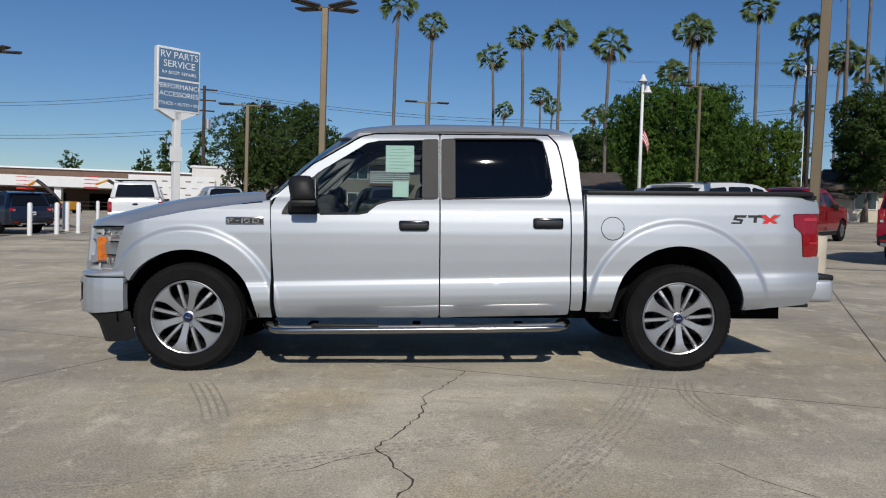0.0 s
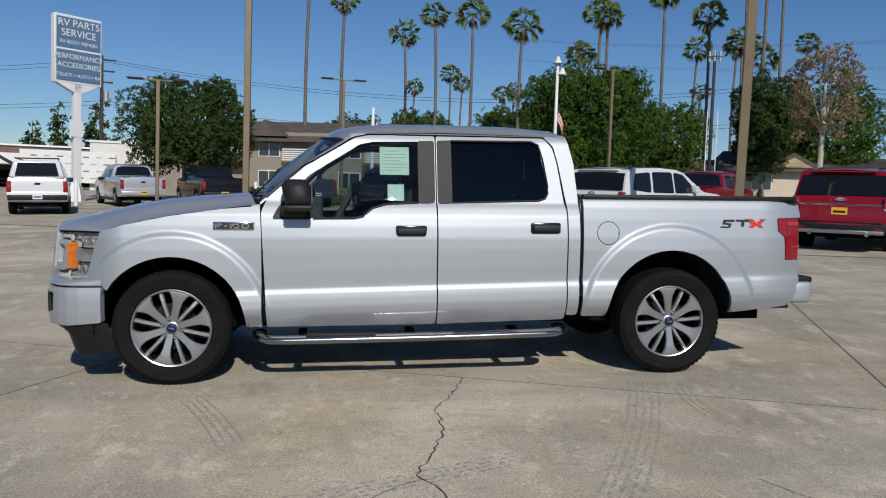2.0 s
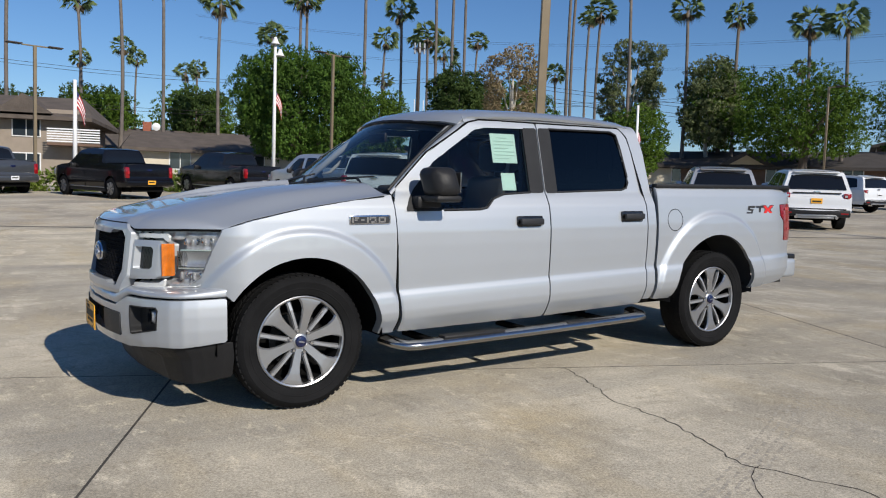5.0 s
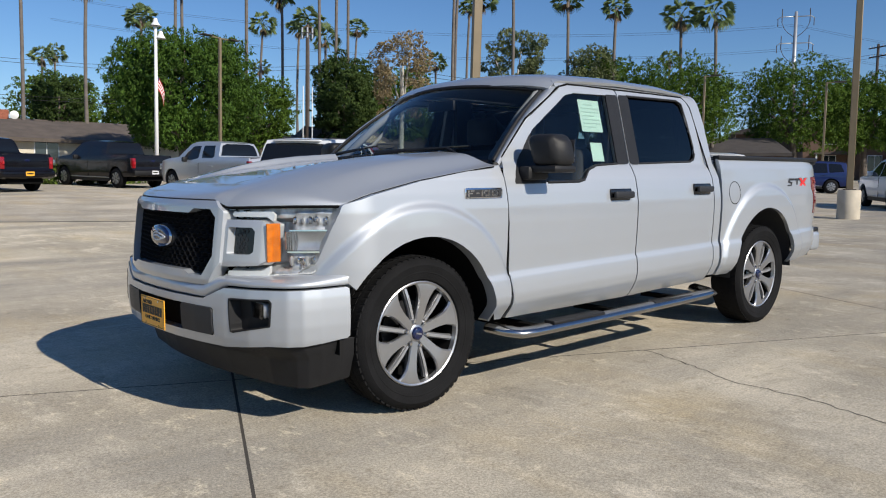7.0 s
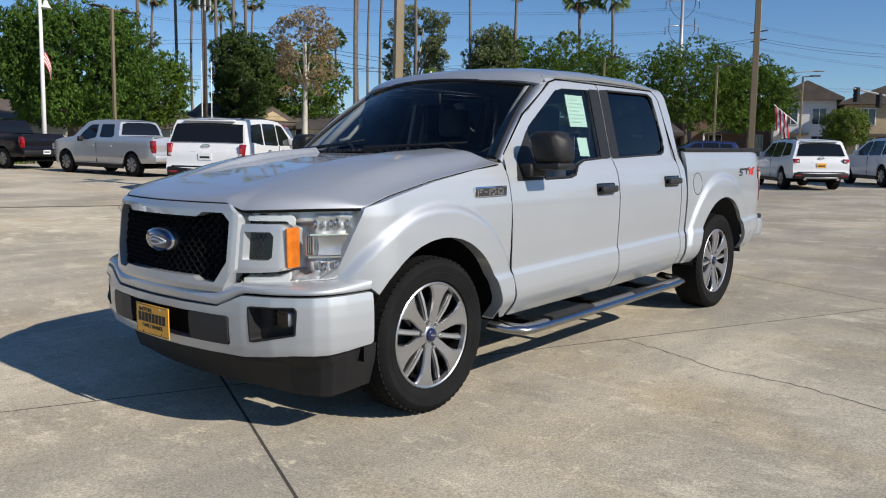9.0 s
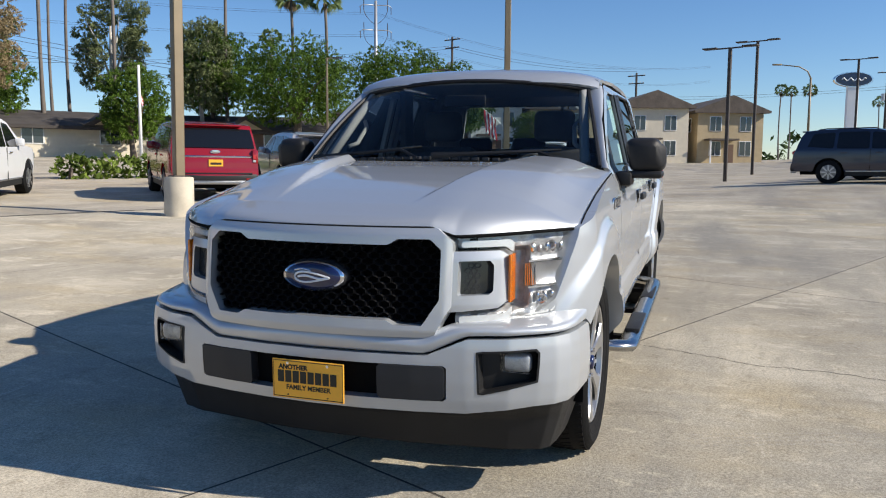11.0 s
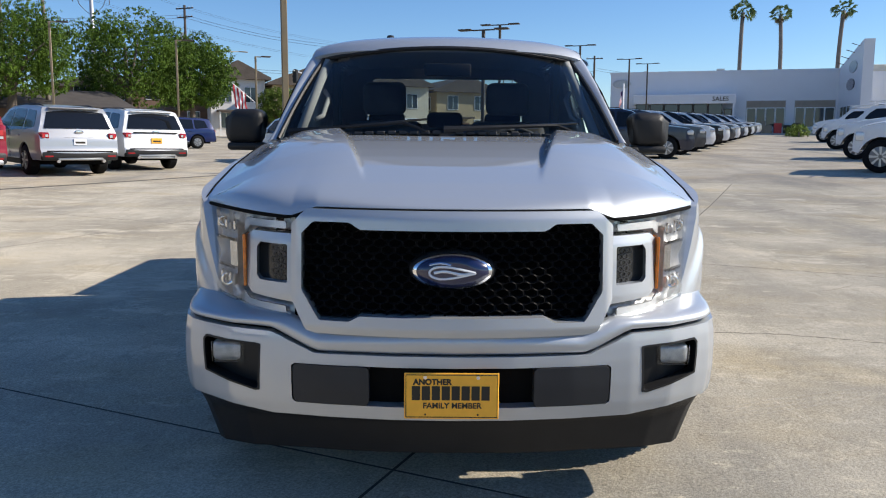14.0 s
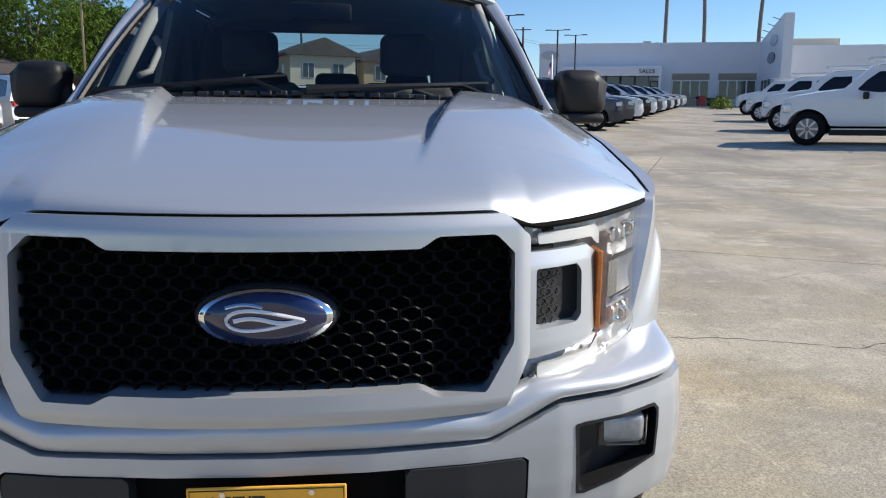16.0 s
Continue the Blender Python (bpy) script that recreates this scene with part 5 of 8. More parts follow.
SPECS["work"] = dict(SPECS["pickup"], r=0.42, wb=(0.66, 4.45), top=[(0.12, 0.50), (0.0, 0.56), (0.0, 0.80), (0.02, 1.02), (0.10, 1.14), (0.32, 1.22), (0.8, 1.31), (1.42, 1.38)], screen=[(1.42, 1.38), (1.72, 1.65), (2.02, 1.93)], roof=[(2.02, 1.93), (2.3, 1.99), (2.9, 2.01), (3.6, 1.99), (3.82, 1.95)], back=[(3.82, 1.95), (3.90, 1.65), (3.93, 1.36)],
                     wins=[[(1.70, 1.36), (1.92, 1.60), (2.22, 1.84), (2.72, 1.86), (2.72, 1.34), (2.2, 1.30)], [(2.92, 1.35), (2.92, 1.86), (3.60, 1.86), (3.66, 1.36)]])


def vehicle(name, kind, colour, x, y, heading, label, category, group="", plate=True, lamps="wide", chrome=False, black_low=True, scale=1.0, extra=None, boxy=False):
    """A parked car; x, y is its tail's middle on the ground, heading the way that its nose points, in degrees from +x."""
    S = SPECS[kind]
    W = S["W"]
    L = S["tail"][3][0]
    root = tagged(new(name), label, category, group)
    h = radians(heading)
    cx, cy = x + math.cos(h) * L * scale / 2, y + math.sin(h) * L * scale / 2
    nose, tail_p = Vector((x + math.cos(h) * 4.4, y + math.sin(h) * 4.4)), Vector((x + math.cos(h) * 0.9, y + math.sin(h) * 0.9))
    pitch = math.atan2(gz(*nose) - gz(*tail_p), 3.5)
    ax = Vector((math.cos(h) * math.cos(pitch), math.sin(h) * math.cos(pitch), math.sin(pitch)))
    left = Vector((-math.sin(h), math.cos(h), 0))
    l2 = 1.2
    roll = math.atan2(gz(cx - math.sin(h) * l2, cy + math.cos(h) * l2) - gz(cx + math.sin(h) * l2, cy - math.cos(h) * l2), 2 * l2)
    left = (left + Vector((0, 0, math.tan(roll)))).normalized()
    up = ax.cross(left).normalized()
    # the car's own x runs from nose to tail
    zb = (gz(*nose) + gz(*tail_p)) / 2
    mid = Vector(((nose.x + tail_p.x) / 2, (nose.y + tail_p.y) / 2, zb))
    m = Matrix(((-ax.x, -left.x, up.x, 0), (-ax.y, -left.y, up.y, 0), (-ax.z, -left.z, up.z, 0), (0, 0, 0, 1)))
    wbm = (S["wb"][0] + S["wb"][1]) / 2
    root.matrix_basis = Matrix.Translation(mid) @ m @ Matrix.Scale(scale, 4) @ Matrix.Translation((-(L - 2.65), 0, 0))
    sil = S["top"] + S["screen"][1:] + S["roof"][1:] + S["back"][1:]
    if kind != "suv":
        sil = sil + [(5.68, 1.345)]
    sil = sil + (S["tail"][1:] if kind == "suv" else S["tail"][1:])

    def yh(xx, z):
        w = W * float(np.interp(z, (0.30, 0.45, 0.62, 0.95, 1.12, 1.22, 1.68, 1.78, 1.92), ((0.92, 0.965, 1.0, 0.99, 0.98, 0.955, 0.86, 0.82, 0.70) if boxy else (0.92, 0.965, 1.0, 0.99, 0.975, 0.93, 0.77, 0.70, 0.60)) if kind == "suv" else (0.92, 0.965, 1.0, 0.985, 0.98, 0.965, 0.82, 0.77, 0.66)))
        w -= 0.42 * W * max(0, 0.55 - xx) ** 2 / 0.3 * 0.5
        w -= 0.25 * max(0, xx - (L - 0.45)) ** 2
        return w
    arch = [(c, S["r"] + 0.005) for c in S["wb"]]
    outline = sil

    def sdf(X, Z):
        d = sd_poly(outline, X, Z)
        for c, cz in arch:
            d = np.maximum(d, S["r"] + 0.07 - np.hypot(X - c, Z - cz))
        return d
    for s in (-1, 1):
        bm = sheet(0, L, 0.28, 1.94, 0.07, sdf, lambda a, b: Vector((a, s * yh(a, b), b)), 0.05, (0, -s, 0))
        side = part("body_side", bm, colour, root, "", True, 40)
        for P in S["wins"]:
            part("side_window", sheet(min(p[0] for p in P), max(p[0] for p in P), 1.1, 1.8, 0.06, lambda X, Z: sd_poly(P, X, Z), lambda a, b: Vector((a, s * (yh(a, b) + 0.006), b)), 0.02, (0, -s, 0)), M_CARGLASS, side)
        if black_low:
            c0, c1 = S["wb"]
            part("sill", box(c0 + S["r"] + 0.08, c1 - S["r"] - 0.08, s * yh(2.5, 0.33) - 0.02, s * yh(2.5, 0.33) + 0.02, 0.26, 0.42, 0.015, 1), M_PLASTIC, side)
            part("sill_trim", box(c0 + S["r"] + 0.12, c1 - S["r"] - 0.12, s * (yh(2.5, 0.40) + 0.0), s * (yh(2.5, 0.40) + 0.03), 0.40, 0.435, 0.006, 1), M_ALLOY, side, "bright sill strip")
        for hx in ((2.35, 3.35) if kind == "suv" else (2.45, 3.45)):
            part("handle", box(hx, hx + 0.2, s * (yh(hx, 1.0) + 0.0), s * (yh(hx, 1.0) + 0.035), 0.99, 1.03, 0.008, 1), M_CHROME if chrome else colour, side)
        # near-black strip paints the shade of the door seam
        part("door_gap", box(S["wins"][0][3][0] + 0.03, S["wins"][0][3][0] + 0.045, s * (yh(2.7, 0.8) - 0.01), s * (yh(2.7, 0.8) + 0.003), 0.42, 1.12), M_VOID, side)
        mx = S["wins"][0][0][0] + 0.15
        part("side_mirror", box(mx, mx + 0.14, s * 0.93 * W, s * 1.13 * W, 1.14, 1.32, 0.04, 2), colour if kind == "suv" else M_PLASTIC, root, "", True, 40)

    def skin(nm, pts, material, y_in=0.0, n=10, crown=0.03, out=0.0):
        def f(u, v):
            k = u * (len(pts) - 1)
            i = min(len(pts) - 2, int(k))
            a, b = pts[i], pts[i + 1]
            xx, zz = a[0] + (b[0] - a[0]) * (k - i), a[1] + (b[1] - a[1]) * (k - i)
            w = 2 * v - 1
            yy = (yh(xx, zz) - y_in) * w
            dx, dz = b[0] - a[0], b[1] - a[1]
            ln = math.hypot(dx, dz) or 1
            o = crown * (1 - w * w) + out
            return Vector((xx - dz / ln * o, yy, zz + dx / ln * o))
        return part(nm, surf((len(pts) - 1) * 3, n, f), material, root, "", True, 40)
    skin("hood_and_nose", S["top"], colour)
    skin("windscreen", S["screen"], M_CARGLASS)
    skin("roof", S["roof"], colour)
    skin("back_panel", S["back"], colour, crown=0.02)
    skin("rear_glass", [(p[0] + 0.004, p[1] - 0.03 * (i == 0) + 0.04 * (i == len(S["back"]) - 1)) for i, p in enumerate(S["back"])], M_CARGLASS, 0.045 if boxy else 0.10, crown=0.02, out=0.008)
    tl = skin("tailgate", S["tail"], colour, crown=0.02)
    xb = S["tail"][3][0]
    if kind != "suv":
        part("bed_floor", box(3.95, 5.70, -0.86, 0.86, 1.22, 1.335, 0.0), M_PLASTIC, root, "black bed cover")
        part("rear_bumper", box(xb - 0.16, xb + 0.03, -0.95, 0.95, 0.54, 0.73, 0.03, 2), M_CHROME if chrome else (M_PLASTIC if lamps == "dark" else colour), root, "", True, 40)
        zl, wl = 1.03, 0.12
    else:
        part("rear_bumper", box(xb - 0.14, xb + 0.02, -0.93, 0.93, 0.41, 0.64, 0.05, 2), M_PLASTIC if black_low else colour, root, "", True, 40)
        part("bumper_trim", box(xb - 0.02, xb + 0.035, -0.55, 0.55, 0.42, 0.48, 0.015, 1), M_ALLOY, root, "silver bumper trim", True, 40)
        part("gate_lip", box(4.915, 4.965, -0.36, 0.36, 0.965, 0.995, 0.008, 1), colour, root, "", True, 40)
        part("rear_wiper", tube([(4.80, -0.02, 1.20), (4.815, 0.12, 1.245), (4.80, 0.34, 1.27)], 0.012, 5), M_PLASTIC, root)
        part("bumper_step", box(xb - 0.06, xb + 0.026, -0.80, 0.80, 0.625, 0.66, 0.01, 1), M_PLASTIC if black_low else colour, root, "", True, 40)
        part("roof_spoiler", box(4.52, 4.74, -0.62, 0.62, 1.685, 1.725, 0.012, 1), colour, root, "", True, 40)
        zl, wl = 1.02, 0.15
        for s in (-1, 1):
            part("exhaust_tip", cyl((xb - 0.1, s * 0.55, 0.40), (xb + 0.05, s * 0.55, 0.40), 0.045, n=10), M_CHROME, root, "", True, 40)
            part("reflector", box(xb - 0.02, xb + 0.028, s * 0.66, s * 0.86, 0.50, 0.54), M_RED, root)
            part("roof_rail", tube([(2.5, s * 0.62, 1.745), (2.6, s * 0.62, 1.79), (4.0, s * 0.61, 1.79), (4.25, s * 0.60, 1.755)], 0.018, 6), M_PLASTIC, root)
    for s in (-1, 1):
        xl = 4.90 if kind == "suv" else 5.70
        yl = yh(xl, zl) - 0.03
        if boxy:
            bm = box(xl - 0.13, xl + 0.075, s * (yl - 0.10), s * (yl + 0.03), zl - 0.16, zl + 0.15, 0.025, 2)
        elif kind == "suv":
            bm = box(xl - 0.22, xl + 0.085, s * (yl - 0.20), s * (yl + 0.028), zl - 0.075, zl + 0.085, 0.035, 2)
            for v in bm.verts:
                # the lamp tapers as it wraps round the corner
                k = max(0.0, xl - 0.02 - v.co.x) / 0.2
                v.co.z += 0.045 * k * (1 if v.co.z < zl else -0.1)
                v.co.x -= 0.05 * max(0.0, (abs(v.co.y) - yl + 0.08) / 0.1)
        else:
            bm = box(xl - 0.10, xl + 0.065, s * (yl - 0.11), s * (yl + 0.04), zl - 0.21, zl + 0.2, 0.02, 2)
        t_ = part("tail_lamp", bm, M_RED, root, "red tail lamp", True, 40)
        part("lamp_strip", box(xl + 0.06, xl + 0.09, s * (yl - 0.09), s * (yl - 0.03), zl - 0.05, zl + 0.05), M_REDLIT, t_)
        if kind == "suv":
            part("reversing_lens", box(xl + 0.062, xl + 0.088, s * (yl - 0.09 if boxy else yl - 0.165), s * (yl - 0.03 if boxy else yl - 0.10), zl - 0.12 if boxy else zl - 0.03, zl - 0.07 if boxy else zl + 0.03), M_CLEARLAMP, t_)
        part("head_lamp", box(0.06, 0.30, s * (yh(0.2, 0.9) - 0.28), s * (yh(0.25, 0.9) + 0.004), 0.82, 0.97 if kind == "suv" else 1.05, 0.03, 2), M_CLEARLAMP, root, "clear head lamp", True, 40)
    part("grille", box(-0.012, 0.10, -0.55, 0.55, 0.62, 0.90 if kind == "suv" else 1.0, 0.03, 2), M_PLASTIC, root, "dark grille", True, 40)
    xs = xb + 0.022 if kind != "suv" else 4.985
    zs = 0.60 if kind != "suv" else 0.80
    if plate:
        pm = M_YELLOW if plate == "yellow" else M_WPLATE
        pt = part("plate", box(xs + 0.008, xs + 0.022, -0.155, 0.155, zs - 0.02 if kind != "suv" else zs, zs + 0.13 if kind != "suv" else zs + 0.15), pm, root, "dealer plate")
        part("plate_bar", box(xs + 0.022, xs + 0.024, -0.12, 0.12, zs + 0.035, zs + 0.085), M_DARKINK, pt)
    bd = part("tail_emblem", lathe([(0.0, 0.012), (0.8, 0.01), (1.0, 0.0)], 20, "x"), M_BLUE if kind != "suv" else M_CHROME, root)
    bd.matrix_basis = Matrix.Translation((5.755 if kind != "suv" else 4.935, 0, 1.12)) @ Matrix.Diagonal((1, 0.11, 0.045, 1))
    part("underside", box(0.3, L - 0.25, -0.66, 0.66, 0.30, 0.6), M_VOID, root)
    for c, cz in arch:
        part("wheel_well", cyl((c, -0.90, cz + 0.16), (c, 0.90, cz + 0.16), S["r"] - 0.09, n=20), M_VOID, root)
        for s in (-1, 1):
            wh = part("wheel", lathe([(0.60, 0.03), (0.63, 0.0), (0.90, -0.005), (0.99, 0.03), (1.0, 0.10), (1.0, 0.22), (0.95, 0.25), (0.5, 0.25)], 28, "y", s=-s), M_TYRE, root, "", True, 40)
            wh.matrix_basis = Matrix.Translation((c, s * W * 0.985, S["r"])) @ Matrix.Diagonal((S["r"], 1, S["r"], 1))
            rm = part("rim", lathe([(0.0, 0.03), (0.16, 0.02), (0.24, 0.03), (0.60, 0.012), (0.64, 0.02), (0.62, 0.10)], 28, "y", s=-s), M_ALLOYGREY, wh, "", True, 40)
            for k in range(8):
                a = 2 * math.pi * k / 8
                bm = bmesh.new()
                pts = [(0.12, -0.045), (0.60, -0.075), (0.60, 0.075), (0.12, 0.045)]
                bm.faces.new([bm.verts.new((p * math.cos(a) - q * math.sin(a), -s * -0.004, p * math.sin(a) + q * math.cos(a))) for p, q in pts])
                part("spoke", thick(bm, 0.02), M_ALLOY, rm)
    if extra:
        extra(root, colour)
    return root


def topper(root, colour):
    bm = box(3.92, 5.72, -0.88, 0.88, 1.33, 1.95, 0.08, 3)
    for v in bm.verts:
        if v.co.z > 1.6:
            v.co.y *= 0.86
            v.co.x += 0.10 if v.co.x < 4.5 else -0.12
    tp = part("bed_canopy", bm, colour, root, "white fibreglass bed canopy", True, 40)
    bm = bmesh.new()
    bm.faces.new([bm.verts.new(p) for p in ((5.735, -0.70, 1.40), (5.735, 0.70, 1.40), (5.63, 0.60, 1.86), (5.63, -0.60, 1.86))])
    part("canopy_window", thick(bm, 0.01), M_CARGLASS, tp)
    for s in (-1, 1):
        part("roof_rack", tube([(2.3, s * 0.62, 1.98), (5.5, s * 0.70, 2.03)], 0.02, 6), M_PLASTIC, tp)
    for k in range(4):
        part("rack_bar", tube([(3.9 + 0.5 * k, -0.7, 2.03), (3.9 + 0.5 * k, 0.7, 2.03)], 0.018, 6), M_PLASTIC, tp)


def ladder_rack(root, colour):
    bx = part("service_box", box(3.98, 5.85, -1.0, 1.0, 0.72, 1.42, 0.03, 2), P_WHITE, root, "white service body boxes", True, 40)
    for k in range(3):
        part("box_door", box(4.05 + 0.6 * k, 4.58 + 0.6 * k, -1.012, -1.004, 0.80, 1.36, 0.006, 1), P_WHITE, bx)
    for s in (-1, 1):
        part("rack_rail", tube([(1.9, s * 0.85, 2.13), (5.8, s * 0.9, 2.13)], 0.025, 6), P_WHITE, bx)
        for xx in (2.1, 4.0, 5.6):
            part("rack_post", tube([(xx, s * 0.88, 1.35 if xx > 3 else 1.9), (xx, s * 0.87, 2.13)], 0.022, 6), P_WHITE, bx)
    for xx in (2.0, 3.2, 4.4, 5.6):
        part("rack_bar", tube([(xx, -0.87, 2.13), (xx, 0.87, 2.13)], 0.02, 6), P_WHITE, bx)


def chrome_bar(root, colour):
    part("tailgate_bar", box(4.925, 4.965, -0.80, 0.80, 0.985, 1.035, 0.012, 1), M_CHROME, root, "bright bar across the tailgate", True, 40)
    part("bumper_plate", box(4.99, 5.045, -0.86, 0.86, 0.40, 0.49, 0.02, 2), M_ALLOY, root, "silver bumper plate", True, 40)


def black_bar(root, colour):
    part("tailgate_bar", box(4.925, 4.96, -0.66, 0.66, 1.085, 1.12, 0.01, 1), M_PLASTIC, root, "black bar across the tailgate", True, 40)
    part("skid_plate", box(4.99, 5.04, -0.5, 0.5, 0.36, 0.42, 0.015, 1), M_ALLOY, root, "", True, 40)


ROW = "cars parked in a row"
vehicle("suv_car", "suv", P_RED, 12.9, 10.1, 45, "dark red sport utility car with a yellow dealer plate", "car", ROW, "yellow", scale=1.09, extra=chrome_bar, boxy=True)
vehicle("suv_car", "suv", P_MIST, 16.58, 9.05, 44, "silver crossover car with red tail lamps", "car", ROW, scale=1.0)
vehicle("suv_car", "suv", P_WHITE, 19.75, 8.25, 43, "white sport utility car with black lower bumper", "car", ROW, "yellow", extra=black_bar)
vehicle("suv_car", "suv", P_WHITE, 25.0, 4.0, 36, "white crossover car parked beside the lamp post", "car", ROW, "yellow", scale=0.96)
vehicle("suv_car", "suv", P_WHITE, 29.4, 1.8, 36, "white passenger van with dark windows", "car", ROW, scale=1.02)
vehicle("suv_car", "suv", P_WHITE, 33.2, 13.6, 80, "small white crossover car near the trees", "car", scale=0.94)
vehicle("suv_car", "suv", P_BLUE, 41.0, 12.6, 128, "bright blue hatchback crossover", "car", scale=0.93)
vehicle("suv_car", "suv", P_WHITE, 8.3, 14.0, 33, "large white sport utility car with roof rails", "car", scale=1.08, chrome=True, boxy=True)
vehicle("pickup_truck", "pickup", P_RED, 12.9, 18.6, 45, "bright red pickup truck with yellow plate", "pickup truck", "pickups in the back row", "yellow")
vehicle("pickup_truck", "pickup", P_BLACK, 5.0, 26.0, 109, "black pickup truck with yellow plate", "pickup truck", "pickups in the back row", "yellow")
vehicle("pickup_truck", "pickup", P_DARK, 10.2, 28.0, 105, "charcoal pickup truck with wide tail lamps", "pickup truck", "pickups in the back row", lamps="dark")
vehicle("pickup_truck", "pickup", P_SILVER, 11.6, 20.9, 99, "pale silver crew cab pickup truck", "pickup truck", "pickups in the back row")
vehicle("pickup_truck", "pickup", P_WHITE, -9.0, 23.2, 106, "white pickup truck with bed canopy and rack", "pickup truck", "pickups in the back row", extra=topper, lamps="dark")
vehicle("pickup_truck", "pickup", P_SILVER, -6.9, 30.2, 116, "silver pickup truck with yellow plate", "pickup truck", "pickups in the back row", "yellow")
vehicle("pickup_truck", "pickup", P_DARK, -3.4, 30.2, 112, "dark grey pickup truck with yellow plate", "pickup truck", "pickups in the back row", "yellow", lamps="dark")
vehicle("pickup_truck", "pickup", P_GREY, 0.75, 30.5, 110, "grey pickup truck with silver tailgate", "pickup truck", "pickups in the back row")
vehicle("suv_car", "suv", P_NAVY, -12.2, 22.4, 150, "dark navy saloon car by the bollards", "car", scale=0.88)
vehicle("suv_car", "suv", P_GREY, -14.5, 29.0, 165, "grey saloon car by the bollards", "car", scale=0.88)
first = {}
cols = (P_NAVY, P_GREY, P_WHITE, P_DARK, P_WHITE, P_GREY, P_WHITE, P_NAVY, P_WHITE, P_DARK, P_WHITE, P_GREY, P_WHITE, P_SILVER)
say = {P_NAVY: "dark blue", P_GREY: "steel grey", P_WHITE: "white", P_DARK: "charcoal", P_SILVER: "silver"}
for k, c in enumerate(cols):
    x, y = 25.9 + 3.5 * k * 0.907, -4.15 - 3.5 * k * 0.42
    vehicle("suv_car", "suv", c, x, y, 256, say[c] + " new sport utility car in a long row", "car", "new cars in the long row", False)
for x, y in ((15.57, -16.79), (22.71, -19.9), (32.39, -24.04), (44.33, -29.21)):
    vehicle("service_truck", "work", P_WHITE, x, y, 57, "white service truck with ladder rack", "truck", "white service trucks in a row", False, extra=ladder_rack, scale=1.05)


# ---- trees ----
def leafy(name, dark, light, rough=0.6):
    m = bpy.data.materials.new(name)
    m.use_nodes = True
    nt = m.node_tree
    b = nt.nodes["Principled BSDF"]
    b.inputs["Roughness"].default_value = rough
    b.inputs["Specular IOR Level"].default_value = 0.12
    g, r, n = nt.nodes.new("ShaderNodeNewGeometry"), nt.nodes.new("ShaderNodeValToRGB"), nt.nodes.new("ShaderNodeTexNoise")
    n.inputs["Scale"].default_value = 0.5
    ad = nt.nodes.new("ShaderNodeMath")
    ad.operation = "MULTIPLY_ADD"
    ad.inputs[1].default_value = 0.55
    nt.links.new(g.outputs["Position"], n.inputs["Vector"])
    nt.links.new(g.outputs["Random Per Island"], ad.inputs[0])
    nt.links.new(n.outputs["Fac"], ad.inputs[2])
    r.color_ramp.elements[0].position, r.color_ramp.elements[1].position = 0.3, 1.05
    r.color_ramp.elements[0].color, r.color_ramp.elements[1].color = (*dark, 1), (*light, 1)
    nt.links.new(ad.outputs[0], r.inputs["Fac"])
    nt.links.new(r.outputs["Color"], b.inputs["Base Color"])
    tl, mx = nt.nodes.new("ShaderNodeBsdfTranslucent"), nt.nodes.new("ShaderNodeMixShader")
    nt.links.new(r.outputs["Color"], tl.inputs["Color"])
    mx.inputs[0].default_value = 0.12
    nt.links.new(b.outputs[0], mx.inputs[1])
    nt.links.new(tl.outputs[0], mx.inputs[2])
    nt.links.new(mx.outputs[0], nt.nodes["Material Output"].inputs["Surface"])
    return m


M_LEAF = leafy("green_leaves", (0.010, 0.029, 0.005), (0.112, 0.190, 0.026))
M_LEAFDENSE = leafy("deep_green_leaves", (0.006, 0.020, 0.004), (0.075, 0.145, 0.022))
M_LEAFLT = leafy("sunny_leaves", (0.028, 0.055, 0.010), (0.16, 0.22, 0.038))
M_LEAFDK = leafy("dark_leaves", (0.010, 0.022, 0.007), (0.065, 0.105, 0.027))
M_LEAFGR = leafy("grey_green_leaves", (0.05, 0.07, 0.03), (0.20, 0.23, 0.10))
M_LEAFBR = leafy("brown_leaves", (0.10, 0.075, 0.035), (0.36, 0.28, 0.16))
M_FROND = leafy("palm_fronds", (0.035, 0.07, 0.028), (0.20, 0.265, 0.11))
M_DEAD = leafy("dead_fronds", (0.07, 0.05, 0.03), (0.20, 0.15, 0.09))
M_BARK = mat("grey_bark", (0.13, 0.105, 0.085), 0.9, vary=0.35, scale=3, bump=0.5, fine=14)
M_PALMBARK = mat("palm_bark", (0.15, 0.128, 0.11), 0.9, vary=0.3, scale=2, bump=0.6, fine=10)
M_PALEBARK = mat("pale_bark", (0.45, 0.42, 0.36), 0.85, vary=0.35, scale=3)


def fast_part(name, verts, faces, material, parent, label=""):
    me = bpy.data.meshes.new(name)
    me.from_pydata(verts, [], faces)
    me.materials.append(material)
    ob = new(name, me)
    ob.parent = parent
    if label:
        ob["label"] = label
    return ob


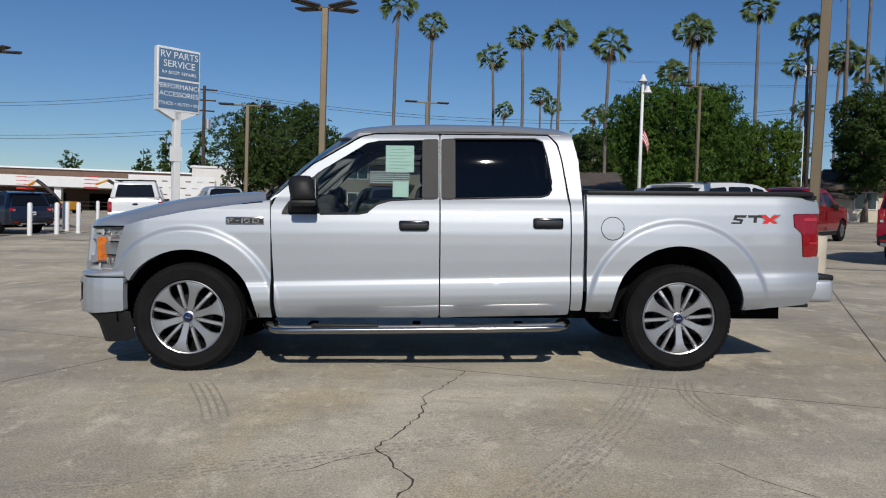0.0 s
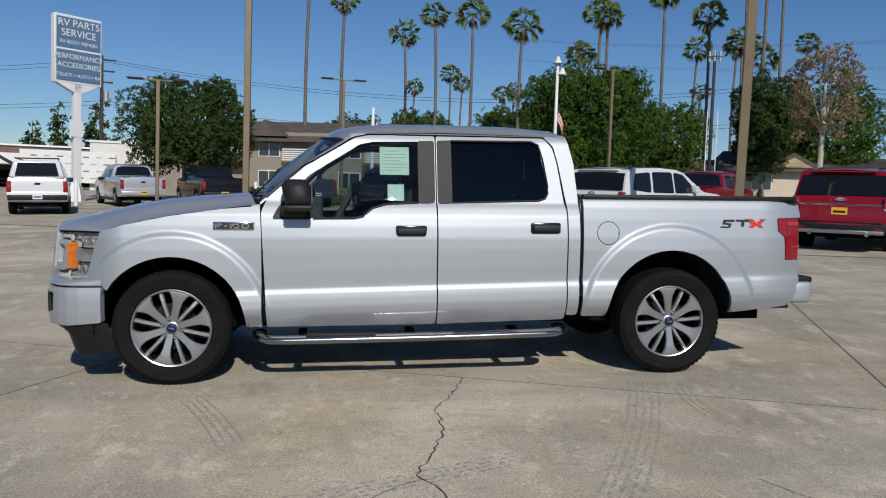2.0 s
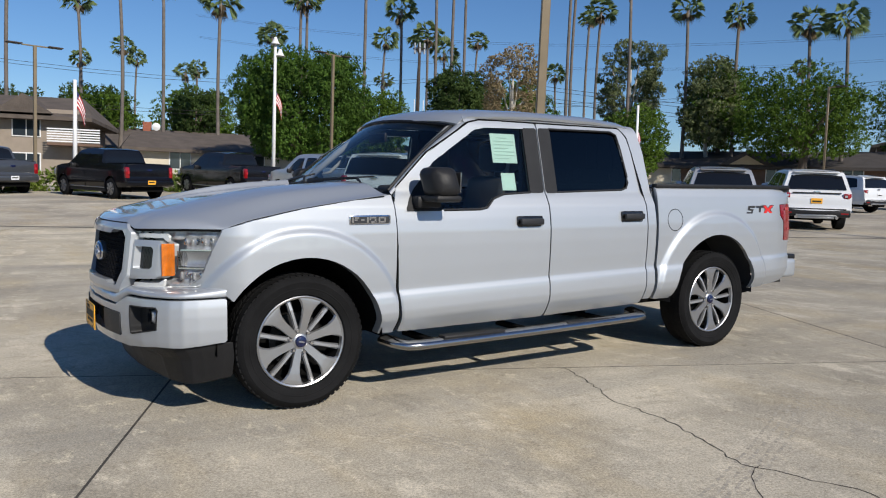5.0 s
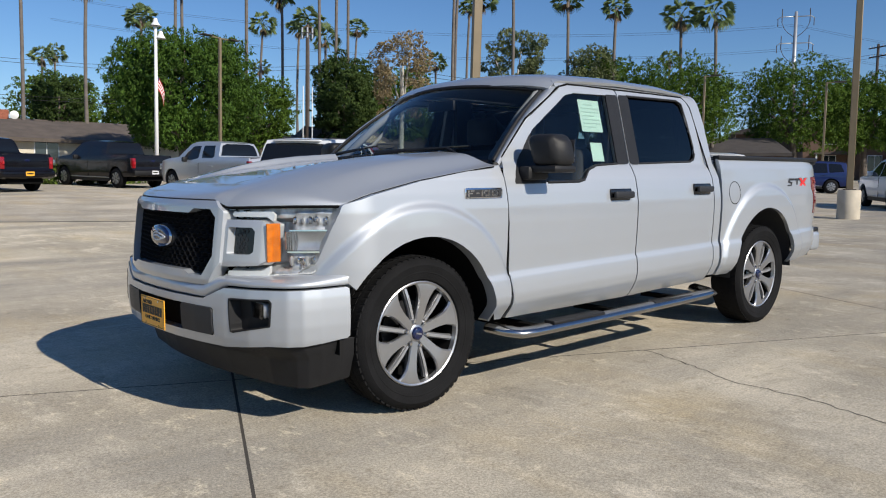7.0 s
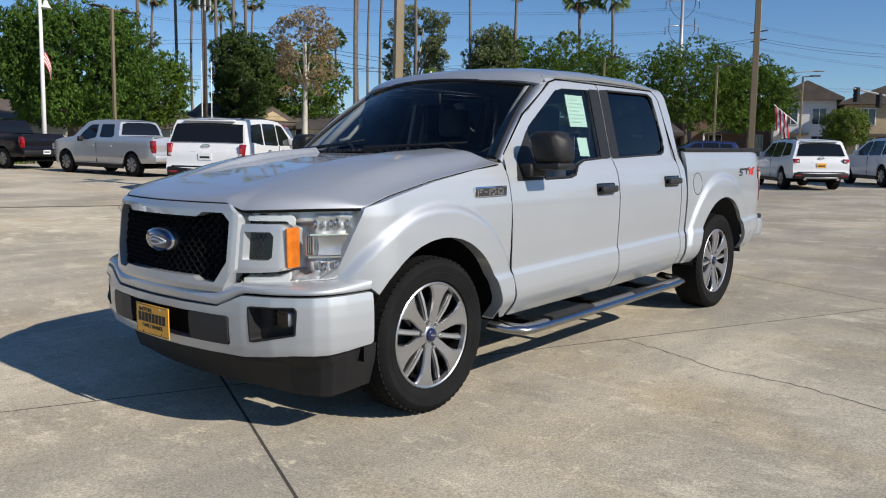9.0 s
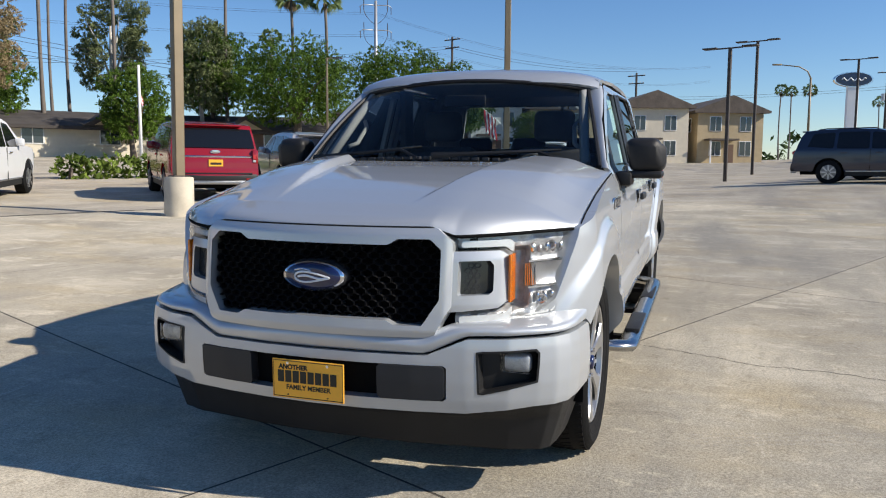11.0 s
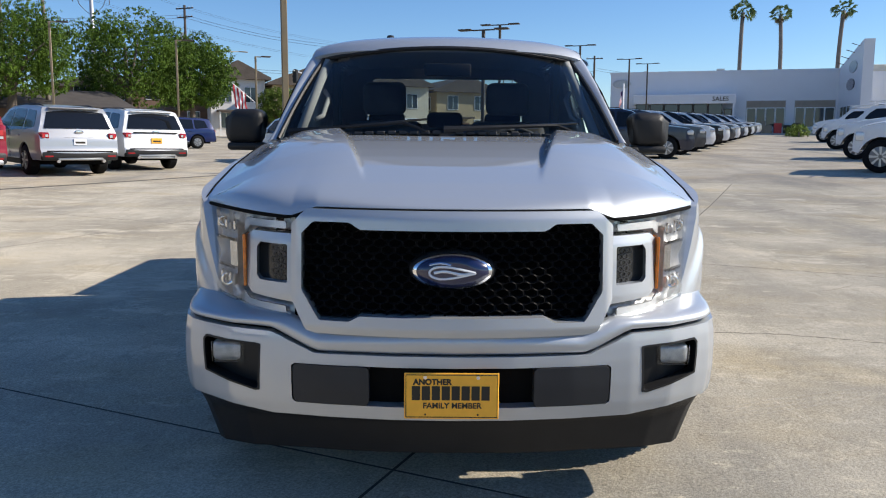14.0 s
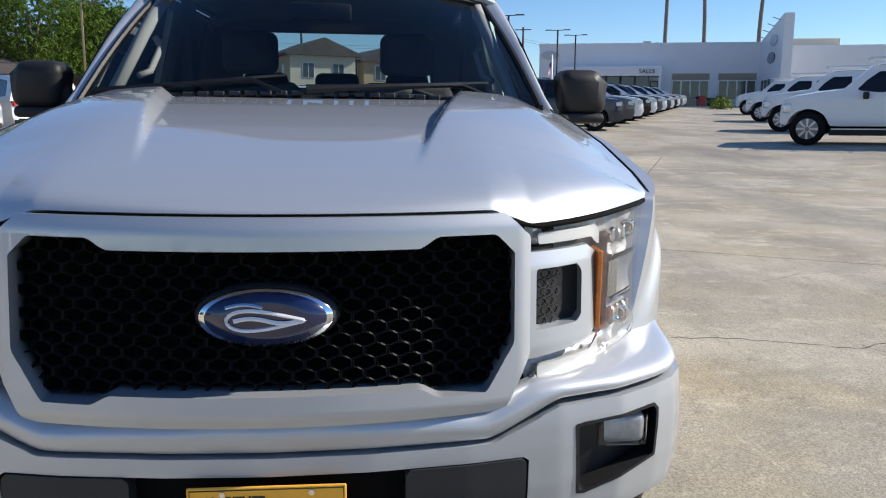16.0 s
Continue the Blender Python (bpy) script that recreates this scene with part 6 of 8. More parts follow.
def crown_mesh(rng, lobes, n, size, droop):
    """Small folded leaves on the skins of many lobes, with gaps."""
    L = np.array(lobes, float)
    m = max(60, n // 9)
    k = rng.choice(len(L), m, p=L[:, 3] ** 2 / (L[:, 3] ** 2).sum())
    unit = lambda v: v / (np.linalg.norm(v, axis=1, keepdims=True) + 1e-6)
    d = unit(rng.normal(size=(m, 3)))
    rr = L[k, 3] * (0.72 + 0.34 * rng.random(m))
    c = L[k, :3] + d * rr[:, None] * np.stack([np.ones(m), np.ones(m), L[k, 4]], 1)
    # leaves hang in sprays round each twig's end
    w = rng.integers(0, m, n)
    d = d[w]
    f = rng.random(n)[:, None]
    c = c[w] + (d * (0.5 - 0.3 * f) - np.array((0, 0, droop * 1.5)) * f) * size * 1.5 + rng.normal(size=(n, 3)) * size * np.array((0.75, 0.75, 0.5))
    a = unit(rng.normal(size=(n, 3)) * 0.7 + d * 0.4 - np.array((0, 0, droop)))
    b = unit(np.cross(a, d + rng.normal(size=(n, 3)) * 0.5))
    s = (size * (0.6 + 0.8 * rng.random(n)))[:, None]
    nrm = np.cross(a, b)
    vs = np.stack([c - a * s, c + b * s * 0.42 + nrm * s * 0.12, c + a * s, c - b * s * 0.42 + nrm * s * 0.12], 1).reshape(-1, 3)
    i = np.arange(n)[:, None] * 4
    fs = np.concatenate([i + np.array((0, 1, 2)), i + np.array((0, 2, 3))], 1).reshape(-1, 3)
    return vs.tolist(), fs.tolist()


def tree(x, y, w, h, base, leaf, label, seed, n=5000, size=0.22, droop=0.5, bark=None, nl=26, flat=0.8, open_=0.0, group="street trees"):
    """A broad tree: trunk with limbs, crown between base and h, w across."""
    rng = np.random.default_rng(seed)
    root = tagged(new("tree"), label, "tree", group)
    root.matrix_basis = Matrix.Translation((x, y, gz(x, y)))
    bark = bark or M_BARK
    mid, half = (h + base) / 2, (h - base) / 2
    tr_ = w * 0.028 + 0.06
    lean = rng.uniform(-0.25, 0.25, 2)
    bm = tube([(0, 0, -0.1), (lean[0] * 0.3, lean[1] * 0.3, base * 0.5), (lean[0], lean[1], base + half * 0.25), (lean[0] * 1.2, lean[1], mid + half * 0.35)], [tr_ * 1.35, tr_, tr_ * 0.75, tr_ * 0.3], 9)
    lobes = []
    nl = int(nl * (2.4 if not open_ else 1.3))
    for k in range(nl):
        a = 2 * math.pi * k * 0.618 + rng.uniform(-0.3, 0.3)
        t = (k + 0.5) / nl
        zz = mid + half * (1 - 2 * t) * 0.80
        ring = math.sqrt(max(0.05, 1 - ((zz - mid) / half) ** 2))
        rad = w * 0.5 * ring * rng.uniform(0.55, 0.90)
        r = w * (rng.uniform(0.075, 0.135) if open_ else rng.uniform(0.09, 0.155))
        lobes.append((rad * math.cos(a), rad * math.sin(a), zz + rng.uniform(-0.1, 0.1) * half, r, flat))
        if k % 7 == 0:
            tube([(lean[0], lean[1], base + half * 0.2), (rad * 0.5 * math.cos(a), rad * 0.5 * math.sin(a), (zz + base) / 2 + 0.2 * half), (rad * math.cos(a), rad * math.sin(a), zz)], [tr_ * 0.5, tr_ * 0.3, 0.02], 5, bm)
    if not open_:
        lobes.append((0, 0, mid, min(w * 0.40, half * 0.9), 0.95))
    part("trunk", bm, bark, root, "", True)
    vs, fs = crown_mesh(rng, lobes, int(n * 2.9), size * 0.58, droop)
    fast_part("crown", vs, fs, leaf, root, "")
    return root


def conifer(x, y, w, h, seed):
    rng = np.random.default_rng(seed)
    root = tagged(new("tree"), "tall dark narrow conifer tree", "tree", "conifers")
    root.matrix_basis = Matrix.Translation((x, y, gz(x, y)))
    part("trunk", tube([(0, 0, 0), (0, 0, h * 0.6), (0, 0, h * 0.95)], [0.2, 0.12, 0.03], 7), M_BARK, root)
    lobes = [(rng.uniform(-0.2, 0.2) * w, rng.uniform(-0.2, 0.2) * w, h * (0.25 + 0.72 * k / 14), w * 0.5 * (1.05 - k / 15) + 0.15, 1.1) for k in range(15)]
    vs, fs = crown_mesh(rng, lobes, 1500, 0.3, 0.2)
    fast_part("crown", vs, fs, M_LEAFDK, root)


def palm_crown(seed, dead):
    """Fan leaves on stalks round the top, dead ones hanging below."""
    rng = np.random.default_rng(seed)
    out = []
    for kind in (0, 1):
        vs, fs = [], []
        n = 30 if kind == 0 else dead
        for k in range(n):
            a = 2.39996 * k + rng.uniform(-0.2, 0.2)
            el = (math.asin(0.98 - 1.62 * k / n) if kind == 0 else math.radians(rng.uniform(-85, -60)))
            st = rng.uniform(0.6, 0.95) if kind == 0 else rng.uniform(0.1, 0.35)
            d = np.array((math.cos(a) * math.cos(el), math.sin(a) * math.cos(el), math.sin(el)))
            side = np.array((-math.sin(a), math.cos(a), 0.0))
            rl = rng.uniform(-1.2, 1.2)
            side = side * math.cos(rl) + np.cross(d, side) * math.sin(rl)
            nrm = np.cross(d, side)
            base = np.array((0, 0, 0.0 if kind == 0 else -rng.uniform(0.05, 0.3)))
            tip = base + d * st
            i = len(vs)
            vs += [tuple(base + side * 0.02), tuple(base - side * 0.02), tuple(tip)]
            fs.append((i, i + 1, i + 2))
            R = rng.uniform(0.58, 0.80)
            nb = 10
            for j in range(nb):
                w = (j / (nb - 1) - 0.5) * 1.9
                dd = d * math.cos(w) + side * math.sin(w)
                tt = tip + dd * R * (1 - 0.12 * abs(w)) + np.array((0, 0, -0.22 * R - 0.10 * abs(w)))
                pp = np.cross(nrm, dd)
                i = len(vs)
                vs += [tuple(tip), tuple(tip + dd * R * 0.5 + pp * 0.042 + nrm * 0.02), tuple(tt), tuple(tip + dd * R * 0.5 - pp * 0.042 - nrm * 0.02)]
                fs += [(i, i + 1, i + 2), (i, i + 2, i + 3)]
        out.append((vs, fs))
    return out


CROWNS = []
for k in range(4):
    pair = []
    for j, (vs, fs) in enumerate(palm_crown(50 + k, 3 + 2 * (k % 2))):
        me = bpy.data.meshes.new("crown" if j == 0 else "dead_skirt")
        me.from_pydata(vs, [], fs)
        me.materials.append(M_FROND if j == 0 else M_DEAD)
        pair.append(me)
    CROWNS.append(pair)


def palm(x, y, h, k, thick_=0.15, label="tall slender fan palm with a bare trunk", big=1.0, grp="tall fan palms"):
    rng = random.Random(k * 7 + 1)
    root = tagged(new("palm_tree"), label, "palm tree", grp)
    root.matrix_basis = Matrix.Translation((x, y, gz(x, y)))
    bx, by = rng.uniform(-0.5, 0.5), rng.uniform(-0.5, 0.5)
    pts, rs = [], []
    for i in range(9):
        t = i / 8
        c = 4 * t * (1 - t) * 0.5
        pts.append((bx * c, by * c, h * t - 0.05))
        rs.append(thick_ * (1.45 - 0.55 * min(1, t * 3)) if t < 0.35 else thick_ * (0.92 - 0.15 * t))
    part("trunk", tube(pts, rs, 8), M_PALMBARK, root, "", True)
    for j, me in enumerate(CROWNS[k % 4]):
        o = new("crown" if j == 0 else "dead_skirt", me)
        o.parent = root
        s = rng.uniform(0.92, 1.15) * big
        o.matrix_basis = Matrix.Translation((0, 0, h)) @ Matrix.Rotation(rng.uniform(0, 6.28), 4, "Z") @ Matrix.Diagonal((s, s, s * rng.uniform(0.9, 1.1), 1))


PALMS = [(-0.4, 55.1, 16.3), (2.3, 57.2, 15.3), (8.1, 67.9, 14.6), (9.7, 58.7, 14.7), (12.8, 58.2, 14.8), (16.1, 54.5, 13.4), (12.5, 97.6, 13.7), (17.1, 97.0, 15.4), (19.2, 99.7, 14.5), (22.4, 88.9, 12.0), (24.2, 90.6, 12.6), (26.3, 71.4, 14.0)]
PALMS += [(29.3, 78.8, 15.4), (22.2, 53.8, 14.4), (23.4, 55.5, 14.6), (25.1, 48.4, 14.9), (37.8, 68.9, 14.5), (32.4, 56.0, 15.0), (41.5, 68.0, 14.6), (38.5, 61.6, 14.1), (32.8, 51.0, 17.6), (34.1, 50.2, 18.6)]
PALMS += [(37.1, 53.0, 18.7), (52.3, 72.9, 16.3), (41.7, 44.4, 18.3), (46.0, 48.6, 18.9), (55.7, 57.4, 17.3), (51.7, 51.5, 16.6), (45.1, 41.2, 16.3), (48.1, 37.9, 14.4), (50.5, 34.9, 13.7), (53.4, 30.8, 12.9), (53.0, 27.6, 12.6), (77.4, 47.0, 13.2)]
PALMS += [(45.2, 82.9, 12.1), (59.8, 67.5, 12.6), (41.0, 62.4, 12.8), (165.9, -13.8, 14.1), (170.7, -16.0, 14.2), (145.5, -16.8, 12.0), (193.3, -35.7, 13.0), (182.9, -36.9, 10.0)]
for k, (x, y, h) in enumerate(PALMS):
    palm(x, y, h, k)
for k, (x, y, h) in enumerate(((90.5, -35.3, 13.7), (89.3, -39.2, 13.3), (86.0, -44.8, 13.3))):
    palm(x, y, h, 60 + k, 0.29, "stout palm with a thick trunk behind the showroom", 0.95, "stout palms behind the showroom")

tree(16.8, 40.2, 8.6, 8.4, 1.6, M_LEAFDENSE, "large dense green tree with drooping foliage", 1, 30000, 0.15, 0.9, nl=40)
tree(25.5, 47.6, 6.0, 7.0, 2.0, M_LEAF, "green tree beside a larger one", 2, 10400, 0.155)
tree(-6.2, 37.8, 6.8, 6.7, 1.5, M_LEAFDK, "round dark green tree behind the pickups", 3, 20800, 0.124, 0.6, nl=30)
tree(9.7, 68.1, 6.8, 7.2, 2.5, M_LEAF, "distant round green tree", 4, 6500, 0.186)
tree(32.3, 46.6, 5.0, 9.6, 1.5, M_LEAFDK, "tall dark green tree among palms", 5, 13000, 0.161, 0.4)
tree(30.9, 37.8, 4.6, 10.2, 3.8, M_LEAFBR, "thin tree with brown autumn leaves", 6, 7000, 0.11, 0.2, M_PALEBARK, 30, 0.8, 1.0)
tree(49.6, 45.1, 6.8, 13.2, 5.0, M_LEAFGR, "tall open grey-green eucalyptus tree", 7, 9880, 0.161, 0.7, M_PALEBARK, 24, 0.8, 1.0)
tree(49.4, 36.3, 4.8, 11.3, 3.0, M_LEAFGR, "tall narrow grey-green tree", 8, 8320, 0.161, 0.6, M_PALEBARK)
tree(49.3, 28.2, 9.4, 8.7, 2.9, M_LEAF, "broad dense green street tree", 10, 20800, 0.136, 0.6, nl=32)
tree(51.0, 36.5, 6.2, 10.4, 3.0, M_LEAF, "tall green tree behind street trees", 11, 10400, 0.161)
tree(61.4, 24.9, 10.0, 9.5, 3.0, M_LEAF, "broad dense green street tree", 12, 18200, 0.149, 0.6)
tree(67.0, 21.6, 7.6, 8.6, 2.6, M_LEAF, "broad green street tree near townhouses", 13, 18200, 0.155, 0.6)
tree(11.5, 84.0, 8.0, 9.2, 3.0, M_LEAFDK, "distant dark green tree", 14, 5720, 0.217)
tree(4.5, 86.0, 8.0, 8.6, 3.0, M_LEAFDK, "distant dark green tree", 24, 5720, 0.217)
tree(20.7, 76.9, 9.0, 8.8, 2.5, M_LEAF, "distant broad green tree", 15, 6760, 0.217)
tree(26.5, 74.0, 6.0, 8.4, 3.0, M_LEAF, "distant green tree behind rooftops", 25, 5200, 0.217)
tree(17.5, 66.3, 5.0, 8.0, 2.5, M_LEAFDK, "dark green tree behind rooftops", 16, 5720, 0.186)
tree(35.5, 50.0, 6.0, 8.8, 1.5, M_LEAFDK, "dark green tree under tall palms", 17, 8320, 0.174)
tree(38.5, 47.0, 6.5, 9.0, 1.5, M_LEAF, "green tree under tall palms", 18, 9360, 0.174)
tree(41.5, 36.5, 5.0, 6.4, 1.2, M_LEAF, "small green tree near the house", 19, 7800, 0.149)
tree(74.0, 15.5, 4.0, 5.0, 1.6, M_LEAFLT, "small green tree by the traffic lights", 20, 5200, 0.149)
for k, (x, y, w, h) in enumerate(((-24.6, 89.7, 2.8, 10.2), (-33.3, 102.7, 2.4, 11.0), (-41.0, 116.0, 3.5, 10.4), (-54.2, 121.5, 4.5, 10.0))):
    conifer(x, y, w, h, 70 + k)


def hedge(x0, y0, x1, y1, w, h, label, seed, leaf=None):
    rng = np.random.default_rng(seed)
    root = tagged(new("hedge"), label, "hedge")
    n = max(2, int(math.hypot(x1 - x0, y1 - y0) / 0.6))
    lobes = [(x0 + (x1 - x0) * k / n, y0 + (y1 - y0) * k / n, gz(x0 + (x1 - x0) * k / n, y0 + (y1 - y0) * k / n) + h * 0.5, w * 0.6, h / w * 0.9) for k in range(n + 1)]
    vs, fs = crown_mesh(rng, lobes, 160 * n, 0.13, 0.2)
    fast_part("foliage", vs, fs, leaf or M_LEAF, root)
    part("stems", box(x0 - 0.05, x0 + 0.05, y0 - 0.05, y0 + 0.05, gz(x0, y0), gz(x0, y0) + h * 0.5), M_BARK, root)


hedge(18.6, 20.0, 30.0, 15.2, 0.9, 0.8, "low clipped green hedge along the lot", 1, M_LEAFLT)
hedge(-3.0, 33.5, 12.0, 33.6, 0.9, 0.9, "low green hedge behind the pickups", 2, M_LEAFLT)
hedge(61.5, -29.5, 64.5, -30.6, 1.2, 0.9, "small yellow-green shrubs by the showroom", 3, M_LEAFLT)


# ---- poles, lamps, signs ----
M_BRONZE = mat("bronze_paint", (0.20, 0.155, 0.095), 0.5, 0.2, vary=0.12, scale=3)
M_DARKPOLE = mat("dark_pole", (0.05, 0.04, 0.034), 0.7, vary=0.25, scale=3)
M_WOODPOLE = mat("weathered_pole_wood", (0.05, 0.038, 0.03), 0.9, vary=0.3, scale=4)
M_WHITE = mat("white_enamel", (0.78, 0.78, 0.77), 0.45, vary=0.05, scale=2)
M_STEEL = mat("galvanised_steel", (0.45, 0.46, 0.47), 0.45, 0.6, vary=0.1, scale=5)
M_BASE = mat("cast_concrete", (0.52, 0.46, 0.36), 0.85, vary=0.2, scale=3, bump=0.3)
M_SIGNBLUE = mat("sign_blue", (0.10, 0.19, 0.32), 0.45, vary=0.05, scale=2)
M_FLAGRED, M_FLAGBLUE = mat("flag_red", (0.45, 0.03, 0.04), 0.8), mat("flag_blue", (0.02, 0.03, 0.12), 0.8)
M_WIRE = mat("wire", (0.03, 0.03, 0.03), 0.7)


def lamp_post(x, y, h, turn=0.0, base=True, r=0.085, label="bronze parking lot lamp with two flat heads", heads=2, lean=0.0, arm=0.35, colour=None):
    c = colour or M_BRONZE
    root = tagged(new("lamp_post"), label, "lamp post", "parking lot lamps")
    root.matrix_basis = Matrix.Translation((x, y, gz(x, y))) @ Matrix.Rotation(radians(lean), 4, "Y") @ Matrix.Rotation(radians(turn), 4, "Z")
    z0 = 0.0
    if base:
        part("base", lathe([(0.0, -0.15), (0.285, -0.15), (0.285, 0.72), (0.27, 0.76), (0.0, 0.77)], 28, "z"), M_BASE, root, "round concrete base", True, 40)
        z0 = 0.76
    bm = bmesh.new()
    box(-r, r, -r, r, z0 - 0.02 if base else -0.1, h, 0.015, 1, bm)
    part("pole", bm, c, root, "", True, 40)
    if base:
        part("base_plate", box(-0.16, 0.16, -0.16, 0.16, 0.75, 0.79, 0.005, 1), M_DARKPOLE, root)
    if heads == 2 and base:
        # four thin flat heads on short crossed arms
        for w in (-32, 32, 148, 212):
            m = Matrix.Translation((0, 0, h)) @ Matrix.Rotation(radians(w), 4, "Z") @ Matrix.Rotation(radians(-4), 4, "Y")
            hd = part("lamp_head", box(0.22, 0.95, -0.17, 0.17, -0.025, 0.03, 0.012, 1), M_DARKPOLE, root, "flat dark lamp head", True, 40)
            hd.matrix_basis = m
            part("lamp_glass", box(0.30, 0.88, -0.13, 0.13, -0.034, -0.026), M_GREYPL, hd)
            part("lamp_arm", box(0.0, 0.24, -0.03, 0.03, -0.03, 0.02), c, hd)
        return
    part("arm", box(-arm if heads == 2 else -0.02, arm, -0.035, 0.035, h - 0.05, h + 0.01, 0.01, 1), c, root)
    for s in ((-1, 1) if heads == 2 else (1,)):
        hd = part("lamp_head", box(s * arm, s * (arm + 0.62), -0.20, 0.20, h - 0.02, h + 0.035, 0.012, 1), M_DARKPOLE, root, "flat dark lamp head", True, 40)
        part("lamp_glass", box(s * (arm + 0.06), s * (arm + 0.56), -0.15, 0.15, h - 0.028, h - 0.018), M_GREYPL, hd)


lamp_post(-1.05, 15.0, 6.6, 0, True)
lamp_post(9.43, 8.51, 8.0, 60, True, lean=1.0, r=0.095)
lamp_post(19.4, 4.4, 8.0, 20, True)
lamp_post(-13.0, 20.5, 6.3, 0, True)
for x, y, h, t in ((-5.6, 26.4, 5.25, 5), (1.9, 35.2, 6.5, 10), (16.2, 34.4, 7.4, 15), (44.3, -3.6, 7.4, 70), (57.5, -10.7, 7.4, 70), (72.4, -18.0, 7.5, 70), (78.8, -21.4, 7.5, 70), (33.1, -2.0, 5.75, 70)):
    lamp_post(x, y, h, t, False, 0.07, "slim parking lot lamp with two flat heads", arm=0.55, colour=M_BRONZE if y > 0 else M_DARKPOLE)
for x, y, h, t in ((41.5, 21.6, 6.7, 290), (44.5, 15.6, 6.2, 290), (48.4, 11.8, 5.7, 290)):
    lamp_post(x, y, h, t, False, 0.06, "slim street lamp with one flat head", 1)


def arm_lamp(x, y, h, turn, k=1.0):
    root = tagged(new("street_lamp"), "bronze-grey street lamp with a curved arm", "street lamp", "curved street lamps")
    root.matrix_basis = Matrix.Translation((x, y, gz(x, y))) @ Matrix.Rotation(radians(turn), 4, "Z")
    part("pole", tube([(0, 0, -0.1), (0, 0, h * 0.5), (0, 0, h - 0.9)], [0.1, 0.085, 0.07], 10), M_BRONZE, root, "", True)
    part("arm", tube([(0, 0, h - 0.95), (0.25 * k, 0, h - 0.45), (0.9 * k, 0, h - 0.12), (2.3 * k, 0, h)], [0.055, 0.05, 0.045, 0.035], 8), M_BRONZE, root, "", True)
    part("lamp_head", box(2.3 * k - 0.1, 2.3 * k + 0.55 * k, -0.11, 0.11, h - 0.05, h + 0.06, 0.04, 2), M_BRONZE, root, "", True, 40)


arm_lamp(60.0, -8.0, 7.4, 110)
arm_lamp(88.0, 26.4, 9.5, 300, 1.7)


def flag_pole(x, y, h, bells=True, seed=1, fh=None, side=20):
    root = tagged(new("flag_pole"), "white pole with bell-shaped loudspeakers and a striped flag" if bells else "thin pole with a striped flag", "flag pole")
    root.matrix_basis = Matrix.Translation((x, y, gz(x, y)))
    part("pole", tube([(0, 0, -0.1), (0, 0, h * 0.5), (0, 0, h)], [0.11, 0.095, 0.075], 10), M_WHITE, root, "", True)
    if bells:
        for dx, dz in ((0.0, 0.0), (0.28, -0.62)):
            part("bell", lathe([(0.0, 0.42), (0.08, 0.38), (0.13, 0.22), (0.22, 0.06), (0.30, 0.0), (0.26, 0.02)], 20, "z", c=(dx, 0, h - 0.3 + dz)), M_WHITE, root, "white bell loudspeaker", True)
    fh = fh or h * 0.55
    fl = None
    for k in range(7):
        def strip(u, v, k=k):
            yy = 1.05 * u
            zz = fh - (k + v) * 0.11 - 0.75 * u * u - 0.2 * u
            return Vector((yy * math.cos(radians(side)) * 0.5, yy * math.sin(radians(side)) * 0.5 + 0.08 * math.sin(5 * u + k * 0.3), zz))
        o = part("flag" if k == 0 else "stripe", surf(8, 1, strip), M_FLAGRED if k % 2 == 0 else M_WHITE, root if k == 0 else fl, "drooping striped flag" if k == 0 else "", True)
        fl = fl or o
    part("canton", surf(4, 3, lambda u, v: Vector((0.45 * u * math.cos(radians(side)) * 0.5, 0.45 * u * math.sin(radians(side)) * 0.5 - 0.012 + 0.08 * math.sin(5 * u * 0.43), fh - 0.4 * v - 0.75 * (u * 0.43) ** 2 - 0.086 * u))), M_FLAGBLUE, fl)


def staff_flag(x, y, z, side):
    """A limp flag on a short staff that leans out from a lamp post."""
    root = tagged(new("flag"), "limp striped flag on a staff leaning from a lamp post", "flag")
    root.matrix_basis = Matrix.Translation((x, y, gz(x, y))) @ Matrix.Rotation(radians(side), 4, "Z")
    part("staff", tube([(0.05, 0, z - 1.15), (1.55, 0, z + 0.1)], 0.025, 6), M_WHITE, root)
    for k in range(7):
        x0 = 1.48 - 0.115 * k
        part("stripe", surf(8, 2, lambda u, v: Vector((x0 - 0.115 * v - 0.10 * u + 0.03 * math.sin(6 * u + k), 0.07 * math.sin(7 * u + 1.3 * k), z + 0.02 - 0.096 * (k + v) - 1.45 * u))), M_WHITE if k % 2 else M_FLAGRED, root, "", True)
    part("canton", surf(4, 2, lambda u, v: Vector((1.50 - 0.40 * v - 0.05 * u, -0.09 - 0.02 * u, z + 0.03 - 0.33 * v - 0.62 * u))), M_FLAGBLUE, root, "", True)


staff_flag(48.4, 11.8, 3.9, 115)
flag_pole(13.9, 37.0, 8.3, True, fh=5.6)
flag_pole(3.4, 34.0, 5.0, False, fh=4.6, side=30)
flag_pole(68.0, -16.5, 5.0, False, fh=4.4, side=120)
flag_pole(38.0, 33.0, 6.0, False, fh=4.6)


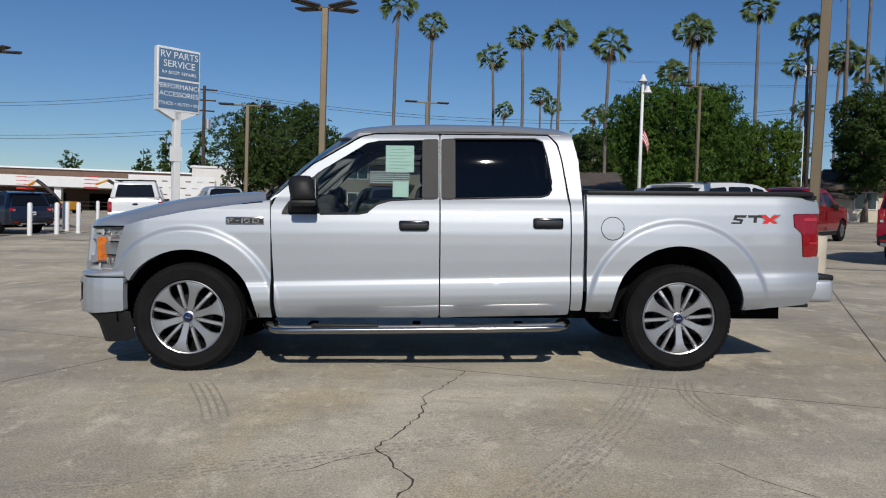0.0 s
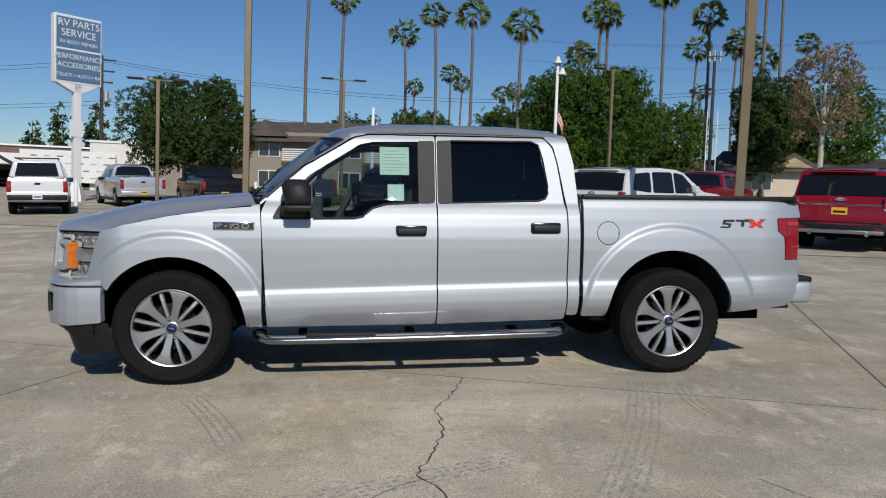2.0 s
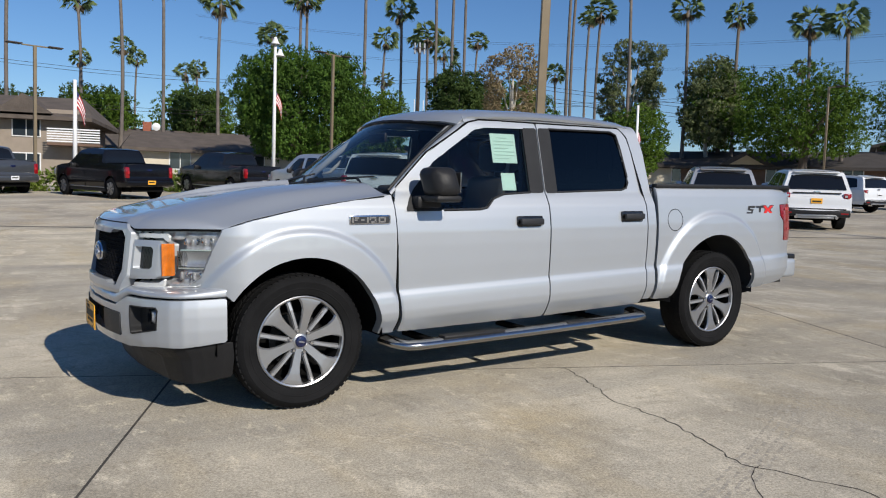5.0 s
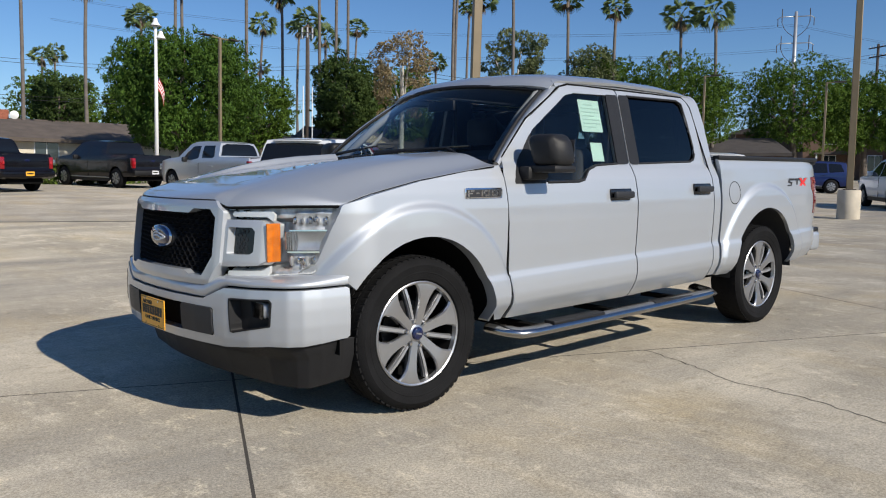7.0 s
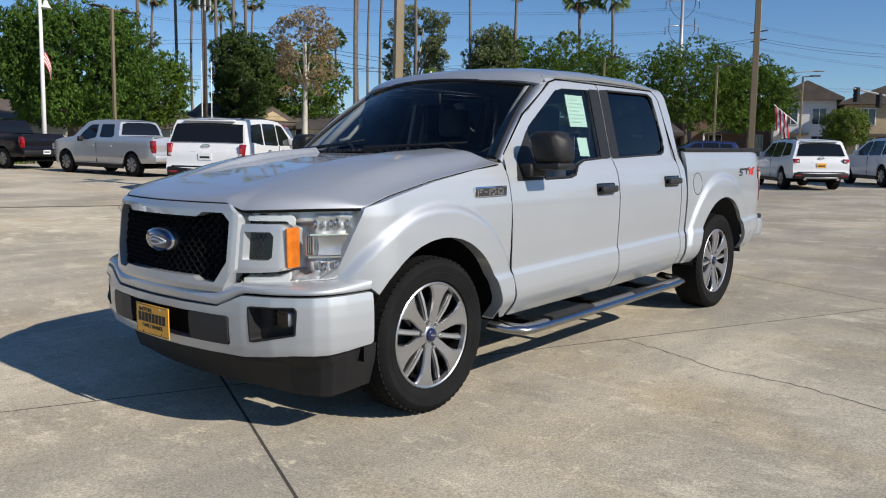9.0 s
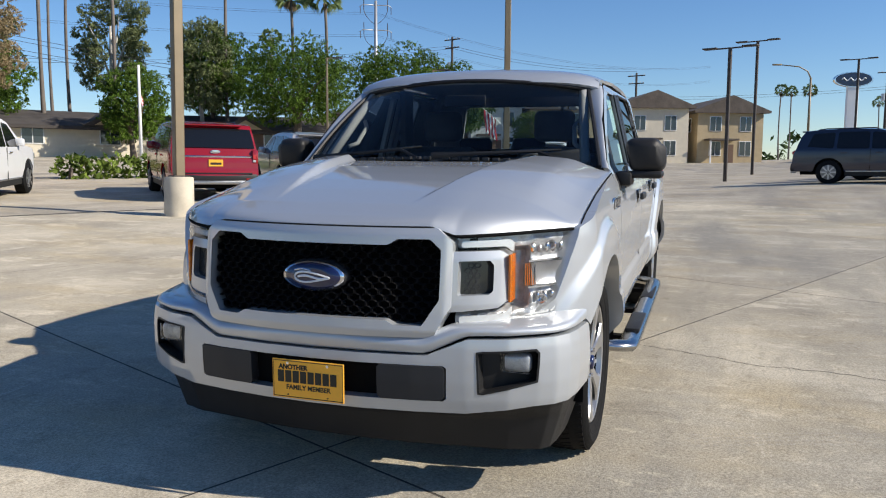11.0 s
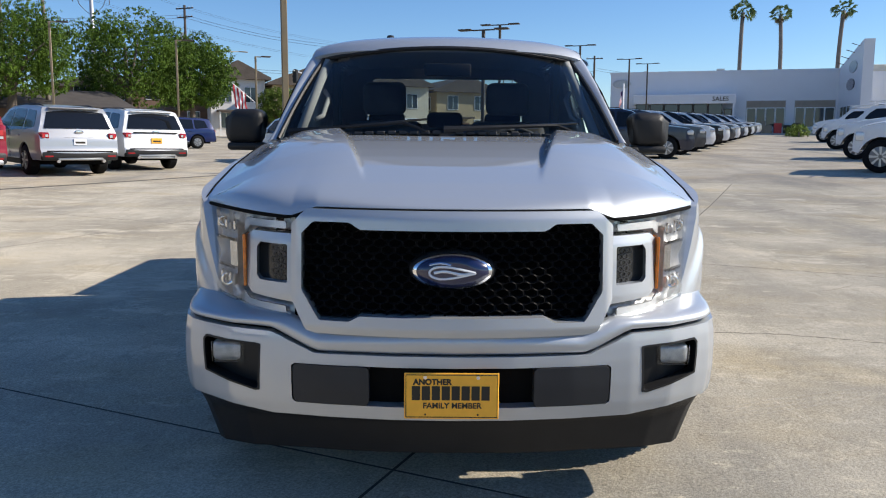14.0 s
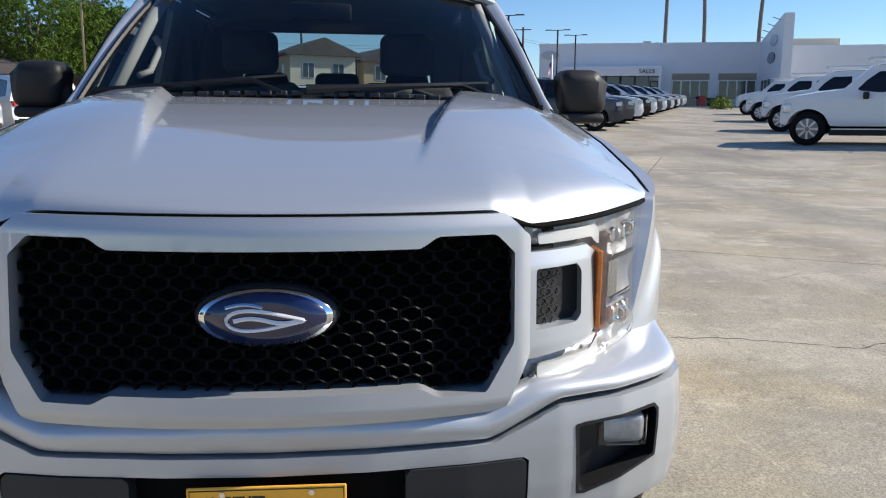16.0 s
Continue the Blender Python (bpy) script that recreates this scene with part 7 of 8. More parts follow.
def utility_pole(x, y, h, turn=0, arms=3, label="dark wooden utility pole with crossarms"):
    root = tagged(new("utility_pole"), label, "utility pole", "utility poles")
    root.matrix_basis = Matrix.Translation((x, y, gz(x, y))) @ Matrix.Rotation(radians(turn), 4, "Z")
    part("pole", tube([(0, 0, -0.1), (0, 0, h)], [0.19, 0.13], 9), M_WOODPOLE, root, "", True)
    for k in range(arms):
        z = h - 0.35 - 0.95 * k
        am = part("crossarm", box(-1.15 + 0.12 * k, 1.15 - 0.12 * k, -0.06, 0.06, z - 0.06, z + 0.06), M_WOODPOLE, root)
        for q in (-1.0, -0.6, 0.6, 1.0):
            part("insulator", cyl((q * (1 - 0.1 * k), 0, z + 0.06), (q * (1 - 0.1 * k), 0, z + 0.22), 0.045, 0.03, 7), M_STEEL, am)
    part("transformer", cyl((0.35, 0.1, h - 3.9), (0.35, 0.1, h - 3.0), 0.24, n=14), M_STEEL, root, "grey pole transformer", True, 40)


utility_pole(-18.1, 65.5, 11.4, 15)
utility_pole(88.0, 28.6, 14.3, 70, 2)
utility_pole(100.0, 8.0, 11.0, 70, 2)
utility_pole(110.0, -22.0, 11.0, 70, 1)


def service_mast(x, y, h):
    root = tagged(new("antenna_mast"), "tall dark mast with small antennas and white conduits", "mast")
    root.matrix_basis = Matrix.Translation((x, y, gz(x, y)))
    part("pole", tube([(0, 0, -0.1), (0, 0, h)], [0.12, 0.09], 10), M_WOODPOLE, root, "", True)
    for dx in (-0.35, 0.32):
        part("conduit", tube([(dx, -0.12, 0), (dx, -0.12, h * 0.62)], 0.03, 7), M_WHITE, root)
    part("cabinet", box(-0.55, -0.15, -0.32, -0.08, 0.9, 1.8, 0.02, 1), M_WHITE, root, "white electrical cabinet")
    for k in range(6):
        a = k * 1.05
        part("antenna", box(0.36 * math.cos(a) - 0.05, 0.36 * math.cos(a) + 0.05, 0.36 * math.sin(a) - 0.04, 0.36 * math.sin(a) + 0.04, h - 0.6, h + 0.05, 0.01, 1), M_STEEL, root)
    part("antenna_ring", tube([(0.4 * math.cos(w), 0.4 * math.sin(w), h - 0.3) for w in [0.52 * i for i in range(13)]], 0.03, 6), M_DARKPOLE, root)


service_mast(24.6, 39.5, 9.4)


def pylon(x, y, h):
    root = tagged(new("transmission_pylon"), "tall pale steel transmission pole with straight arms", "pylon")
    root.matrix_basis = Matrix.Translation((x, y, gz(x, y))) @ Matrix.Rotation(radians(-60), 4, "Z")
    part("pole", tube([(0, 0, 0), (0, 0, h)], [0.50, 0.26], 12), M_STEEL, root, "", True)
    for z in (h - 0.8, h - 5.3):
        for s in (-1, 1):
            am = part("arm", tube([(0, 0, z), (s * 2.4, 0, z), (s * 3.0, 0, z - 0.4)], [0.10, 0.08, 0.05], 7), M_STEEL, root, "", True)
            part("insulator", tube([(s * 2.2, 0, z - 1.0), (s * 2.2, 0, z + 1.3)], 0.08, 6), M_DARKPOLE, am)
            part("insulator", tube([(s * 2.85, 0, z - 0.3), (s * 2.85, 0, z - 1.6)], 0.07, 6), M_DARKPOLE, am)
            part("jumper", tube([(s * 2.2, 0, z - 1.0), (s * 1.8, 0, z - 2.0), (s * 1.1, 0, z - 2.8), (s * 0.3, 0, z - 3.4)], 0.05, 6), M_DARKPOLE, am, "sagging dark jumper cable")


pylon(133.7, 58.5, 28.0)


def road_sign():
    """A tall two-panel sign on a white post."""
    root = tagged(new("pole_sign"), "tall white pole sign with two blue panels", "sign")
    gx, gy = -11.6, 36.4
    root.matrix_basis = Matrix.Translation((gx, gy, gz(gx, gy))) @ Matrix.Rotation(radians(43), 4, "Z")
    part("post", box(-0.18, 0.18, -0.18, 0.18, 0.0, 6.0, 0.02, 1), M_WHITE, root, "", True, 40)
    part("foot", lathe([(0.55, -0.1), (0.5, 0.25), (0.26, 0.95), (0.2, 1.0)], 4, "z"), M_WHITE, root)
    cab = part("cabinet", box(-1.22, 1.22, -0.2, 0.2, 5.95, 9.35, 0.03, 1), M_WHITE, root, "white sign cabinet", True, 40)
    bm = prism([(-1.1, 5.97), (1.1, 5.97), (0.25, 5.55), (-0.25, 5.55)], lambda a, b: Vector((a, -0.18, b)), lambda a, b: Vector((a, 0.18, b)))
    part("bracket", bm, M_WHITE, root)
    T = lambda z: Matrix(((1, 0, 0, 0), (0, 0, -1, -0.232), (0, 1, 0, z), (0, 0, 0, 1)))
    for z0, z1, lines in ((7.72, 9.22, (("RV PARTS", 0.50, 8.93), ("SERVICE", 0.50, 8.45), ("RV BODY REPAIRS", 0.24, 8.0))), (6.08, 7.60, (("PERFORMANCE", 0.36, 7.28), ("ACCESSORIES", 0.36, 6.86), ("TRUCK \u2022 AUTO \u2022 RV", 0.25, 6.36)))):
        pn = part("panel", box(-1.13, 1.13, -0.228, -0.2, z0, z1), M_SIGNBLUE, cab, "blue sign panel with white words")
        for txt, sz, z in lines:
            words("sign_line", txt, sz, M_WHITE, pn, T(z), 0.004)
    part("notice", box(-0.45, 0.25, -0.21, -0.19, 3.3, 4.1), M_WHITE, root)


road_sign()


def oval_sign(x, y, h, turn):
    root = tagged(new("oval_sign"), "large blue oval sign on a white post", "sign")
    root.matrix_basis = Matrix.Translation((x, y, gz(x, y))) @ Matrix.Rotation(radians(turn), 4, "Z")
    part("post", box(-0.2, 0.2, -0.45, 0.45, 0, h - 0.4, 0.03, 1), M_WHITE, root)
    for nm, r, m, d in (("rim", 1.0, M_CHROME, 0.22), ("face", 0.93, M_BLUE, 0.25)):
        o = part(nm, lathe([(0.0, -d), (0.97, -d), (1.0, -d + 0.05), (1.0, d - 0.05), (0.97, d), (0.0, d)], 36, "x"), m, root, "", True, 40)
        o.matrix_basis = Matrix.Translation((0, 0, h)) @ Matrix.Diagonal((1, 1.55 * r, 0.62 * r, 1))
    part("script", tube([(-0.27, 0.95 - 1.9 * k / 24, h + 0.12 * math.sin(k * 0.9)) for k in range(25)], 0.045, 5), M_WHITE, root)


oval_sign(70.5, -12.3, 7.0, 10)


def bollard(x, y):
    root = tagged(new("bollard"), "white painted steel bollard", "bollard", "white bollards")
    root.matrix_basis = Matrix.Translation((x, y, gz(x, y)))
    part("post", lathe([(0.085, -0.05), (0.085, 1.12), (0.06, 1.17), (0.0, 1.18)], 14, "z"), M_WHITE, root, "", True, 40)


for x, y in ((-12.2, 21.7), (-13.9, 26.2), (-12.9, 23.9), (-11.7, 22.7), (-13.6, 27.6), (-12.6, 25.6), (-11.3, 23.6), (-14.2, 32.6), (-10.2, 31.6), (-2.3, 33.0), (-8.8, 33.2)):
    bollard(x, y)


def wires():
    """Overhead lines, sagging a little."""
    sets = (((-60, 66, 11.3), (-18.1, 65.5, 12.4), 1.4), ((-18.1, 65.5, 12.4), (45, 62, 13.6), 2.6), ((-60, 66, 8.3), (-18, 65.3, 8.8), 1.0), ((-18, 65.3, 8.8), (45, 62, 10.0), 1.8),
            ((45, 62, 10.5), (88.0, 28.6, 16.0), 1.0), ((88.0, 28.6, 16.0), (100, 8, 14.0), 0.8), ((32, 40, 9.4), (88.0, 28.6, 9.8), 0.8), ((32, 40, 8.6), (88.0, 28.6, 9.0), 0.8),
            ((133.7, 58.5, 30.0), (40, 150, 34), 4.0), ((133.7, 58.5, 26.0), (40, 150, 30), 4.0), ((133.7, 58.5, 30.0), (230, 0, 30), 4.0), ((133.7, 58.5, 26.0), (230, 0, 26), 4.0),
            ((88.0, 28.6, 10.6), (110, -22, 12.0), 1.0), ((110, -22, 12.5), (140, -70, 13.0), 1.2))
    for a, b, sag in sets:
        for off in (0.0, 0.45):
            pts = []
            for k in range(13):
                t = k / 12
                pts.append((a[0] + (b[0] - a[0]) * t + off, a[1] + (b[1] - a[1]) * t, a[2] + (b[2] - a[2]) * t - 4 * sag * t * (1 - t) - off * 0.6))
            tagged(part("overhead_wire", tube(pts, 0.016, 4), M_WIRE), "thin black overhead wire between utility poles", "wire", "overhead wires")


wires()


def traffic_light(x, y, turn):
    root = tagged(new("traffic_light"), "dark traffic light on a long mast arm", "traffic light")
    root.matrix_basis = Matrix.Translation((x, y, gz(x, y))) @ Matrix.Rotation(radians(turn), 4, "Z")
    part("pole", tube([(0, 0, 0), (0, 0, 5.6)], [0.14, 0.1], 8), M_STEEL, root)
    part("mast_arm", tube([(0, 0, 4.6), (3, 0, 5.1), (7, 0, 5.3)], [0.08, 0.07, 0.05], 8), M_STEEL, root)
    for px, pz in ((6.6, 4.9), (3.6, 4.7), (0.3, 3.0)):
        hs = part("signal", box(px - 0.17, px + 0.17, -0.15, 0.15, pz - 0.5, pz + 0.5, 0.03, 1), M_PLASTIC, root)
        for k in range(3):
            part("signal_lens", cyl((px, -0.15, pz + 0.3 - 0.3 * k), (px, -0.2, pz + 0.3 - 0.3 * k), 0.11, n=12), M_VOID, hs)
    part("street_sign", box(1.2, 2.6, -0.03, 0.03, 4.55, 4.95), M_PLASTIC, root)


traffic_light(63.0, 9.0, 165)


# ---- buildings ----
M_STUCCO = mat("white_stucco", (0.72, 0.70, 0.67), 0.85, vary=0.06, scale=2, bump=0.2)
M_TAN = mat("tan_stucco", (0.46, 0.36, 0.22), 0.85, vary=0.1, scale=2, bump=0.2)
M_CREAM = mat("cream_stucco", (0.60, 0.54, 0.43), 0.85, vary=0.08, scale=2, bump=0.2)
M_ROOF = mat("brown_shingles", (0.105, 0.085, 0.07), 0.9, vary=0.3, scale=1.2, bump=0.6, fine=9)
M_ROOFDK = mat("dark_shingles", (0.06, 0.052, 0.048), 0.9, vary=0.3, scale=1.2, bump=0.6, fine=9)
M_BROWNWALL = mat("brown_siding", (0.16, 0.10, 0.07), 0.85, vary=0.15, scale=3)
M_BRICKRED = mat("red_brick", (0.30, 0.10, 0.06), 0.9, vary=0.3, scale=8, bump=0.4)
M_SHOW = mat("showroom_panel", (0.66, 0.68, 0.72), 0.5, vary=0.03, scale=0.6)
M_TAUPE = mat("taupe_stucco", (0.30, 0.25, 0.20), 0.85, vary=0.12, scale=2)
M_WINDOW = mat("house_window", (0.03, 0.04, 0.05), 0.08, spec=0.8)
M_ORANGE = mat("machine_yellow", (0.70, 0.33, 0.02), 0.5)


def at_place(name, x, y, turn, label, category, group=""):
    root = tagged(new(name), label, category, group)
    root.matrix_basis = Matrix.Translation((x, y, gz(x, y) - 0.05)) @ Matrix.Rotation(radians(turn), 4, "Z")
    return root


def window(root, x, y, z, w, h, frame=None, out=-1):
    """A framed window in a wall that faces local -y."""
    fr = part("window", box(x - w / 2 - 0.07, x + w / 2 + 0.07, y - 0.06, y + 0.02, z - 0.07, z + h + 0.07, 0.01, 1), frame or M_WHITE, root)
    part("pane", box(x - w / 2, x + w / 2, y - 0.075, y - 0.055, z, z + h), M_WINDOW, fr)
    part("mullion", box(x - 0.025, x + 0.025, y - 0.09, y - 0.07, z, z + h), frame or M_WHITE, fr)


def gable_roof(root, x0, x1, y0, y1, z0, rise, m, over=0.5, along="x", hip=0.0):
    """A ridged roof with thickness and eaves."""
    bm = bmesh.new()
    a, b, c, d = x0 - over, x1 + over, y0 - over, y1 + over
    ym = (c + d) / 2
    xm = (a + b) / 2
    if along == "x":
        low = [(a, c), (b, c), (b, d), (a, d)]
        ridge = [(a + hip, ym), (b - hip, ym)]
        fs = [(0, 1, 5, 4), (2, 3, 4, 5), (1, 2, 5), (3, 0, 4)]
    else:
        low = [(a, c), (b, c), (b, d), (a, d)]
        ridge = [(xm, c + hip), (xm, d - hip)]
        fs = [(1, 2, 5, 4), (3, 0, 4, 5), (0, 1, 4), (2, 3, 5)]
    v = [bm.verts.new((p[0], p[1], z0)) for p in low] + [bm.verts.new((p[0], p[1], z0 + rise)) for p in ridge]
    lo = [bm.verts.new((p[0], p[1], z0 - 0.22)) for p in low]
    for f in fs:
        bm.faces.new([v[i] for i in f])
    for i in range(4):
        bm.faces.new((v[i], lo[i], lo[(i + 1) % 4], v[(i + 1) % 4]))
    bm.faces.new(lo)
    bmesh.ops.recalc_face_normals(bm, faces=bm.faces)
    return part("roof", bm, m, root)


def ranch(x, y, turn, length, depth, label, wall, roof, wins, h=2.5, rise=1.5, dormers=(), chimney=None):
    root = at_place("house", x, y, turn, label, "house", "low houses")
    part("wall", box(0, length, 0, depth, 0, h), wall, root)
    rf = gable_roof(root, 0, length, 0, depth, h + 0.2, rise, roof, 0.7, hip=1.0)
    for wx in wins:
        window(root, wx, 0, 1.0, 1.3, 1.1)
    for dx in dormers:
        bm = prism([(dx - 2.0, h + 0.25), (dx + 2.0, h + 0.25), (dx, h + 1.35)], lambda a, b: Vector((a, -0.75, b)), lambda a, b: Vector((a, depth * 0.4, b)))
        part("gable", bm, roof, rf)
        bm = prism([(dx - 1.2, h + 0.32), (dx + 1.2, h + 0.32), (dx, h + 1.0)], lambda a, b: Vector((a, -0.79, b)), lambda a, b: Vector((a, -0.74, b)))
        part("gable_board", bm, M_TAN, rf)
    if chimney:
        part("chimney", box(chimney - 0.35, chimney + 0.35, depth * 0.4, depth * 0.4 + 0.6, h, h + rise + 0.75, 0.02, 1), M_BRICKRED, rf, "red brick chimney")
        part("dish", lathe([(0.0, 0.0), (0.2, 0.03), (0.33, 0.1)], 16, "y", c=(chimney + 0.7, depth * 0.35, h + rise + 0.35)), M_WHITE, rf, "white satellite dish", True)


ranch(-3.0, 63.0, -10, 34, 11, "long low ranch house with brown shingle roof", M_STUCCO, M_ROOF, (3, 7, 11, 16, 21, 26, 31), 2.4, 1.9, (7.0, 16.0), 15.5)
ranch(9.0, 50.0, -8, 22, 9, "low house with brown shingle roof behind the trees", M_CREAM, M_ROOF, (3, 8, 13, 18), 2.1, 1.4)
ranch(30.0, 47.5, -20, 9, 8, "small cream house with a gabled brown roof", M_CREAM, M_ROOF, (2.5, 6.5), 2.3, 1.5, (4.5,))
ranch(36.0, 44.0, -35, 16, 9, "low house with dark shingle roof", M_CREAM, M_ROOFDK, (3, 8, 13), 2.0, 1.3, (8,))
ranch(46.0, 37.5, -60, 17, 9, "long low house with dark shingle roof", M_BROWNWALL, M_ROOFDK, (3, 8, 13), 1.9, 1.4, (6,))
ranch(58.0, 36.0, -66, 10, 9, "low house with dark shingle roof behind trees", M_BROWNWALL, M_ROOFDK, (3, 7), 2.0, 1.5, ())


def apartments():
    root = at_place("apartment_building", -11.5, 54.5, -18, "two-storey beige apartment building with brown roof", "building")
    part("wall", box(0, 18, 0, 10, 0, 4.7), M_TAUPE, root)
    rf = gable_roof(root, 0, 18, 0, 10, 4.2, 1.7, M_ROOF, 0.9, hip=1.5)
    for k in range(3):
        dx = 3.0 + 6 * k
        bm = prism([(dx - 1.6, 4.35), (dx + 1.6, 4.35), (dx, 5.5)], lambda a, b: Vector((a, -1.0, b)), lambda a, b: Vector((a, 3.0, b)))
        part("gable", bm, M_ROOF, rf)
        window(root, dx, 0, 3.0, 1.5, 1.1)
        window(root, dx, 0, 0.8, 1.5, 1.1)
        bal = part("balcony", box(dx + 1.4, dx + 4.4, -1.2, 0, 2.45, 2.6), M_BROWNWALL, root)
        for j in range(6):
            part("railing_slat", box(dx + 1.4, dx + 4.4, -1.2, -1.15, 2.65 + 0.15 * j, 2.73 + 0.15 * j), M_WHITE, bal)


apartments()


def body_shop():
    root = at_place("workshop", -60.0, 62.0, 7, "long white workshop with open bays and brown parapet", "building")
    part("wall", box(0, 47, 5.0, 16, 0, 3.6), M_BROWNWALL, root)
    part("canopy", box(-2, 45, -1.0, 6.0, 3.0, 3.95, 0.02, 1), M_WHITE, root, "white flat canopy")
    part("parapet", box(0, 47, 5.5, 16, 3.9, 4.9), M_BROWNWALL, root)
    part("parapet_cap", box(-0.2, 47.2, 5.3, 16.2, 4.85, 5.0), M_WHITE, root)
    for k in range(7):
        part("column", box(3 + 6.5 * k, 3.6 + 6.5 * k, -0.6, 0.0, 0, 3.0), M_WHITE, root)
    # near-black boxes paint the shade inside the open bays
    for k in range(6):
        part("dark_bay", box(4.5 + 6.5 * k, 8.8 + 6.5 * k, 4.9, 5.02, 0, 2.6), M_VOID, root)
    part("yard_wall", box(0, 47, -6.0, -5.8, 0, 0.75), M_TAN, root, "low tan yard wall")
    for k in range(24):
        part("fence_post", box(2 * k, 2 * k + 0.06, -5.95, -5.89, 0.75, 1.7), M_DARKPOLE, root)
    for z in (1.0, 1.35, 1.68):
        part("fence_rail", box(0, 47, -5.94, -5.9, z, z + 0.03), M_DARKPOLE, root)


body_shop()


def white_shed():
    root = at_place("warehouse", -17.5, 60.0, 4, "plain white warehouse wall with faint marks", "building")
    part("wall", box(0, 12, 0, 9, 0, 3.9), M_STUCCO, root)
    part("coping", box(-0.1, 12.1, -0.1, 9.1, 3.88, 4.05), M_WHITE, root)
    pn = part("banner", box(-5.0, 2.0, -0.5, -0.44, 0.6, 3.1), M_WHITE, root, "white banner with faint red marks")
    rnd = random.Random(3)
    for r in range(4):
        for c in range(7):
            x, z = -4.6 + c * 0.95 + 0.4 * (r % 2), 0.95 + r * 0.55
            part("faint_mark", box(x, x + 0.45, -0.512, -0.502, z, z + 0.09), M_STEEL if c % 2 else M_DEAD, pn)


white_shed()


def lift(x, y, turn):
    root = at_place("boom_lift", x, y, turn, "yellow and red boom lift in the yard", "machine")
    part("chassis", box(-1.2, 1.2, -0.7, 0.7, 0.35, 1.0, 0.05, 1), M_ORANGE, root)
    for sx in (-0.9, 0.9):
        for sy in (-0.7, 0.7):
            part("wheel", cyl((sx, sy - 0.14, 0.4), (sx, sy + 0.14, 0.4), 0.4, n=16), M_TYRE, root)
    part("boom", tube([(0, 0, 0.9), (1.2, 0, 1.9), (2.4, 0, 2.6)], 0.14, 6), M_DARKPOLE, root)
    part("jib", tube([(2.4, 0, 2.6), (3.3, 0, 2.2)], 0.09, 6), M_ORANGE, root)
    part("basket", box(3.1, 4.1, -0.4, 0.4, 1.9, 2.02), M_REDX, root)
    for k in range(3):
        part("basket_rail", box(3.1, 4.1, -0.42, -0.38, 2.25 + 0.3 * k, 2.29 + 0.3 * k), M_REDX, root)
        part("basket_rail", box(3.1, 4.1, 0.38, 0.42, 2.25 + 0.3 * k, 2.29 + 0.3 * k), M_REDX, root)


lift(-20.5, 56.5, 200)
lift(-26.5, 56.0, 160)


def townhouse(x, y, turn, wall, roof, label, w=8.0, d=11.0, h=6.0, rise=1.7):
    root = at_place("townhouse", x, y, turn, label, "house", "row of townhouses")
    part("wall", box(0, w, 0, d, 0, h), wall, root)
    bm = prism([(0, h), (w, h), (w / 2, h + rise)], lambda a, b: Vector((a, 0, b)), lambda a, b: Vector((a, 0.3, b)))
    part("gable_wall", bm, wall, root)
    gable_roof(root, 0, w, 0, d, h + 0.05, rise, roof, 0.6, "y")
    for wx in (w * 0.27, w * 0.73):
        for z in (0.9, 3.6):
            window(root, wx, 0, z, 1.2, 1.5)
    for wy in (2.5, 6.0):
        fr = part("window", box(-0.05, 0.02, wy - 0.6, wy + 0.6, 3.5, 5.1), M_WHITE, root)
        part("pane", box(-0.065, -0.045, wy - 0.5, wy + 0.5, 3.6, 5.0), M_WINDOW, fr)
    part("porch_roof", box(w * 0.1, w * 0.55, -1.6, 0, 2.5, 2.7), roof, root)
    part("porch_post", box(w * 0.12, w * 0.12 + 0.15, -1.5, -1.35, 0, 2.5), M_WHITE, root)
    part("door", box(w * 0.42, w * 0.42 + 1.0, -0.04, 0.02, 0, 2.1), M_BROWNWALL, root)


for k, (x, y, wl, nm) in enumerate(((79.5, 23.6, M_STUCCO, "white"), (80.8, 17.4, M_TAN, "tan"), (84.4, 8.0, M_CREAM, "cream"), (88.4, 0.2, M_TAN, "tan"))):
    townhouse(x, y, -68, wl, M_ROOF, nm + " two-storey townhouse with brown gabled roof", w=5.6 if k == 0 else 7.4, h=6.1 - 0.4 * (k % 2), d=10)
townhouse(84.0, 42.0, -60, M_BROWNWALL, M_ROOFDK, "dark brown two-storey house with many windows", 10, 10, 5.0, 1.4)
townhouse(79.0, 32.0, -62, M_BROWNWALL, M_ROOF, "red-brown two-storey house behind trees", 9, 10, 5.2, 1.5)


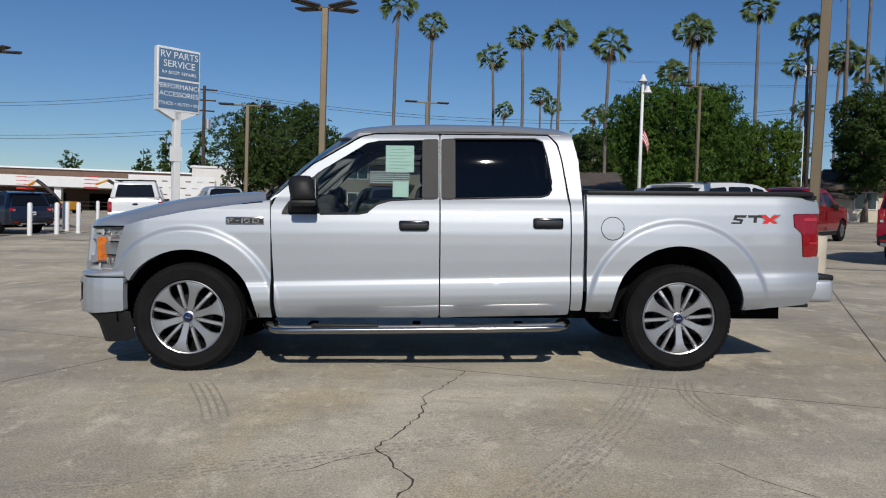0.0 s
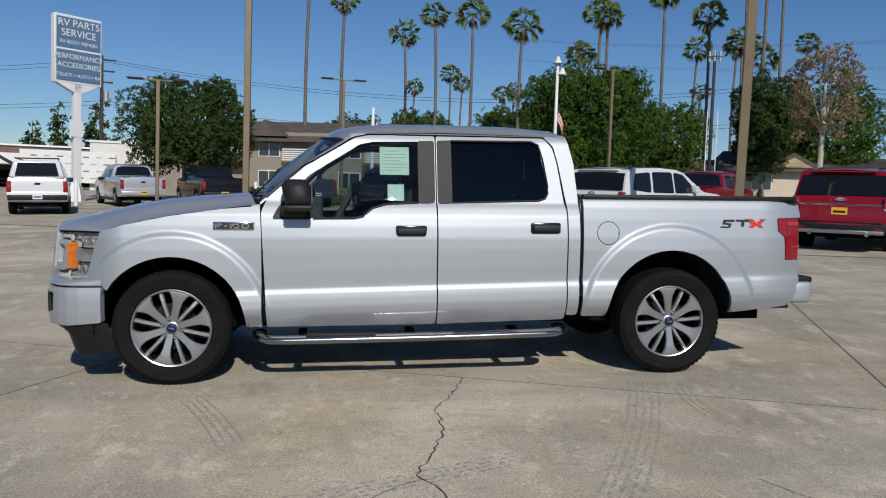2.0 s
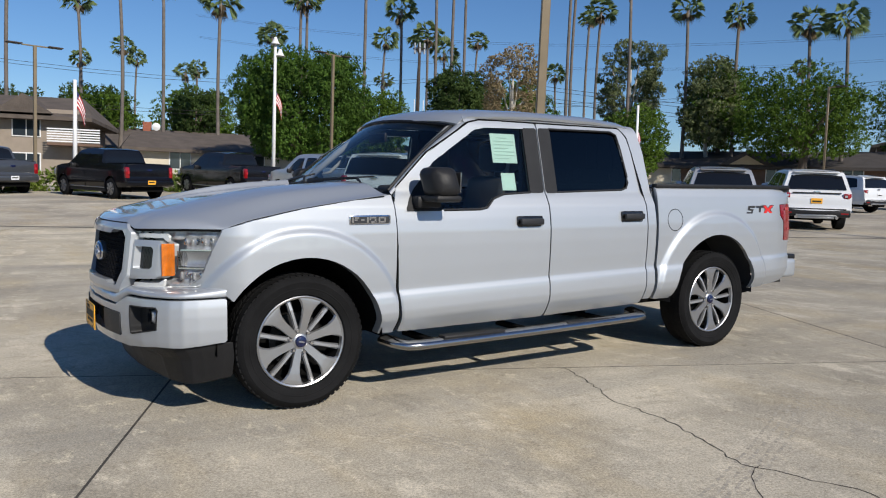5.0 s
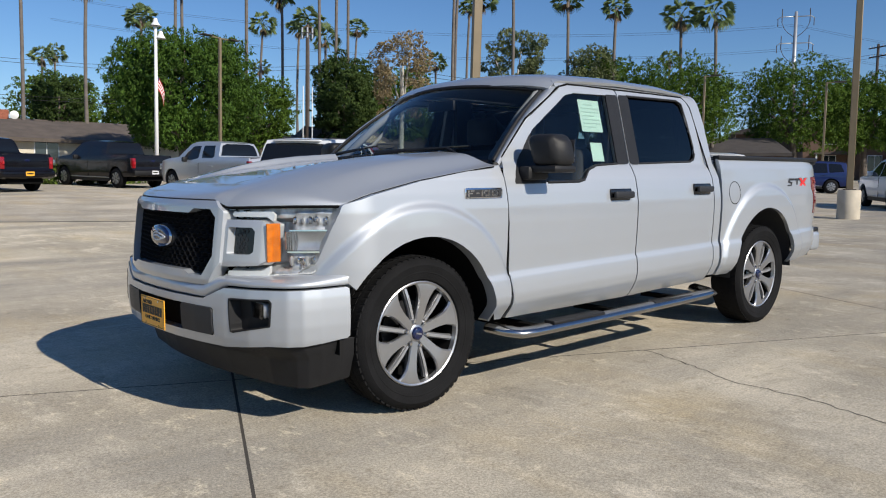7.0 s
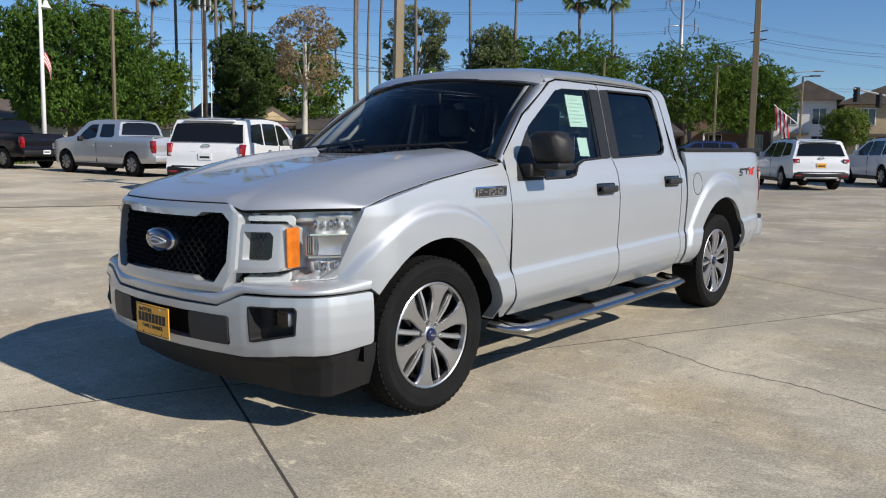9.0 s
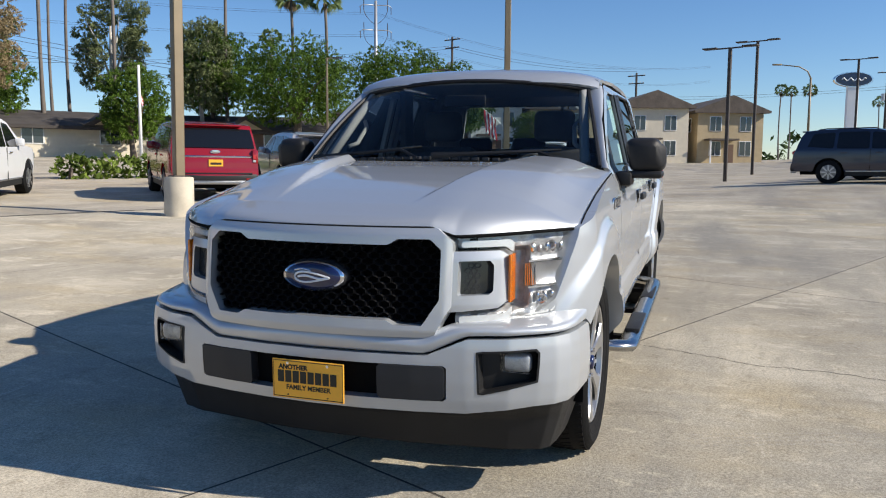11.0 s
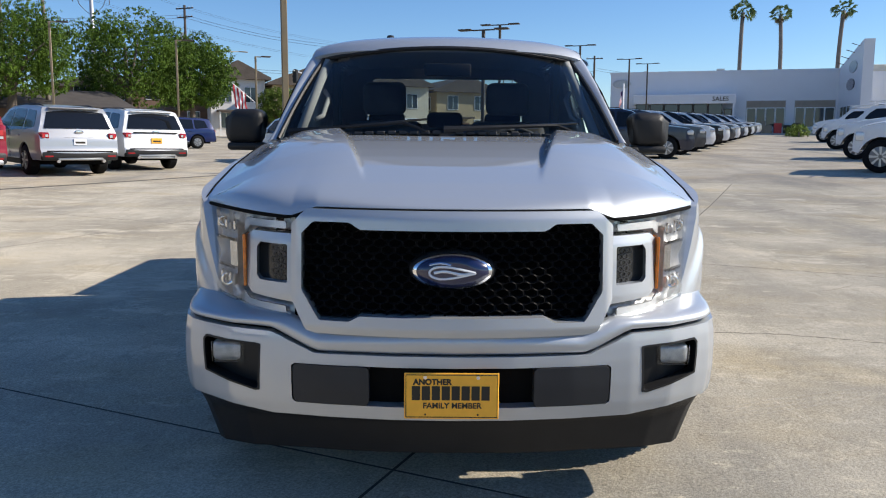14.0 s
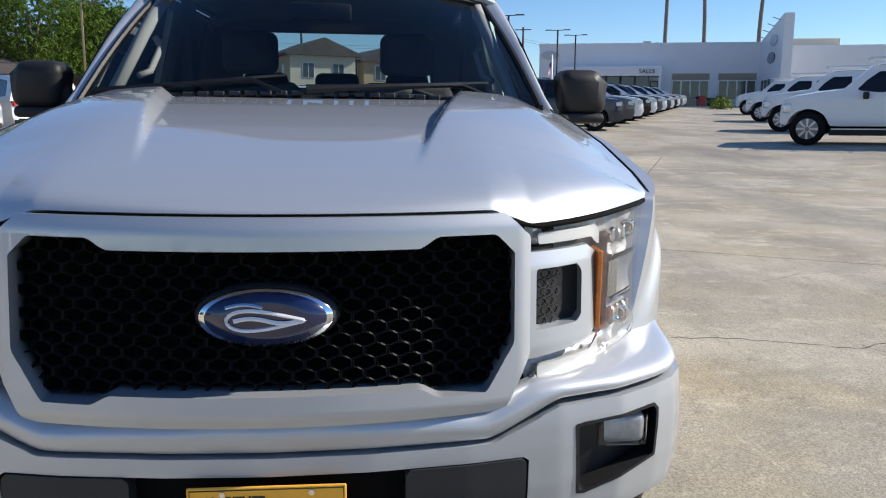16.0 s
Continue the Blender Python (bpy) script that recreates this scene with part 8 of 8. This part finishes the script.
def showroom():
    root = at_place("showroom", 82.6, -18.5, -104.5, "long white car showroom with large windows and a blank parapet", "building")
    H, W = 6.85, 22.5
    part("wall", box(0, W, 0, 18, 0, H), M_SHOW, root)
    part("parapet_cap", box(-0.1, W, -0.06, 18.1, H - 0.03, H + 0.12), M_SHOW, root)
    ov = part("wall_badge", lathe([(0.0, -0.1), (0.80, -0.1), (0.84, -0.14), (1.0, -0.12), (1.0, 0.06)], 28, "y"), M_STEEL, root, "grey oval badge on the wall", True, 40)
    ov.matrix_basis = Matrix.Translation((1.15, -0.03, 5.75)) @ Matrix.Diagonal((0.95, 1, 0.45, 1))
    part("entrance_band", box(2.45, 12.5, -2.0, 0.02, 3.5, 4.42, 0.02, 1), M_SHOW, root, "white projecting entrance band")
    words("wall_word", "SALES", 0.62, M_DARKPOLE, root, Matrix(((1, 0, 0, 11.07), (0, 0, -1, -2.03), (0, 1, 0, 3.95), (0, 0, 0, 1))), 0.03)
    for k in range(6):
        fr = part("window", box(2.7 + 1.45 * k, 4.05 + 1.45 * k, -1.8, -1.7, 0.4, 3.5), M_DARKPOLE, root)
        part("pane", box(2.77 + 1.45 * k, 3.98 + 1.45 * k, -1.84, -1.79, 0.5, 3.42), M_WINDOW, fr)
    dr = part("entrance_door", box(11.5, 12.3, -1.5, -1.42, 0.4, 3.0), M_DARKPOLE, root)
    part("pane", box(11.58, 12.22, -1.54, -1.49, 0.5, 2.9), M_WINDOW, dr)
    part("band_post", box(12.3, 12.5, -1.95, -1.75, 0, 3.5), M_SHOW, root)
    for x0 in (13.78, 18.44):
        rec = part("bay", box(x0, x0 + 3.86, -0.03, 0.02, 0.4, 3.86), M_STEEL, root)
        part("bay_shutter", box(x0 + 0.06, x0 + 3.8, -0.06, -0.02, 3.15, 3.8), M_TAUPE, rec)
        for k in range(4):
            fr = part("window", box(x0 + 0.08 + 0.93 * k, x0 + 0.98 + 0.93 * k, -0.09, -0.04, 0.5, 3.12), M_WHITE, root)
            part("pane", box(x0 + 0.14 + 0.93 * k, x0 + 0.92 + 0.93 * k, -0.11, -0.085, 1.2, 3.05), M_WINDOW, fr)
    for px, s in ((3.4, 0.35), (6.0, 0.25), (11.0, 0.8), (12.3, 0.3)):
        part("roof_vent", box(px, px + s, 3, 3.6, H, H + 0.35 + 0.3 * s), M_STEEL, root)
    part("front_walk", box(-1.0, W, -4.0, 0.0, 0.0, 0.42, 0.03, 1), M_BASE, root, "raised concrete walk along the front")
    # tall fin that rises away from the wall, with badges
    bm = prism([(0.4, 0), (0.4, H + 0.1), (-8.6, H + 1.9), (-8.6, 0)], lambda a, b: Vector((W, a, b)), lambda a, b: Vector((W + 0.9, a, b)))
    fin = part("fin_wall", bm, M_SHOW, root, "tall white fin wall")
    for y0, z0, m in ((-5.4, 6.6, M_STEEL), (-4.8, 5.0, M_BLUE)):
        o = part("fin_badge", lathe([(0.0, -0.08), (1.0, -0.08), (1.0, 0.05)], 20, "x"), m, fin)
        o.matrix_basis = Matrix.Translation((W - 0.02, y0, z0)) @ Matrix.Diagonal((1, 1.4, 0.55, 1))
    for k in range(3):
        part("fin_window", box(W - 0.04, W + 0.02, -2.2 - 1.3 * k, -1.3 - 1.3 * k, 1.0, 3.0), M_WINDOW, fin)
    for k in range(4):
        part("fin_lamp", tube([(W, -1.5 - 1.9 * k, H + 0.3 + 0.38 * k), (W - 0.7, -1.5 - 1.9 * k, H + 0.55 + 0.38 * k)], 0.035, 5), M_DARKPOLE, fin)
    part("wing", box(W + 0.9, 50, 0.5, 18, 0, H - 0.2), M_SHOW, root, "white workshop wing")
    part("roof_unit", box(26, 31, 3, 6, H - 0.2, H + 0.7, 0.05, 1), M_CREAM, root, "beige rooftop air unit")
    for k, c in enumerate((M_BLUE, M_REDX, M_PLASTIC, M_DARKPOLE)):
        part("display_box", box(15.5 + 0.9 * k, 16.2 + 0.9 * k, -1.6, -1.0, 0.42, 1.3 + 0.2 * (k % 2), 0.03, 1), c, root)
    part("blind", box(14.9, 15.4, -2.6, -2.5, 0.42, 1.7), M_BLUE, root)
    part("kerb", box(12.5, W, -6.0, -5.7, 0.0, 0.3), M_BASE, root)


showroom()


# ---- far hills of trees and roofs that close the view ----
def far_line():
    rng = np.random.default_rng(12)
    lobes = []
    for k in range(150):
        a = math.radians(-150 + 300 * k / 150)
        r = 190 + 40 * rng.random()
        x, y = 10 + r * math.cos(a + 0.6), r * math.sin(a + 0.6)
        lobes.append((x, y, gz(x, y) + 1.5, 5.5 + 3 * rng.random(), 0.55))
    vs, fs = crown_mesh(rng, lobes, 9000, 1.3, 0.1)
    root = fast_part("far_trees", vs, fs, M_LEAFDK, None)
    tagged(root, "far dark line of trees on the horizon", "trees", kind="stuff")


far_line()
